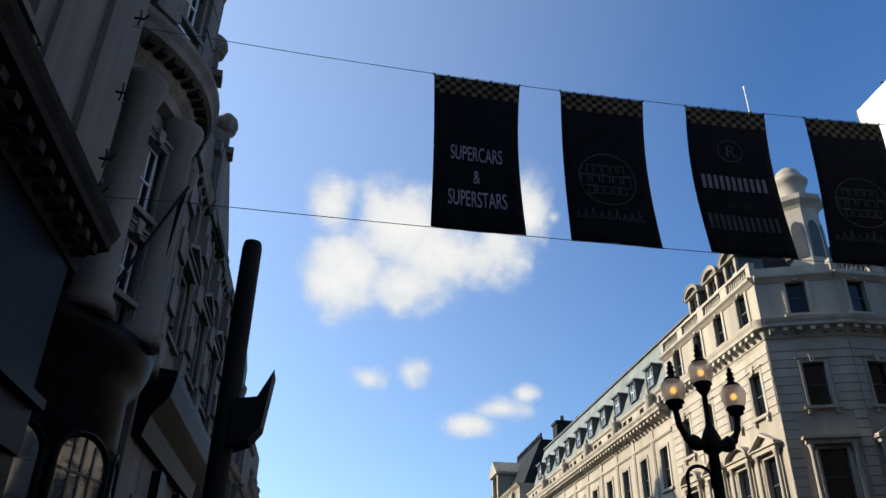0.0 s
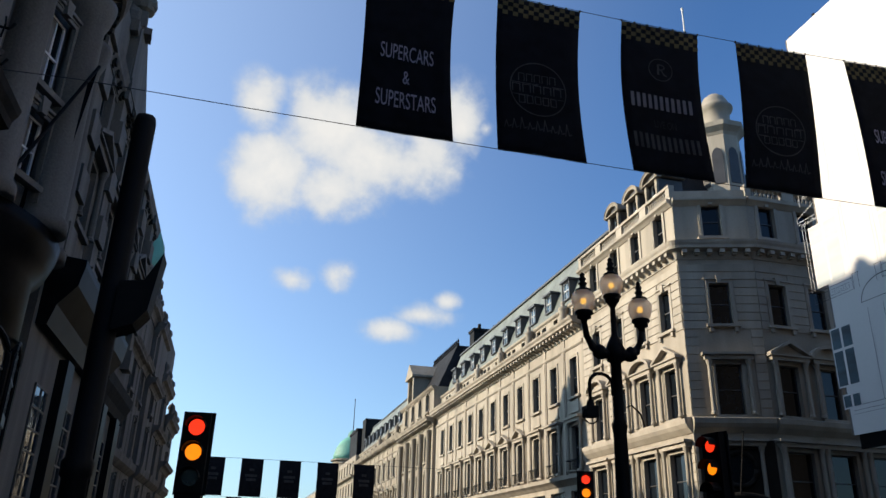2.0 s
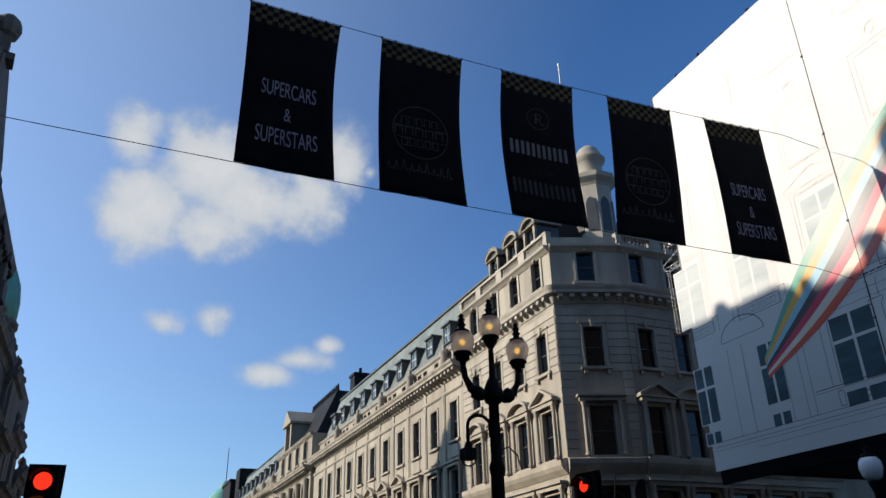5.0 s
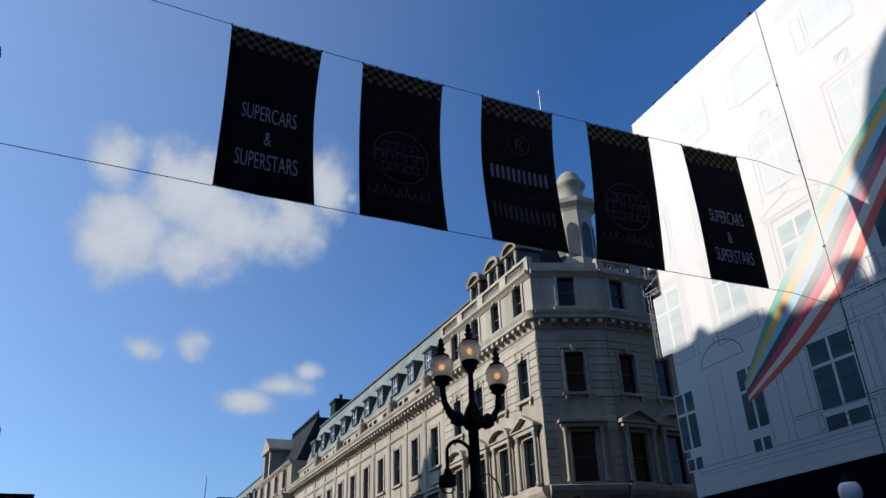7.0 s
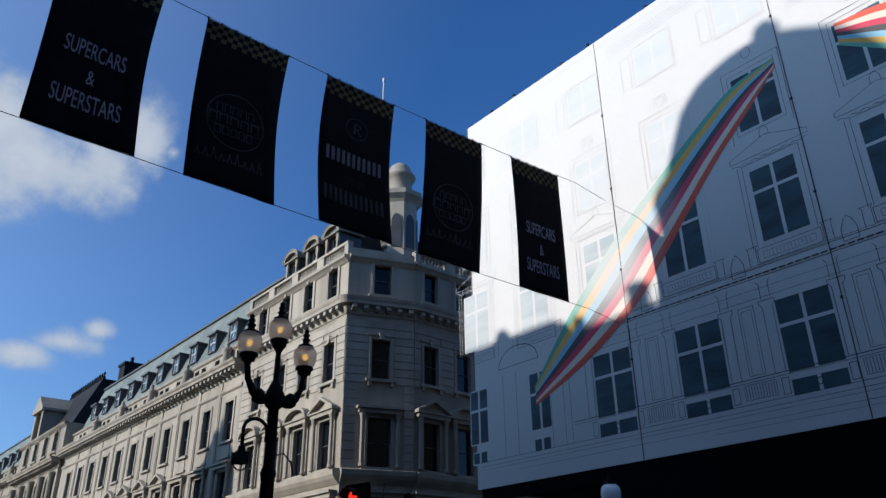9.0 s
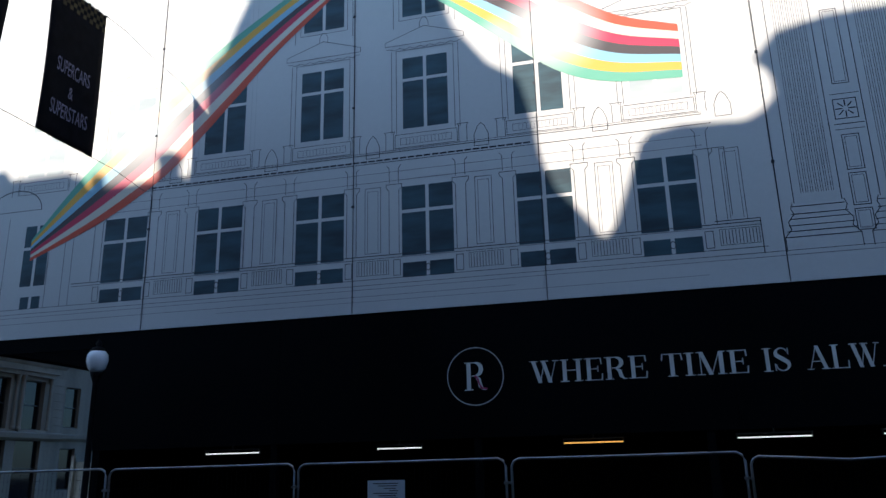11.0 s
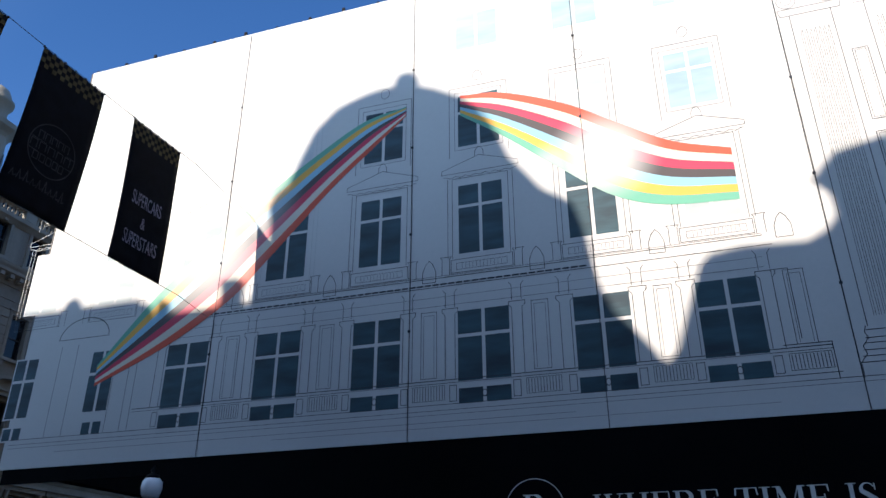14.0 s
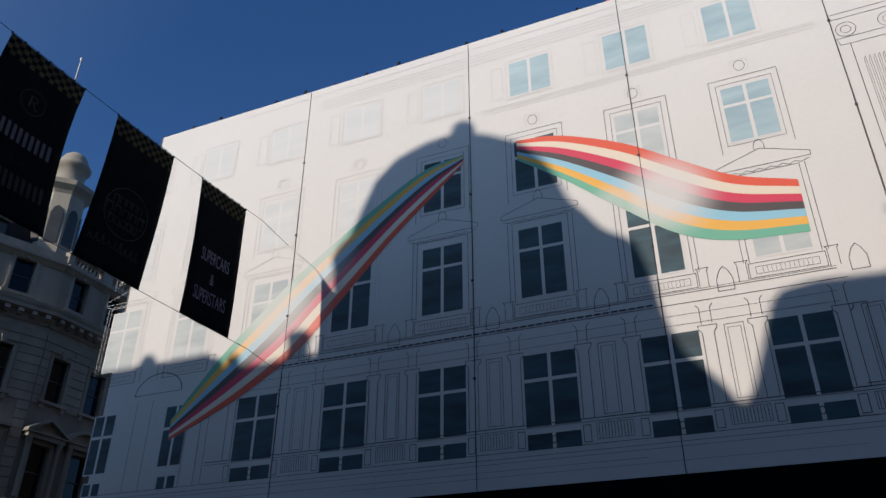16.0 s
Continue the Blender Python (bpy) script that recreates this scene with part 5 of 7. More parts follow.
# black hoarding below the wrap
hoard = thing("hoarding", pose(20, 22, 0), "black hoarding with grey-white lettering over a covered walkway", "hoarding")
for a, b in ((15.9, 9.9), (9.9, -2.3), (-2.3, -14.5), (-14.5, -28), (-28, -42)):
    part("board", Shape().box(-a + 0.004, 0.02, 2.3, -b - 0.004, 0.1, 5.82), HOARDING, hoard, at=WR)
part("fascia_board", Shape().box(-22.0, 0.02, 5.35, -15.904, 0.1, 5.82), HOARDING, hoard, at=WR)
part("walkway_ceiling", Shape().box(20.1, -42, 2.35, 23.2, 15.9, 2.42), HOARDING, hoard, at=Matrix())
part("walkway_back", Shape().box(23.0, -42, 0.1, 23.2, 15.9, 2.35), HOARDING, hoard, at=Matrix())
part("walkway_end", Shape().box(20.1, 15.8, 0.11, 23.2, 15.9, 5.8), HOARDING, hoard, at=Matrix())
for y in (15.7, 10, 4.2, -1.6, -7.4, -13.2, -19, -26):
    part("walkway_post", Shape().box(20.05, y - 0.1, 0.11, 20.25, y + 0.1, 2.35), HOARDING, hoard, at=Matrix())
for word, a, b in (("WHERE", 2.73, -0.27), ("TIME", -0.59, -2.68), ("IS", -2.98, -3.64), ("ALWAYS", -3.97, -7.09), ("W", -7.32, -8.3)):
    serif_word(word, a - b, 0.57, LETTER, hoard, WR @ pose(-(a + b) / 2, 0.012, 3.92), label="grey-white capital letters")
disc = Shape()
for r in (0.76,):
    disc.stroke([(r * math.cos(2 * math.pi * k / 48), r * math.sin(2 * math.pi * k / 48)) for k in range(49)], 0.02, 0)
part("emblem_ring", disc, LETTER, hoard, at=WR @ pose(-4.2, 0.012, 3.9))
serif_word("R", 0.62, 0.74, LETTER, hoard, WR @ pose(-4.2, 0.012, 3.9), label="grey-white emblem letter")
part("emblem_tail", Shape().stroke([(0.0, 0.0), (0.07, -0.08), (0.1, -0.2), (0.17, -0.32), (0.3, -0.34)], 0.045, -0.003), MAGENTA, hoard, at=WR @ pose(-4.2, 0.012, 3.9))

# tube lamps under the walkway
for y, ln, m in ((11.9, 1.75, TUBE_WHITE), (6.7, 1.3, TUBE_WHITE), (1.3, 1.55, TUBE_WARM), (-3.2, 1.75, TUBE_WHITE), (-6.4, 1.4, TUBE_WHITE), (-8.2, 1.5, TUBE_WARM)):
    tl = thing("tube_lamp", pose(21.2, y, 2.25), "lit fluorescent tube lamp under the walkway ceiling", "lamp", "walkway lamps")
    part("tube", Shape().tube([(21.2, y - ln / 2, 2.13), (21.2, y + ln / 2, 2.13)], 0.017, 8), m, tl, at=Matrix())
    part("housing", Shape().box(21.12, y - ln / 2 - 0.03, 2.215, 21.3, y + ln / 2 + 0.03, 2.25).box(21.19, y - 0.02, 2.25, 21.21, y + 0.02, 2.35), GALV, tl, at=Matrix())
    part("holder", Shape().box(21.17, y - ln / 2 - 0.03, 2.1, 21.23, y - ln / 2, 2.215).box(21.17, y + ln / 2, 2.1, 21.23, y + ln / 2 + 0.03, 2.215), GALV, tl, at=Matrix())
# one cream panel between two posts, standing for several pale leaning panels
solo("site_cabinet", Shape().box(20.8, 16.3, 0.11, 20.95, 17.0, 2.0).box(20.7, 16.2, 0.11, 20.8, 16.3, 2.2).box(20.7, 17.0, 0.11, 20.8, 17.1, 2.2), CREAM,
     "cream painted site panel between posts beside the walkway", "cabinet")

# ---- near-side black and dark buildings ----
BASE[0] = STREET
LF = pose(-6.0, 0, 0, 0, 0, 90)     # local x = y, local y inwards (-x)
near = thing("near_building", pose(-6.0, 8, 0), "stone building in shade, coloured dark, with heavy cornice", "building")
nops = [(c - 0.9, c + 0.9, z, z + h) for c in (-6.5, -2.5, 1.5, 5.5, 9.5) for z, h in ((0.5, 4.2), (6.0, 2.4), (11.2, 3.0), (16.0, 2.2))]
part("shop_wall", wall_sheet(-30, 15.0, 0, 8.9, [o for o in nops if o[2] < 8.9], 0.6), BLACK_STONE, near, at=LF)
part("wall", wall_sheet(-30, 15.0, 8.9, 18.4, [o for o in nops if o[2] > 8.9], 0.6), SHADE_GREY, near, at=LF)
part("upper_wall", Shape().prism([(-30, 18.4), (10.45, 18.4), (10.3, 18.9), (10.05, 19.2), (9.52, 20.6), (9.2, 21.45), (8.9, 21.75), (8.1, 21.87), (6.4, 21.78), (5.9, 22.05), (5.62, 22.4), (5.66, 23.0), (6.04, 23.48), (5.35, 24.25), (4.0, 24.55), (-30, 24.65)], 0, 0.6), SHADE_GREY, near, at=LF)
part("link_gable", Shape().prism([(10.45, 18.4), (17.0, 18.4), (17.0, 26.7), (14.95, 26.7), (14.2, 25.8), (13.5, 24.8), (12.7, 24.25), (12.4, 23.1), (12.27, 22.2), (12.15, 21.6), (11.85, 20.8), (11.1, 19.9), (10.45, 18.85)], 0.3, 0.8), SHADE_GREY, near, at=LF)
part("body", Shape().box(-30, 0.6, 0, 13.2, 18, 18.2).box(-30, 0.7, 18.2, 9.4, 18, 21.4).box(-30, 1.6, 21.4, 5.4, 16, 24.0), SHADE_DARK, near, at=LF)
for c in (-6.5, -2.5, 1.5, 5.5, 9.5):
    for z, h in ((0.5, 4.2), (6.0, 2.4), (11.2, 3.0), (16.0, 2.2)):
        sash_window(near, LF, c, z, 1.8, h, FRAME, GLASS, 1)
        trim(near, LF, c, z, 1.8, h, "plain", SHADE_GREY if z > 9 else SHADE_DARK)
# cornices and brackets get the darker copy, deep shade put in their colour
part("cornice", moulding(-30, 15.3, cornice_profile(8.9, 0.75, 1.0)), SHADE_DARK, near, at=LF)
part("cornice", moulding(-30, 13.0, cornice_profile(17.6, 0.9, 0.9)), SHADE_DARK, near, at=LF)
row_of_brackets(near, LF, -6, 15.0, 9.1, 0.55, SHADE_DARK, 0.6)
part("corner_pilaster", Shape().box(13.1, -0.16, 9.9, 15.02, 0.3, 18.4).box(12.95, -0.24, 9.8, 15.1, 0.3, 10.2).box(12.95, -0.24, 17.6, 15.1, 0.3, 18.5), SHADE_GREY, near, at=LF)
for c in (7.6, 11.5):
    part("pilaster", Shape().box(c - 0.45, -0.12, 9.9, c + 0.45, 0.1, 17.6), SHADE_GREY, near, at=LF)
part("shop_front", Shape().box(-30, -0.12, 4.9, 14.9, 0.05, 5.9).box(-30, -0.3, 5.8, 15.0, 0.05, 6.0), BLACK_STONE, near, at=LF)
for z, y in ((15.4, 14.35), (13.2, 14.5), (11.4, 14.6), (10.6, 14.7)):
    solo("wall_hook", Shape().tube([(-5.86, y, z), (-5.6, y, z - 0.02), (-5.52, y, z + 0.12)], 0.03, 6).tube([(-5.72, y, z - 0.25), (-5.66, y - 0.1, z), (-5.72, y, z + 0.25)], 0.022, 6), IRON,
              "black iron wall hook on the pilaster", "hook", "wall hooks")

# round corner tower with columns and dome
TX, TY = -9.5, 19.15
tower = thing("corner_tower_building", pose(TX, TY, 0), "shade-dark round corner tower with columns and dome", "building")
part("wall", Shape().lathe(TX, TY, [(3.75, 0), (3.75, 16.2)], 40), SHADE_GREY, tower, at=Matrix(), smooth=True)
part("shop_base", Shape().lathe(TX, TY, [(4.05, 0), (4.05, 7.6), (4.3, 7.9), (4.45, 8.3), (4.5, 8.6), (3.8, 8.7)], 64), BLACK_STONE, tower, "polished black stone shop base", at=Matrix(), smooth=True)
part("cornice", Shape().lathe(TX, TY, [(3.8, 15.4), (4.1, 15.5), (4.1, 15.9), (4.25, 16.1), (4.3, 16.35), (4.75, 16.55), (4.78, 16.8), (4.9, 17.0), (4.9, 17.15), (3.7, 17.2)], 56), SHADE_GREY, tower, at=Matrix())
# brackets coloured darker than the tower, as shade under the cornice
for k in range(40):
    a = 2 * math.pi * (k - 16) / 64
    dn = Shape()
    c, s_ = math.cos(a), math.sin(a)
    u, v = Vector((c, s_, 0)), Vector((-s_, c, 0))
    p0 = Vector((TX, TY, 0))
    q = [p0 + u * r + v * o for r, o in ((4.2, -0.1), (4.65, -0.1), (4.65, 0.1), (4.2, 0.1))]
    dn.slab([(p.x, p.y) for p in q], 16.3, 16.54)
    part("modillion", dn, SHADE_DARK, tower, at=Matrix())
for a in (-64, -34, -4, 26, 56):
    cx, cy = TX + 4.15 * math.cos(radians(a)), TY + 4.15 * math.sin(radians(a))
    part("column", Shape().lathe(cx, cy, [(0.62, 8.6), (0.62, 8.9), (0.5, 9.05), (0.46, 12), (0.42, 14.6), (0.5, 14.8), (0.62, 15.3), (0.62, 15.45)], 18), SHADE_GREY, tower, at=Matrix(), smooth=True)
for a in (-49, -19, 11, 41):
    ca, sa = math.cos(radians(a)), math.sin(radians(a))
    at = pose(TX + 3.98 * ca, TY + 3.98 * sa, 0, 0, 0, a + 90)
    for z, h, w, fm in ((9.6, 1.7, 1.1, FRAME_PALE), (12.0, 2.2, 1.1, FRAME_PALE)):
        sash_window(tower, at, 0, z, w, h, fm, GLASS, 2)
        trim(tower, at, 0, z, w, h, "plain", SHADE_GREY)
    at2 = pose(TX + 4.05 * ca, TY + 4.05 * sa, 0, 0, 0, a + 90)
    arch_ = Shape()
    pts = [(0.85 * math.cos(math.pi * k / 12), 5.4 + 0.6 * math.sin(math.pi * k / 12)) for k in range(13)]
    aw = part("arched_window", Shape().prism([(-0.85, 2.6), (0.85, 2.6)] + pts, -0.03, 0.1), SHOP_GLASS, tower, at=at2)
    part("glazing_grid", Shape().box(-0.03, -0.06, 2.6, 0.03, -0.02, 6.0).box(-0.4, -0.06, 2.6, -0.36, -0.02, 5.9).box(0.36, -0.06, 2.6, 0.4, -0.02, 5.9)
         .box(-0.85, -0.06, 4.2, 0.85, -0.02, 4.45).box(-0.85, -0.06, 5.2, 0.85, -0.02, 5.25), FRAME, aw, at=at2)
    part("arch_moulding", Shape().tube([(-0.95, -0.06, 2.6), (-0.95, -0.06, 5.4)] + [(0.95 * math.cos(math.pi - math.pi * k / 12), -0.06, 5.4 + 0.7 * math.sin(math.pi * k / 12)) for k in range(13)] + [(0.95, -0.06, 2.6)], 0.06, 6), BLACK_STONE, aw, at=at2)
part("drum", Shape().lathe(TX, TY, [(4.25, 17.1), (4.25, 17.9), (3.9, 18.0), (3.9, 22.6), (4.2, 22.8), (4.5, 23.1), (4.5, 23.4), (3.3, 23.5)], 40), SHADE_GREY, tower, at=Matrix())
part("upper_drum", Shape().lathe(TX, TY + 0.25, [(4.3, 23.4), (4.3, 26.0), (4.4, 26.4), (4.2, 26.6), (3.95, 26.7), (3.85, 27.1)], 40), SHADE_GREY, tower, at=Matrix())
for a in (-49, -34, -19, -4, 11, 26, 41):
    ca, sa = math.cos(radians(a)), math.sin(radians(a))
    at = pose(TX + 4.12 * ca, TY + 4.12 * sa, 0, 0, 0, a + 90)
    if a % 2:
        sash_window(tower, at, 0, 18.5, 1.1, 2.4, FRAME_PALE, GLASS, 2)
        trim(tower, at, 0, 18.5, 1.1, 2.4, "plain", SHADE_GREY)
    else:
        part("banded_pier", Shape().box(-0.42, -0.25, 17.9, 0.42, 0.3, 19.0).box(-0.36, -0.18, 19.0, 0.36, 0.3, 19.12).box(-0.42, -0.25, 19.12, 0.42, 0.3, 20.2)
             .box(-0.36, -0.18, 20.2, 0.36, 0.3, 20.3).box(-0.42, -0.25, 20.3, 0.42, 0.3, 22.6), SHADE_GREY, tower, at=at)
part("dome", Shape().lathe(TX, TY + 0.25, [(3.85, 27.0), (3.7, 27.5), (3.4, 28.3), (3.05, 29.2), (2.5, 29.9), (1.65, 30.45), (0.7, 30.75), (0, 30.8)], 40), LEAD, tower, at=Matrix(), smooth=True)
part("finial", Shape().lathe(TX, TY, [(0.5, 30.4), (0.38, 30.7), (0.36, 31.0), (0.46, 31.15), (0.4, 31.4), (0.2, 31.6), (0, 31.65)], 14), LEAD, tower, at=Matrix(), smooth=True)

# flank beyond the tower with banded piers and couchant beasts of stone
flank = thing("flank_building", pose(-6.0, 24, 0), "stone frontage in shade, coloured dark, with banded piers", "building")
fops = [(c - 0.8, c + 0.8, z, z + h) for c in (25.0, 29.0, 33.0, 37.0) for z, h in ((1.0, 5.0), (11.2, 2.4), (14.6, 2.2))]
part("wall", wall_sheet(22.5, 41.0, 0, 17.6, fops, 0.5), SHADE_GREY, flank, at=LF)
for c in (25.0, 29.0, 33.0, 37.0):
    for z, h in ((1.0, 5.0), (11.2, 2.4), (14.6, 2.2)):
        if z > 2:
            sash_window(flank, LF, c, z, 1.6, h, FRAME, GLASS, 1)
        else:
            grid_window(flank, LF, c, z, 1.6, h, 2, 8)
        if z > 2:
            trim(flank, LF, c, z, 1.6, h, "triangle" if z < 12 else "plain", SHADE_GREY)
    part("shop_pier", Shape().box(c + 1.5, -0.3, 0, c + 2.5, 0.1, 7.2), BLACK_STONE, flank, at=LF)
part("fascia", moulding(22.8, 33.0, [(0.3, 7.4), (0.45, 8.0), (0.9, 8.6), (1.0, 9.2), (1.0, 9.4), (0.1, 9.5)]), BLACK_STONE, flank, at=LF)
part("fascia", moulding(33.0, 41.0, [(0.2, 7.2), (0.3, 7.6), (0.5, 8.0), (0.55, 8.4), (0.1, 8.5)]), SHADE_DARK, flank, at=LF)
for c, top in ((23.0, 20.4), (27.0, 19.3), (31.0, 17.6), (35.0, 17.6), (39, 17.6)):
    z, k = 9.5, 0
    while z < top - 0.5:
        h = min(0.95, top - z)
        part("pier_block", kept(("pier", k % 2, round(h, 2)), lambda: Shape().box(-0.55 + 0.1 * (k % 2), -0.42 + 0.14 * (k % 2), 0.015, 0.55 - 0.1 * (k % 2), 0.05, h - 0.015).mesh("pier_block")), SHADE_GREY, flank, at=LF @ pose(c, 0, z))
        z += h
        k += 1
part("cornice", moulding(22.5, 41.2, cornice_profile(16.9, 0.35, 0.9)), SHADE_GREY, flank, at=LF)
# shade beneath the cornice is put into the brackets' darker colour
row_of_brackets(flank, LF, 22.5, 41.0, 17.1, 0.28, SHADE_DARK, 0.7)
part("attic", Shape().box(22.0, 0.0, 17.7, 28.4, 0.8, 20.4).box(21.8, -0.3, 20.2, 24.0, 0.9, 20.6).box(26.2, -0.3, 20.0, 28.6, 0.9, 20.5), SHADE_GREY, flank, at=LF)
part("pediment", Shape().prism([(26.6, 17.8), (31.6, 17.8), (31.6, 18.3), (27.8, 21.2), (26.6, 20.4)], -0.35, 0.2).box(26.4, -0.45, 17.5, 31.8, 0.2, 17.8), SHADE_GREY, flank, at=LF)
# pediment brackets likewise coloured for the shade they sit in
row_of_brackets(flank, LF, 26.8, 31.5, 17.25, 0.42, SHADE_DARK, 0.42)
part("body", Shape().box(20, 0.7, 0, 41, 16, 17.6).box(20, 1.0, 17.6, 30, 14, 20.6).box(22, 2.5, 17.6, 28.6, 12, 23.3).box(28.6, 2.5, 17.6, 36, 12, 24.0).lathe(31.5, 2.9, [(0.2, 24.0), (0.42, 24.2), (0.3, 24.4), (0, 24.6)], 8).lathe(24.95, 2.9, [(0.5, 23.3), (0.4, 23.9), (0.5, 24.2), (0, 24.45)], 8).lathe(27.6, 2.9, [(0.3, 23.3), (0.3, 23.8), (0, 24.0)], 8), SHADE_DARK, flank, at=LF)


def beast():
    s = Shape().box(-0.75, -0.35, 0, 0.75, 0.35, 0.3)
    s.lathe(0, 0, [(0.3, 0.3), (0.46, 0.5), (0.48, 0.9), (0.36, 1.25), (0.22, 1.35)], 10)
    s.lathe(0.28, -0.1, [(0.1, 0.95), (0.42, 1.15), (0.5, 1.45), (0.44, 1.8), (0.22, 2.05), (0, 2.1)], 10)
    s.lathe(0.55, -0.25, [(0.05, 1.2), (0.2, 1.3), (0.22, 1.5), (0.1, 1.65)], 8)
    s.box(0.25, -0.4, 0.28, 0.5, -0.1, 1.0).box(0.25, 0.05, 0.28, 0.5, 0.3, 1.0)
    return s


for y, z in ((22.6, 20.6), (27.3, 20.5)):
    solo("beast_statue", beast(), SHADE_GREY, "shade-dark stone beast statue sitting on the parapet", "statue", "parapet beasts", at=pose(-6.15, y, z, 0, 0, 8))

# stepped projecting fronts further down the shaded side
for nm, y0, y1, x, top in (("shaded_front", 41.3, 46.5, -6.9, 16.9), ("shaded_front", 46.7, 51.8, -6.9, 17.0), ("shaded_front", 52, 56, -6.9, 17.2), ("shaded_front", 56, 62, -6.6, 16.6), ("shaded_front", 62, 70, -6.5, 14.2), ("shaded_front", 70, 78, -6.3, 12.4)):
    sf = thing(nm, pose(x, y0, 0), "shaded stone shop front with stepped cornices", "building", "shaded fronts")
    A = pose(x, 0, 0, 0, 0, 90)
    so = [((y0 + y1) / 2 - 0.7, (y0 + y1) / 2 + 0.7, z, z + 2.3) for z in (3.0, 7.0, 10.6)]
    part("wall", wall_sheet(y0, y1, 0, top - 0.8, so, 0.5), SHADE_GREY, sf, at=A)
    for o in so:
        sash_window(sf, A, (y0 + y1) / 2, o[2], 1.4, 2.3)
        trim(sf, A, (y0 + y1) / 2, o[2], 1.4, 2.3, "plain", SHADE_GREY)
    part("cornice", moulding(y0 - 0.2, y1 + 0.3, cornice_profile(top - 1.0, 0.5, 1.0)), SHADE_GREY, sf, at=A)
    part("cornice", moulding(y0 - 0.2, y1 + 0.3, cornice_profile(top - 4.6, 0.5, 0.7)), SHADE_GREY, sf, at=A)
    part("string_course", moulding(y0, y1 + 0.2, [(0.05, 6.0), (0.35, 6.3), (0.4, 6.7), (0.05, 6.8)]), SHADE_GREY, sf, at=A)
    part("body", Shape().box(y0, 0.5, 0, y1, 14, top - 0.9), SHADE_DARK, sf, at=A)
    for k in range(3):
        part("urn", Shape().lathe(y0 + 0.6 + k * (y1 - y0 - 1.2) / 2, -0.15, [(0.2, top), (0.3, top + 0.1), (0.16, top + 0.25), (0.34, top + 0.6), (0.28, top + 0.85), (0.1, top + 1.0), (0, top + 1.15)], 10), SHADE_GREY, sf, at=A, smooth=True)
gd = thing("green_dome_building", pose(-8.2, 62, 0), "building with a green copper dome in shade", "building")
part("body", Shape().box(-16, 56.5, 13.0, -6.4, 69, 17.5), SHADE_GREY, gd, at=Matrix())
part("drum", Shape().lathe(-10.3, 62, [(2.7, 17.4), (2.7, 18.0), (2.4, 18.2), (2.4, 21.0), (2.8, 21.3), (2.8, 21.6)], 24), SHADE_GREY, gd, at=Matrix())
part("dome", Shape().lathe(-10.3, 62, [(2.6, 21.5), (2.6, 23.2), (2.4, 24.6), (1.9, 25.9), (1.0, 27.0), (0.35, 27.3), (0.35, 27.8), (0, 28.2)], 24), COPPER, gd, "green copper dome", at=Matrix(), smooth=True)
part("lower_block", Shape().box(-16, 56.5, 0, -7.2, 69, 13.0), SHADE_DARK, gd, at=Matrix())

# hanging dark flag on a slanted pole
fl = thing("shop_flag", pose(-5.9, 20.6, 8.8), "dark hanging flag on a slanted pole over the shop", "flag")
part("flag_pole", Shape().tube([(-5.95, 17.2, 8.9), (-4.8, 18.6, 13.35)], 0.045, 8), IRON, fl, at=Matrix())
fs = Shape()
for i in range(14):
    for k in range(5):
        q = []
        for a, b in ((i, k), (i + 1, k), (i + 1, k + 1), (i, k + 1)):
            v, u = a / 14, b / 5
            left = -4.85 - 1.55 * v ** 0.8
            right = -4.82 - 0.35 * v
            q.append((left + (right - left) * u, 18.6 + 0.1 * math.sin(4 * u + 3 * v) * v, 13.2 - 4.3 * v - 0.1 * u * v))
        fs.add(q, [(0, 1, 2, 3)])
part("cloth", fs, CLOTH, fl, at=Matrix(), smooth=True)
bars = Shape()
for k, ln in enumerate((0.28, 0.2, 0.3, 0.16, 0.26, 0.22)):
    bars.box(-5.35, 18.46, 9.6 + k * 0.36, -5.17, 18.47, 9.6 + k * 0.36 + ln)
part("print_block", bars, PRINT_DIM, fl, at=Matrix())

# ---- banners across the street ----
BY, K = 14.28, 0.965


def hang(x, k):
    x /= K
    return 1.6 + K * (13.37 + 0.45 * ((x - 8) / 12) ** 2 if k else 8.87 + 0.12 * ((x - 7) / 12) ** 2)


for k, pts in ((1, [(-6.0, 14.35)] + [(x, BY) for x in range(-4, 19, 2)] + [(20.0, 14.6)]), (0, [(-6.0, 14.45)] + [(x, BY) for x in range(-4, 19, 2)] + [(20.0, 14.6)])):
    solo("banner_wire", Shape().tube([(x, y, hang(x, k)) for x, y in pts], 0.0085, 6), WIRE, "thin steel wire strung across the street", "wire", "banner wires")


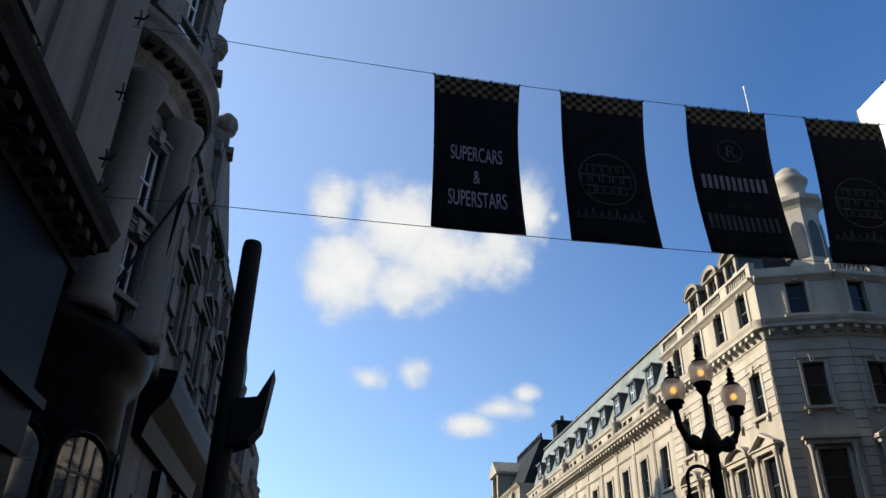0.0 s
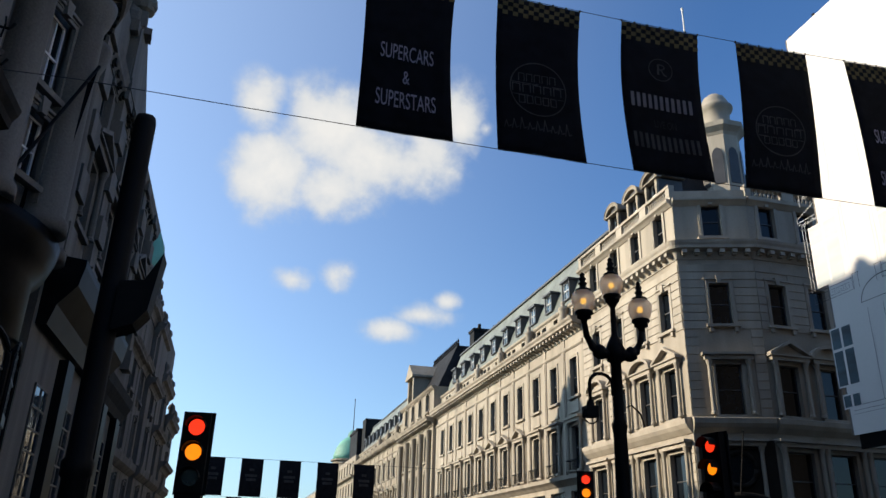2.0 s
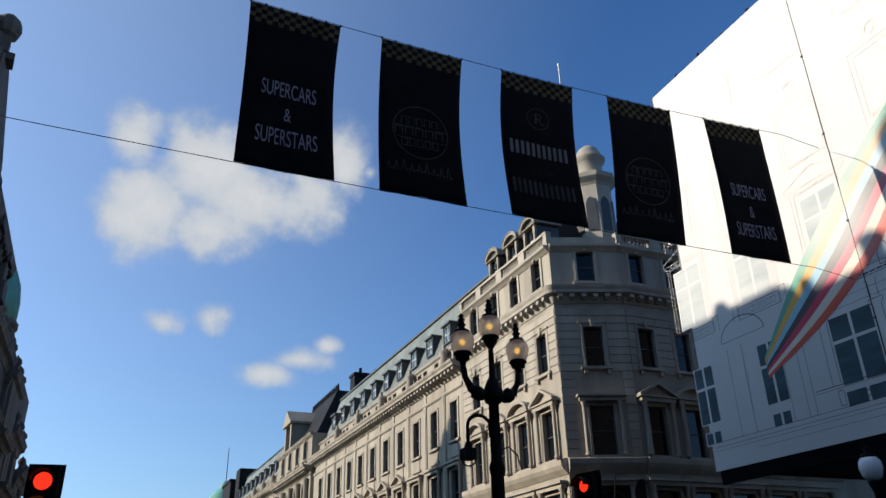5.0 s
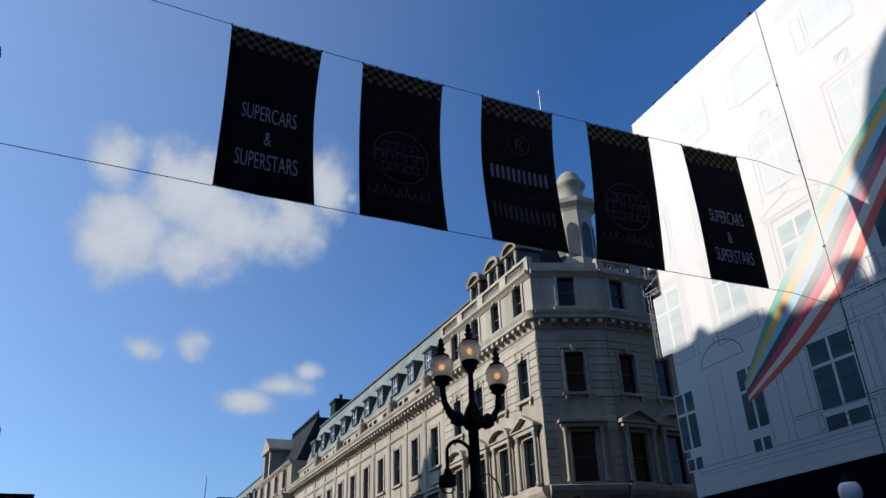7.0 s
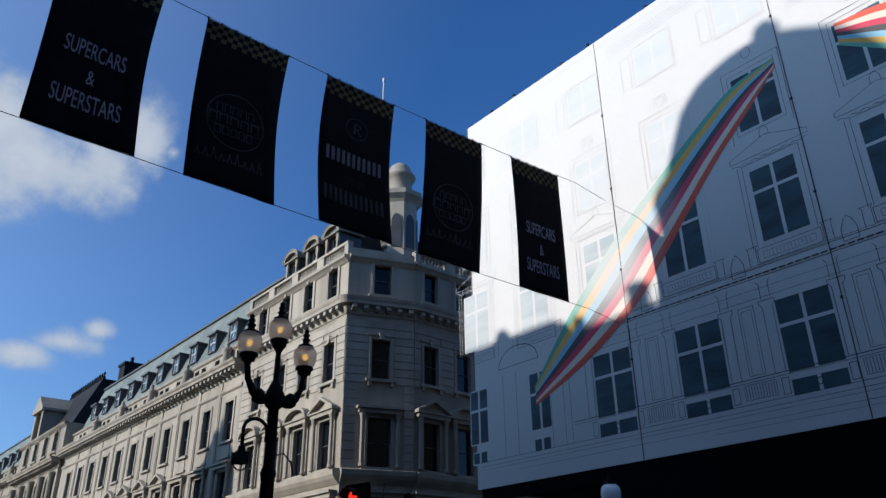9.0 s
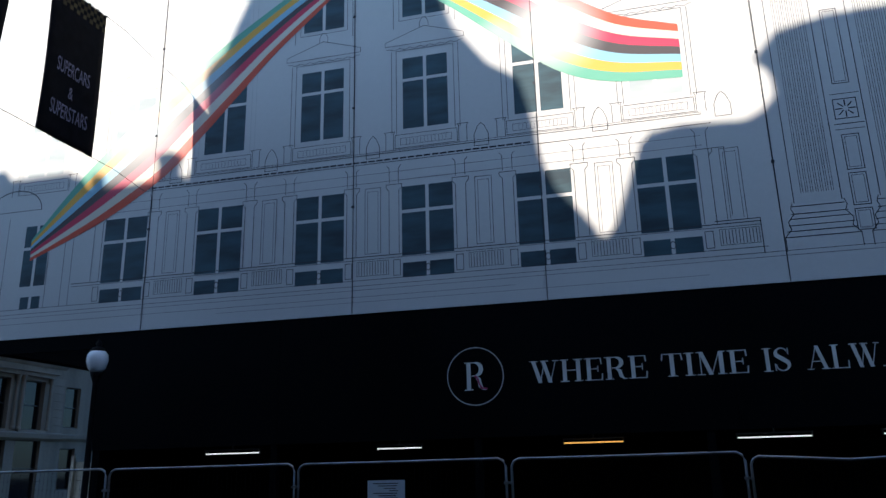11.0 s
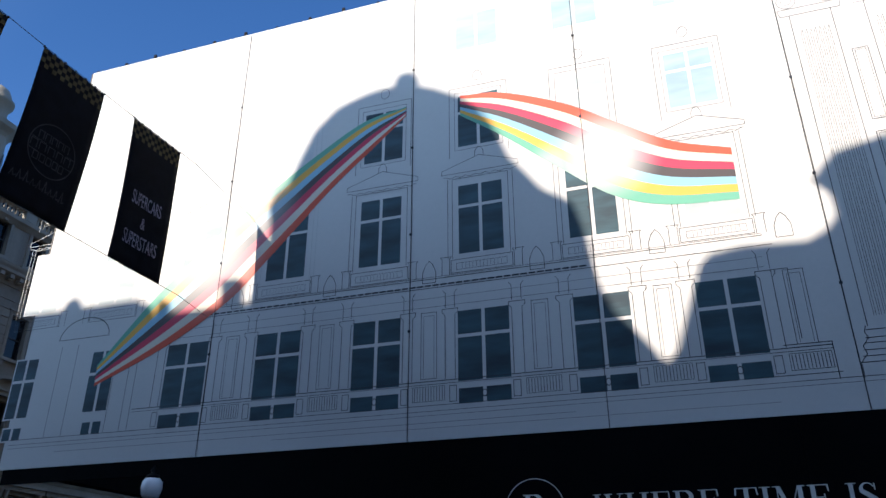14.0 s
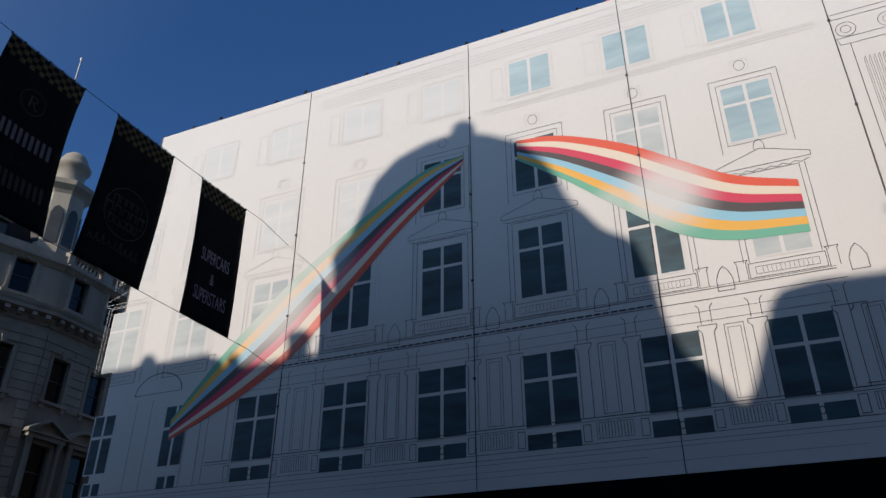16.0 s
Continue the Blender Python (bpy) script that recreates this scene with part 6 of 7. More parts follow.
def banner(x, design, sway, label):
    b = thing("street_banner", pose(x + 1.09, BY, 10.17), label, "banner", "banners across the street")
    nx, nz = 10, 22
    w = 2.26 * K

    def place(u, v):
        """u across, v down, both 0 to 1."""
        xx = x + u * w + sway[0] * math.sin(math.pi * v) + sway[1] * v - sway[2] * u * math.sin(math.pi * v)
        top, low = hang(x + u * w, 1) - 0.02, hang(x + u * w, 0) + 0.0
        dy = -0.06 * math.sin(math.pi * v) + 0.03 * math.sin(7 * u + 3 * v + x) * v
        return Vector((xx, BY + dy, top + (low - top) * v))

    s = Shape()
    s.v = [tuple(place(i / nx, j / nz)) for j in range(nz + 1) for i in range(nx + 1)]
    s.f = [(j * (nx + 1) + i, (j + 1) * (nx + 1) + i, (j + 1) * (nx + 1) + i + 1, j * (nx + 1) + i + 1) for j in range(nz) for i in range(nx)]
    cloth = part("cloth", s, CLOTH, b, at=Matrix(), smooth=True)
    sol = cloth.modifiers.new("thick", "SOLIDIFY")
    sol.thickness = 0.006
    ch = Shape()
    n = 16
    for r in range(4):
        for c in range(n):
            if (r + c) % 2 == 0:
                q = [place(c / n, (0.03 + r * 0.14) / 4.5), place(c / n, (0.03 + (r + 1) * 0.14) / 4.5), place((c + 1) / n, (0.03 + (r + 1) * 0.14) / 4.5), place((c + 1) / n, (0.03 + r * 0.14) / 4.5)]
                ch.add([p + Vector((0, -0.009, 0)) for p in q], [(0, 1, 2, 3)])
    part("checker_print", ch, GOLD, b, "dull gold checker squares", at=Matrix())
    for c in range(7):
        p = place(c / 6, 0)
        hk = Shape().lathe(p.x, p.y, [(0.012, p.z - 0.02), (0.03, p.z), (0.03, p.z + 0.03), (0.012, p.z + 0.05)], 6)
        part("eyelet_clip", hk, WIRE, b, at=Matrix())

    def print_on(obj):
        """Lays a flat print on the swaying cloth."""
        me = obj.data
        for p in me.vertices:
            q = POSE[obj] @ p.co
            u, v = (q.x - x) / w, (14.53 - q.z) / 4.34
            t = place(u, v)
            p.co = POSE[obj].inverted() @ Vector((t.x, t.y - 0.012 - (0.003 if p.co.z > 0 else 0), t.z))

    def words(text, v, width, tall, mat_):
        print_on(lettering(text, width, tall, mat_, b, pose(x + w / 2, BY, 14.53 - 4.34 * v)))

    def bars_(v, width, tall, mat_, n):
        sh = Shape()
        for i in range(n):
            a = -width / 2 + width * i / n
            sh.box(a, -0.002, -tall / 2, a + width / n * 0.55, 0.002, tall / 2)
        print_on(part("print_block", sh, mat_, b, at=pose(x + w / 2, BY, 14.53 - 4.34 * v)))

    def ring(v, r, mat_, line):
        sh = Shape().stroke([(r * math.cos(2 * math.pi * t / 40), r * math.sin(2 * math.pi * t / 40)) for t in range(41)], line, 0)
        print_on(part("print_ring", sh, mat_, b, at=pose(x + w / 2, BY, 14.53 - 4.34 * v)))

    if design == "cars":
        words("SUPERCARS", 0.533, 1.32, 0.40, PRINT)
        words("&", 0.678, 0.17, 0.33, PRINT)
        words("SUPERSTARS", 0.812, 1.42, 0.40, PRINT)
    elif design == "seal":
        ring(0.60, 0.72, PRINT_DIM, 0.03)
        sh = Shape()
        for r_ in range(3):
            half = (0.5, 0.66, 0.5)[r_]
            for i in range(5):
                a = -half + 2 * half * i / 5
                z = 0.28 - 0.3 * r_
                sh.stroke([(a, z - 0.1), (a, z + 0.1), (a + half * 0.28, z + 0.1), (a + half * 0.28, z - 0.1)], 0.025, 0, r_ == 2)
        sh.stroke([(-0.68, 0.12), (0.68, 0.12)], 0.02, 0).stroke([(-0.66, -0.2), (0.66, -0.2)], 0.02, 0)
        print_on(part("print_seal", sh, PRINT_DIM, b, at=pose(x + w / 2, BY, 14.53 - 4.34 * 0.60)))
        sc = Shape()
        for i in range(9):
            a = -0.85 + 0.19 * i
            sc.stroke([(a, -0.08), (a + 0.05, 0.1 + 0.06 * (i % 3)), (a + 0.1, -0.06), (a + 0.17, -0.02)], 0.022, 0)
        print_on(part("print_script", sc, PRINT_DIM, b, at=pose(x + w / 2 - 0.05, BY, 14.53 - 4.34 * 0.84)))
    else:
        ring(0.316, 0.33, PRINT_DIM, 0.02)
        sh = Shape().box(-0.1, -0.002, -0.16, -0.04, 0.002, 0.16).stroke([(0.02, -0.02), (0.1, -0.15), (0.16, -0.16)], 0.035, 0)
        sh.stroke([(-0.03 + 0.13 * math.sin(math.pi * t / 8), 0.075 + 0.08 * math.cos(math.pi * t / 8)) for t in range(9)], 0.032, 0)
        print_on(part("print_mark", sh, PRINT_DIM, b, at=pose(x + w / 2, BY, 14.53 - 4.34 * 0.316)))
        bars_(0.547, 1.75, 0.40, PRINT_MID, 11)
        words("LIVE ON", 0.687, 0.6, 0.2, PRINT_FAINT)
        bars_(0.804, 1.85, 0.40, PRINT_DIM, 12)
    return b


banner(1.6 * K, "cars", (0.02, 0.0, 0.14), "black hanging banner with lilac-white words")
banner(4.96 * K, "seal", (-0.08, 0.0, 0.08), "black hanging banner with a faint round seal")
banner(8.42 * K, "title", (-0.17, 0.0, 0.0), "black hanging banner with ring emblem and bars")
banner(11.86 * K, "seal", (0.0, -0.25, 0.0), "black hanging banner with a faint round seal")
banner(15.43 * K, "cars", (0.0, 0.02, 0.06), "black hanging banner with lilac-white words")

# rows of banners far down the street
for y, azs, top, low, w in ((85, (-2.37, 0.26, 2.89, 5.57, 8.17), 10.7, 6.9, 2.25), (132, (-0.5, 1.25, 3.1, 4.97, 6.8), 9.7, 5.9, 2.4)):
    solo("banner_wire", Shape().tube([(-6, y, top), (8, y, top), (22, y, top)], 0.02, 6), WIRE, "thin steel wire strung across the street", "wire", "banner wires")
    for a in azs:
        x = y * math.tan(radians(a))
        fbn = thing("distant_banner", pose(x + w / 2, y, low), "dark banner hanging far down the street", "banner", "distant banners")
        s = Shape()
        for i in range(8):
            for j in range(4):
                q = [(x + w * c / 4, y - 0.2 * math.sin(math.pi * r / 8), top - (top - low) * r / 8) for c, r in ((j, i), (j, i + 1), (j + 1, i + 1), (j + 1, i))]
                s.add(q, [(0, 1, 2, 3)])
        part("cloth", s, CLOTH_FAR, fbn, at=Matrix(), smooth=True)
        pr = Shape()
        for r, ww in ((0.3, 0.5), (0.45, 1.2), (0.56, 1.0)):
            z = top - (top - low) * r
            pr.box(x + w / 2 - ww / 2, y - 0.26, z - 0.13, x + w / 2 + ww / 2, y - 0.25, z + 0.13)
        part("print_block", pr, PRINT_DIM, fbn, at=Matrix())

# ---- three-globe street lamp ----
lx, ly = 5.42, 10.5
lamp = thing("street_lamp", pose(lx, ly, 0.13), "black iron street lamp with three glowing globes", "street lamp")
part("post", Shape().lathe(lx, ly, [(0.26, 0.13), (0.26, 0.5), (0.18, 0.6), (0.16, 1.2), (0.12, 1.3), (0.1, 3.4), (0.12, 3.5), (0.085, 3.6), (0.08, 4.45), (0.14, 4.5), (0.16, 4.65), (0.1, 4.8), (0.05, 4.9), (0.042, 5.35), (0.07, 5.4), (0.11, 5.46), (0.12, 5.52)], 16),
     IRON, lamp, at=Matrix(), smooth=True)
for sx, gz in ((0.0, 5.72), (-0.5, 5.40), (0.48, 5.36)):
    gx = lx + sx
    if sx:
        part("arm", Shape().tube([(lx, ly, 4.62), (lx + sx * 0.45, ly, 4.58), (lx + sx * 0.75, ly, 4.68), (lx + sx * 0.95, ly, 4.86), (gx, ly, gz - 0.34)], [0.07, 0.09, 0.07, 0.05, 0.045], 10)
             .lathe(lx + sx * 0.55, ly, [(0.02, 4.5), (0.1, 4.55), (0.1, 4.68), (0.02, 4.74)], 10), IRON, lamp, at=Matrix(), smooth=True)
    cup = part("cup", Shape().lathe(gx, ly, [(0.045, gz - 0.36), (0.05, gz - 0.3), (0.11, gz - 0.27), (0.11, gz - 0.22), (0.15, gz - 0.19), (0.13, gz - 0.15)], 14), IRON, lamp, at=Matrix(), smooth=True)
    gl = part("globe", Shape().lathe(gx, ly, [(0.11, gz - 0.18), (0.15, gz - 0.14), (0.185, gz - 0.02), (0.19, gz + 0.06), (0.165, gz + 0.13), (0.12, gz + 0.17)], 20), FROST, lamp, "frosted glass globe", at=Matrix(), smooth=True)
    part("bulb", Shape().lathe(gx, ly, [(0, gz - 0.05), (0.04, gz - 0.03), (0.05, gz + 0.01), (0.035, gz + 0.05), (0, gz + 0.065)], 12), BULB, gl, at=Matrix(), smooth=True)
    part("finial", Shape().lathe(gx, ly, [(0.13, gz + 0.165), (0.12, gz + 0.2), (0.06, gz + 0.23), (0.05, gz + 0.27), (0.075, gz + 0.3), (0.04, gz + 0.33), (0.06, gz + 0.38), (0.03, gz + 0.42), (0.045, gz + 0.45), (0, gz + 0.5)], 10), IRON, lamp, at=Matrix(), smooth=True)
part("bracket", Shape().tube([(lx - 0.08, ly, 3.95)] + [(lx - 0.27 + 0.19 * math.cos(t * math.pi / 10), ly, 4.1 + 0.17 * math.sin(t * math.pi / 10)) for t in range(11)] + [(lx - 0.46, ly, 3.75)], 0.028, 8)
     .tube([(lx + 0.06, ly, 3.75), (lx + 0.22, ly, 3.82), (lx + 0.36, ly, 3.7), (lx + 0.42, ly, 3.5)], 0.012, 6)
     .tube([(lx - 0.46 + 0.12 * math.cos(t), ly, 3.62 + 0.12 * math.sin(t)) for t in [k * 0.63 for k in range(11)]], 0.012, 6), IRON, lamp, at=Matrix(), smooth=True)
part("camera_box", Shape().box(lx - 0.55, ly - 0.09, 3.6, lx - 0.37, ly + 0.12, 3.76).lathe(lx - 0.46, ly, [(0.07, 3.76), (0.05, 3.85)], 8), IRON, lamp, at=Matrix())

BASE[0] = SITE
wl_ = thing("pavement_lamp", pose(18.6, 14.85, 0.11), "black pavement lamp with an unlit white globe", "street lamp")
part("post", Shape().lathe(18.6, 14.85, [(0.16, 0.11), (0.16, 0.6), (0.09, 0.8), (0.07, 4.1), (0.14, 4.3), (0.16, 4.4)], 12), IRON, wl_, at=Matrix(), smooth=True)
part("globe", Shape().lathe(18.6, 14.85, [(0.14, 4.4), (0.24, 4.5), (0.3, 4.72), (0.28, 4.9), (0.2, 5.0)], 18), MILK, wl_, "unlit white glass globe", at=Matrix(), smooth=True)
part("finial", Shape().lathe(18.6, 14.85, [(0.21, 4.99), (0.18, 5.08), (0.06, 5.14), (0.1, 5.22), (0, 5.36)], 10), IRON, wl_, at=Matrix(), smooth=True)


# ---- traffic signals ----
BASE[0] = STREET
def signal(x, y, top, turn, lit, arrow, label, lens=0.1):
    t = thing("traffic_light", pose(x, y, 0.13, 0, 0, turn), label, "traffic light", "traffic lights")
    at = POSE[t] @ pose(0, 0, -0.13)
    part("pole", Shape().lathe(0, 0.16, [(0.09, 0.13), (0.09, 0.4), (0.057, 0.45), (0.057, top - 0.15), (0, top - 0.1)], 12), IRON, t, at=at, smooth=True)
    hd = part("head", Shape().box(-0.16, -0.1, top - 0.98, 0.16, 0.1, top).box(-0.05, 0.1, top - 0.75, 0.05, 0.17, top - 0.6).box(-0.2, 0.02, top - 1.0, 0.2, 0.04, top + 0.03), IRON, t, at=at)
    for k, m in enumerate(lit):
        z = top - 0.18 - 0.31 * k
        part("lens", Shape().add([(lens * math.cos(a * 0.3142), -0.115, z + lens * math.sin(a * 0.3142)) for a in range(20)], [tuple(range(20))]), m, hd, at=at)
        v = Shape()
        ring_ = [(math.cos(radians(a)), math.sin(radians(a))) for a in range(0, 181, 15)]
        for (c0, s0), (c1, s1) in zip(ring_, ring_[1:]):
            v.add([(0.125 * c0, -0.1, z + 0.125 * s0), (0.125 * c1, -0.1, z + 0.125 * s1), (0.125 * c1, -0.27, z + 0.125 * s1), (0.125 * c0, -0.27, z + 0.125 * s0)], [(0, 1, 2, 3)])
        part("visor", v, IRON, hd, at=at)
    if arrow:
        bx = part("arrow_box", Shape().box(-0.16, -0.09, top - 1.36, 0.16, 0.1, top - 1.0), IRON, t, at=at)
        ar = Shape().stroke([(0, top - 1.3), (0, top - 1.08)], 0.035, -0.1).stroke([(-0.06, top - 1.14), (0, top - 1.07), (0.06, top - 1.14)], 0.03, -0.1)
        part("arrow", ar, SIG_BLUE, bx, at=at)
    return t


signal(-0.6, 10.4, 3.24, -6, (SIG_RED, SIG_AMBER, SIG_OFF), True, "black traffic light showing red and amber")
signal(8.2, 17.8, 3.62, -20, (SIG_RED, SIG_AMBER, SIG_OFF), False, "black traffic light showing red and amber")
signal(6.55, 9.8, 3.35, -76, (SIG_RED, SIG_AMBER, SIG_OFF), True, "black traffic light showing red and amber", 0.085)
# near pole with a signal seen from behind
np_ = thing("signal_pole", pose(-0.8, 4.05, 0.13), "thick black signal pole with a hooded box", "pole")
part("pole", Shape().lathe(-0.8, 4.05, [(0.13, 0.13), (0.13, 0.6), (0.062, 0.7), (0.062, 1.9), (0.075, 1.92), (0.075, 1.98), (0.062, 2.0), (0.06, 3.86), (0.052, 3.9), (0, 3.91)], 16), IRON, np_, at=Matrix(), smooth=True)
part("hood", Shape().prism([(-0.76, 2.62), (-0.66, 2.66), (-0.60, 2.74), (-0.565, 3.06), (-0.64, 2.9), (-0.76, 2.88)], 3.96, 4.14), IRON, np_, at=Matrix())

# ---- street works ----
BASE[0] = SITE
PANELS = [(13.66, 9.96), (9.88, 6.09), (6.01, 2.28), (2.18, -1.48), (-1.56, -5.2), (-5.3, -8.9)]
for y0, y1 in PANELS:
    f = thing("mesh_fence_panel", pose(13, (y0 + y1) / 2, 0), "galvanised mesh fence panel with rounded corners", "fence", "fence panels")
    r = 0.12
    top = 1.70 if y0 > -1 else 1.64
    sag = 0 if y0 != -1.56 else 0.08
    part("tube_frame", Shape().tube([(13, y0, 0.1), (13, y0, top - r), (13, y0 - 0.04, top - 0.04), (13, y0 - r, top), (13, (y0 + y1) / 2 + 0.4, top - sag), (13, y1 + r, top + 0.01), (13, y1 + 0.04, top - 0.03), (13, y1, top - r), (13, y1, 0.1)], 0.021, 8)
         .tube([(13, y0, 0.18), (13, y1, 0.18)], 0.018, 6), GALV, f, at=Matrix(), smooth=True)
    mw = Shape()
    for k in range(1, 40):
        y = y0 + (y1 - y0) * k / 40
        mw.box(12.9985, y - 0.0012, 0.18, 13.0015, y + 0.0012, top - 0.02)
    for k in range(1, 9):
        z = 0.18 + (top - 0.2) * k / 9
        mw.box(12.9985, y1, z - 0.0012, 13.0015, y0, z + 0.0012)
    part("wire_mesh", mw, IRON, f, at=Matrix())
    # black strip added to stand in for the darkness behind the fence
    part("screen_sheet", Shape().box(13.012, y1 + 0.03, 0.15, 13.018, y0 - 0.03, 0.56), HOARDING, f, "black strip added low on the fence, standing for shade behind", at=Matrix())
    for y in (y0, y1):
        part("foot", Shape().box(12.65, y - 0.11, 0.0, 13.35, y + 0.11, 0.14), IRON, f, at=Matrix())
    part("clip", Shape().box(12.96, y1 - 0.09, 1.3, 13.04, y1 + 0.04, 1.34), GALV, f, at=Matrix())
nt = thing("site_notice", pose(12.96, 4.36, 0.95), "white printed notice tied to the fence", "notice")
part("sheet", Shape().box(12.965, 4.03, 0.95, 12.972, 4.70, 1.40), PAPER, nt, at=Matrix())
nb = Shape()
for k in range(9):
    z = 1.34 - 0.04 * k
    nb.box(12.960, 4.15 + 0.02 * (k % 3), z, 12.964, 4.6 - 0.1 * (k * 5 % 4), z + 0.014)
part("print_block", nb, INK, nt, at=Matrix())


def barrier(y, white, z, tilt, x=14.5):
    b = thing("plastic_barrier", pose(x, y, z, tilt, 0, 0), ("white" if white else "red") + " plastic road barrier block in a row", "barrier", "road barriers")
    s = Shape()
    s.prism([(-0.22, 0), (0.22, 0), (0.2, 0.1), (0.12, 0.22), (0.1, 0.68), (0.13, 0.72), (0.12, 0.8), (-0.12, 0.8), (-0.13, 0.72), (-0.1, 0.68), (-0.12, 0.22), (-0.2, 0.1)], -0.5, 0.5)
    part("body", s, SHADED_WHITE if white else RED_PLASTIC, b)
    d = Shape()
    for k in range(5):
        d.box(-0.07, -0.4 + 0.18 * k, 0.801, 0.07, -0.3 + 0.18 * k, 0.806)
    # thin face over white blocks carries the painted skylit brightness; red stays plain
    part("top_plate", Shape().box(-0.118, -0.49, 0.8, 0.118, 0.49, 0.803), LIT_WHITE if white else RED_PLASTIC, b)
    part("top_recess", d, IRON, b)
    part("coupling", Shape().lathe(0, 0.52, [(0.06, 0.1), (0.06, 0.7), (0.03, 0.74)], 10), SHADED_WHITE if white else RED_PLASTIC, b)


for y, w, z, tl in ((10.2, 1, 0, 0), (9.05, 0, -0.0, 0), (8.0, 1, 0.03, 3), (7.3, 0, 0, 0), (6.35, 1, 0, 0), (5.3, 0, 0, 0), (4.3, 1, 0, 0), (3.25, 0, 0.07, 4), (2.25, 1, 0, 0), (1.2, 0, 0.05, 3), (0.15, 1, 0, 0), (11.3, 0, 0, 0), (12.4, 1, 0, 0)):
    barrier(y, w, z, tl)
for k in range(6):
    lb = solo("kerb_barrier", Shape().prism([(-0.16, 0), (0.16, 0), (0.12, 0.24), (-0.12, 0.24)], -0.42, 0.42), RED_PLASTIC if k % 2 == 0 else SHADED_WHITE,
              ("red" if k % 2 == 0 else "white") + " low plastic kerb barrier on the road", "barrier", "low barriers", at=pose(12, 0.45 - 0.86 * k, 0))
for y in (3.75, 0.2):
    c = thing("traffic_cone", pose(8.75, y, 0), "red and white traffic cone on the road", "traffic cone", "traffic cones")
    part("base", Shape().box(8.55, y - 0.2, 0, 8.95, y + 0.2, 0.04), IRON, c, at=Matrix())
    part("cone", Shape().lathe(8.75, y, [(0.16, 0.04), (0.105, 0.34), (0.06, 0.58), (0.03, 0.75)], 14), RED_PLASTIC, c, at=Matrix(), smooth=True)
    part("sleeve", Shape().lathe(8.75, y, [(0.112, 0.32), (0.07, 0.56)], 14), SHADED_WHITE, c, at=Matrix(), smooth=True)
ob_ = thing("orange_barrier", pose(11.5, 9.3, 0), "orange-red plastic chapter barrier with round holes", "barrier")
fr = Shape()
for a, b, c, d in ((8.55, 10.6, 0.86, 0.95), (8.55, 10.6, 0.25, 0.33), (8.55, 8.7, 0.0, 0.95), (9.3, 9.42, 0.25, 0.95), (10.45, 10.6, 0.0, 0.95)):
    fr.box(11.46, a, c, 11.54, b, d)
part("frame", fr, ORANGE_PLASTIC, ob_, at=Matrix())
hp = Shape()
for k in range(24):
    a0, a1 = 2 * math.pi * k / 24, 2 * math.pi * (k + 1) / 24
    sq = lambda a: (max(-1, min(1, 1.42 * math.cos(a))), max(-1, min(1, 1.42 * math.sin(a))))
    q = [(9.0 + 0.2 * math.cos(a0), 0.6 + 0.2 * math.sin(a0)), (9.0 + 0.2 * math.cos(a1), 0.6 + 0.2 * math.sin(a1)), (9.0 + 0.3 * sq(a1)[0], 0.6 + 0.27 * sq(a1)[1]), (9.0 + 0.3 * sq(a0)[0], 0.6 + 0.27 * sq(a0)[1])]
    hp.add([(11.47, y, z) for y, z in q] + [(11.53, y, z) for y, z in q], [(0, 1, 2, 3), (7, 6, 5, 4), (0, 4, 5, 1)])
part("hole_panel", hp, ORANGE_PLASTIC, ob_, at=Matrix())
part("reflective_panel", Shape().box(11.44, 9.5, 0.7, 11.46, 9.7, 0.85).box(11.44, 9.95, 0.68, 11.46, 10.25, 0.86), PAPER, ob_, at=Matrix())

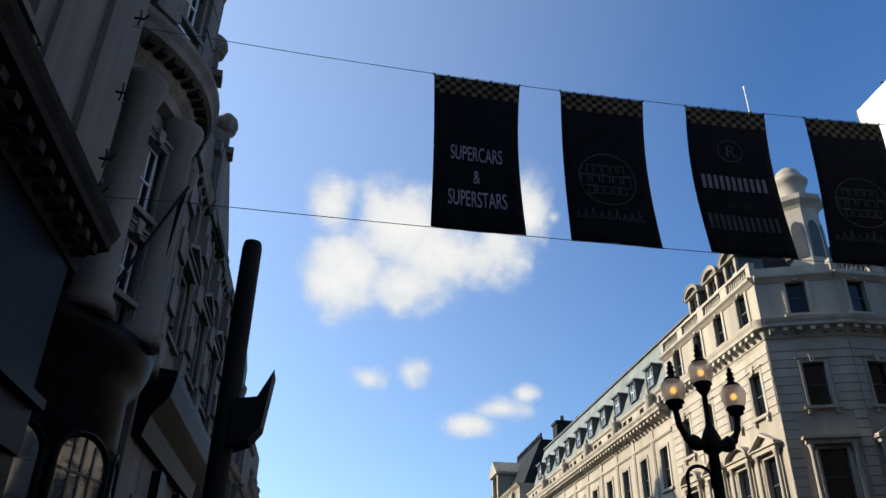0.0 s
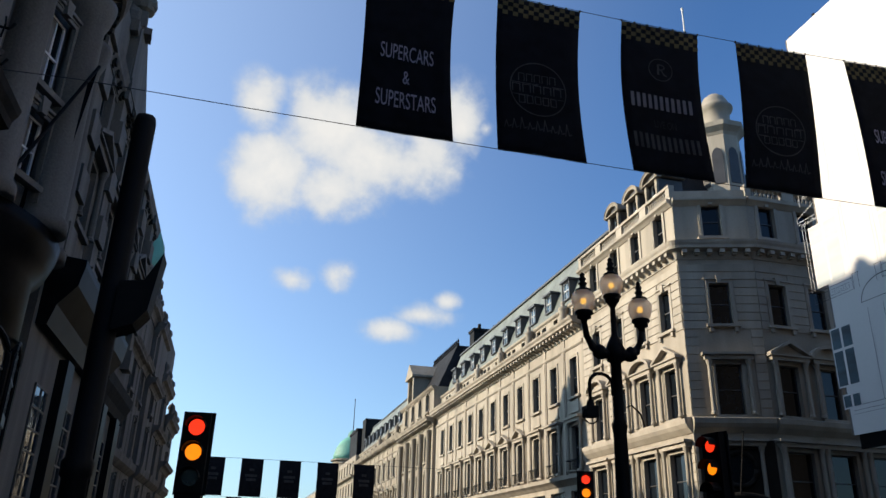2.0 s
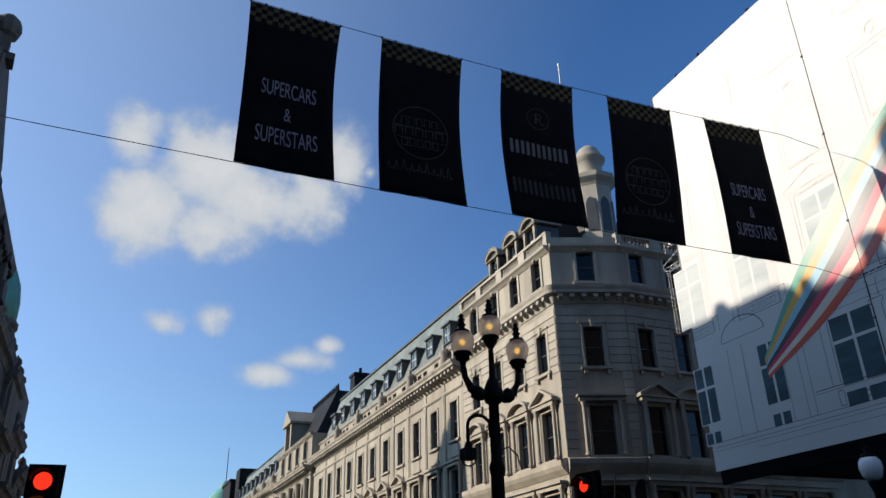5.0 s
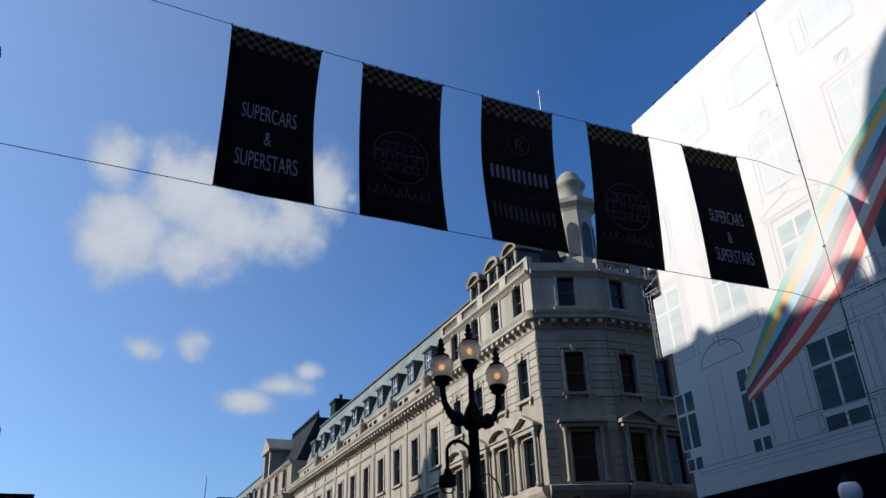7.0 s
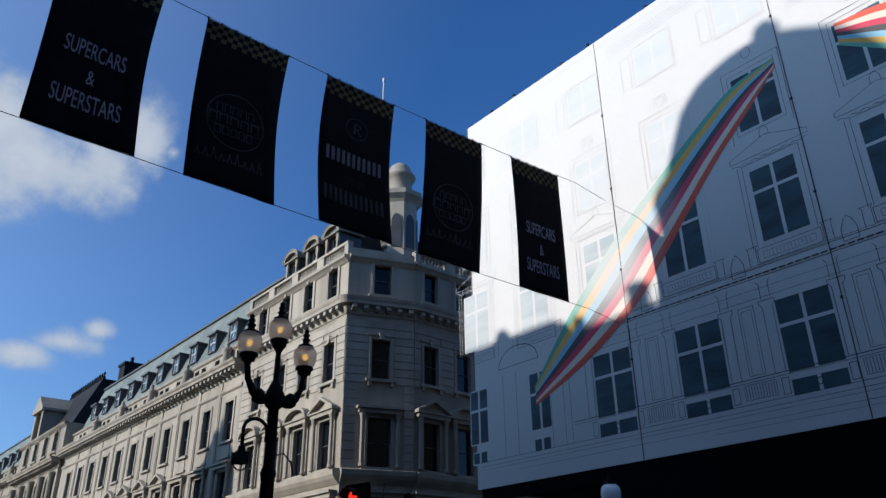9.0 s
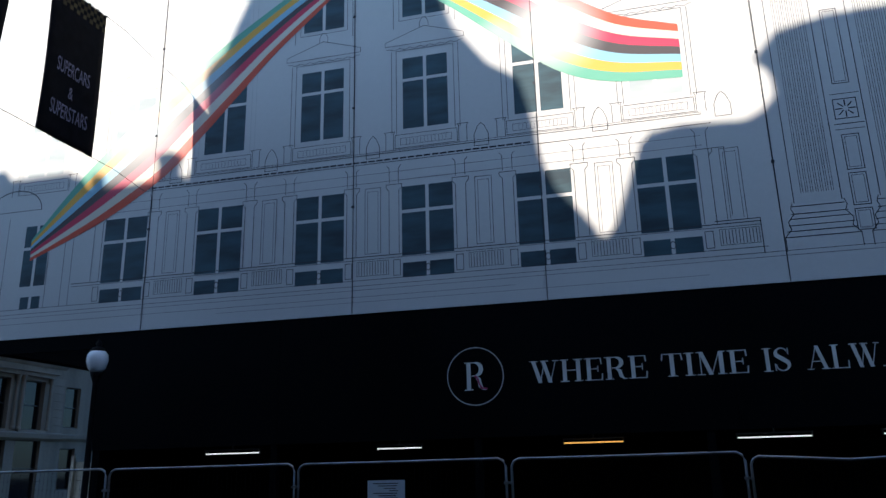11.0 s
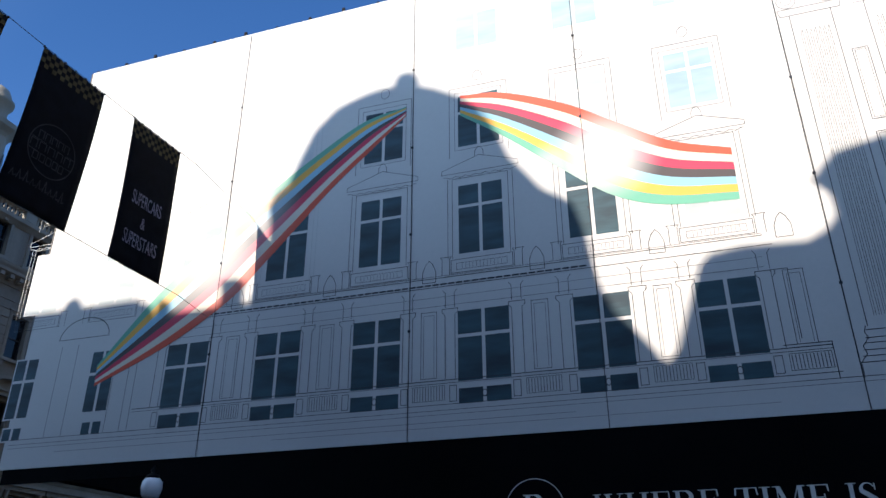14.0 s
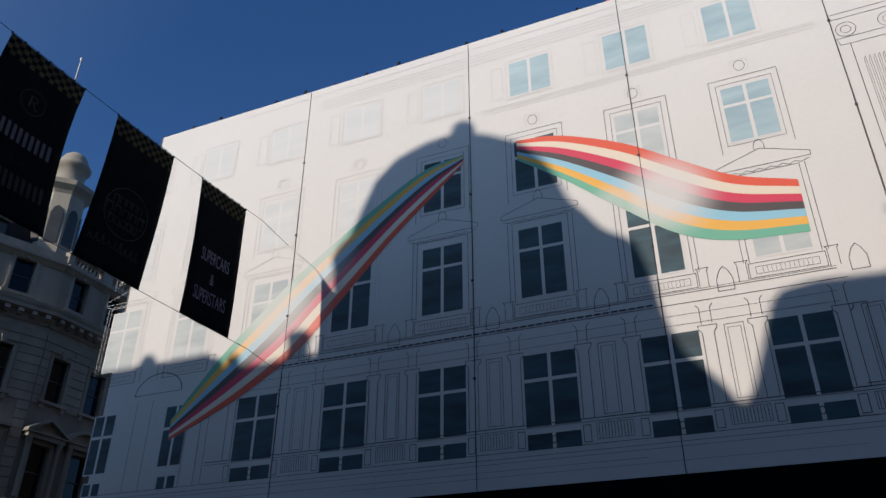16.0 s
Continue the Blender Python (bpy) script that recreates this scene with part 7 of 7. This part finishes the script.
rng = random.Random(4)
heap = Shape()
for k in range(70):
    y, x = rng.uniform(5.9, 8.6), rng.uniform(11.0, 12.4)
    h = max(0.05, 0.62 - 0.25 * abs(y - 7.4) - 0.3 * abs(x - 11.8)) * rng.uniform(0.2, 1.0)
    r = rng.uniform(0.07, 0.17)
    m = Euler((rng.uniform(0, 6), rng.uniform(0, 6), rng.uniform(0, 6))).to_matrix()
    pts = [m @ Vector((sx * r * rng.uniform(0.6, 1.2), sy * r * rng.uniform(0.6, 1.2), sz * r * rng.uniform(0.5, 1))) + Vector((x, y, h)) for sx in (-1, 1) for sy in (-1, 1) for sz in (-1, 1)]
    heap.add(pts, [(0, 1, 3, 2), (4, 6, 7, 5), (0, 4, 5, 1), (2, 3, 7, 6), (0, 2, 6, 4), (1, 5, 7, 3)])
heap.lathe(11.8, 7.3, [(1.2, 0), (0.9, 0.2), (0.5, 0.42), (0, 0.5)], 14)
solo("rubble_heap", heap, RUBBLE, "heap of broken concrete and stone on the road", "rubble", kind="stuff")
for k, (y, x, z, ln, a, e) in enumerate(((8.1, 11.3, 0.45, 1.4, -20, 14), (7.7, 11.2, 0.5, 1.2, 15, 6), (7.9, 11.1, 0.36, 1.0, -50, 12), (7.0, 11.4, 0.4, 0.8, 40, 30), (6.6, 11.3, 0.3, 0.7, -10, 8))):
    d = Vector((math.sin(radians(a)) * 0.4, -math.cos(radians(a)), -math.sin(radians(e))))
    d.normalize()
    p = Vector((x, y, z))
    solo("broken_pipe", Shape().tube([p, p + d * ln * 0.5, p + d * ln], [0.075, 0.07, 0.078], 10), RUBBLE, "dusty broken pipe lying on the rubble heap", "pipe", "broken pipes", smooth=True)

# red hoist mast behind the wrap's edge
hm = thing("hoist_mast", pose(21.6, 1.7, 21.6), "red steel lattice hoist mast on the roof", "mast")
ms = Shape()
for dx, dy in ((-0.8, -0.8), (0.8, -0.8), (0.8, 0.8), (-0.8, 0.8)):
    ms.box(21.6 + dx - 0.07, 1.7 + dy - 0.07, 21.5, 21.6 + dx + 0.07, 1.7 + dy + 0.07, 29.5)
part("uprights", ms, CRANE_RED, hm, at=Matrix())
br = Shape()
for k in range(9):
    z = 21.8 + 0.85 * k
    e_ = 0.8 if k % 2 else -0.8
    for s1 in (-0.8, 0.8):
        br.tube([(21.6 + s1, 1.7 - e_, z), (21.6 + s1, 1.7 + e_, z + 0.85)], 0.045, 5).tube([(21.6 - e_, 1.7 + s1, z), (21.6 + e_, 1.7 + s1, z + 0.85)], 0.045, 5)
        br.tube([(21.6 + s1, 0.9, z), (21.6 + s1, 2.5, z)], 0.04, 5)
part("lattice", br, CRANE_RED, hm, at=Matrix())
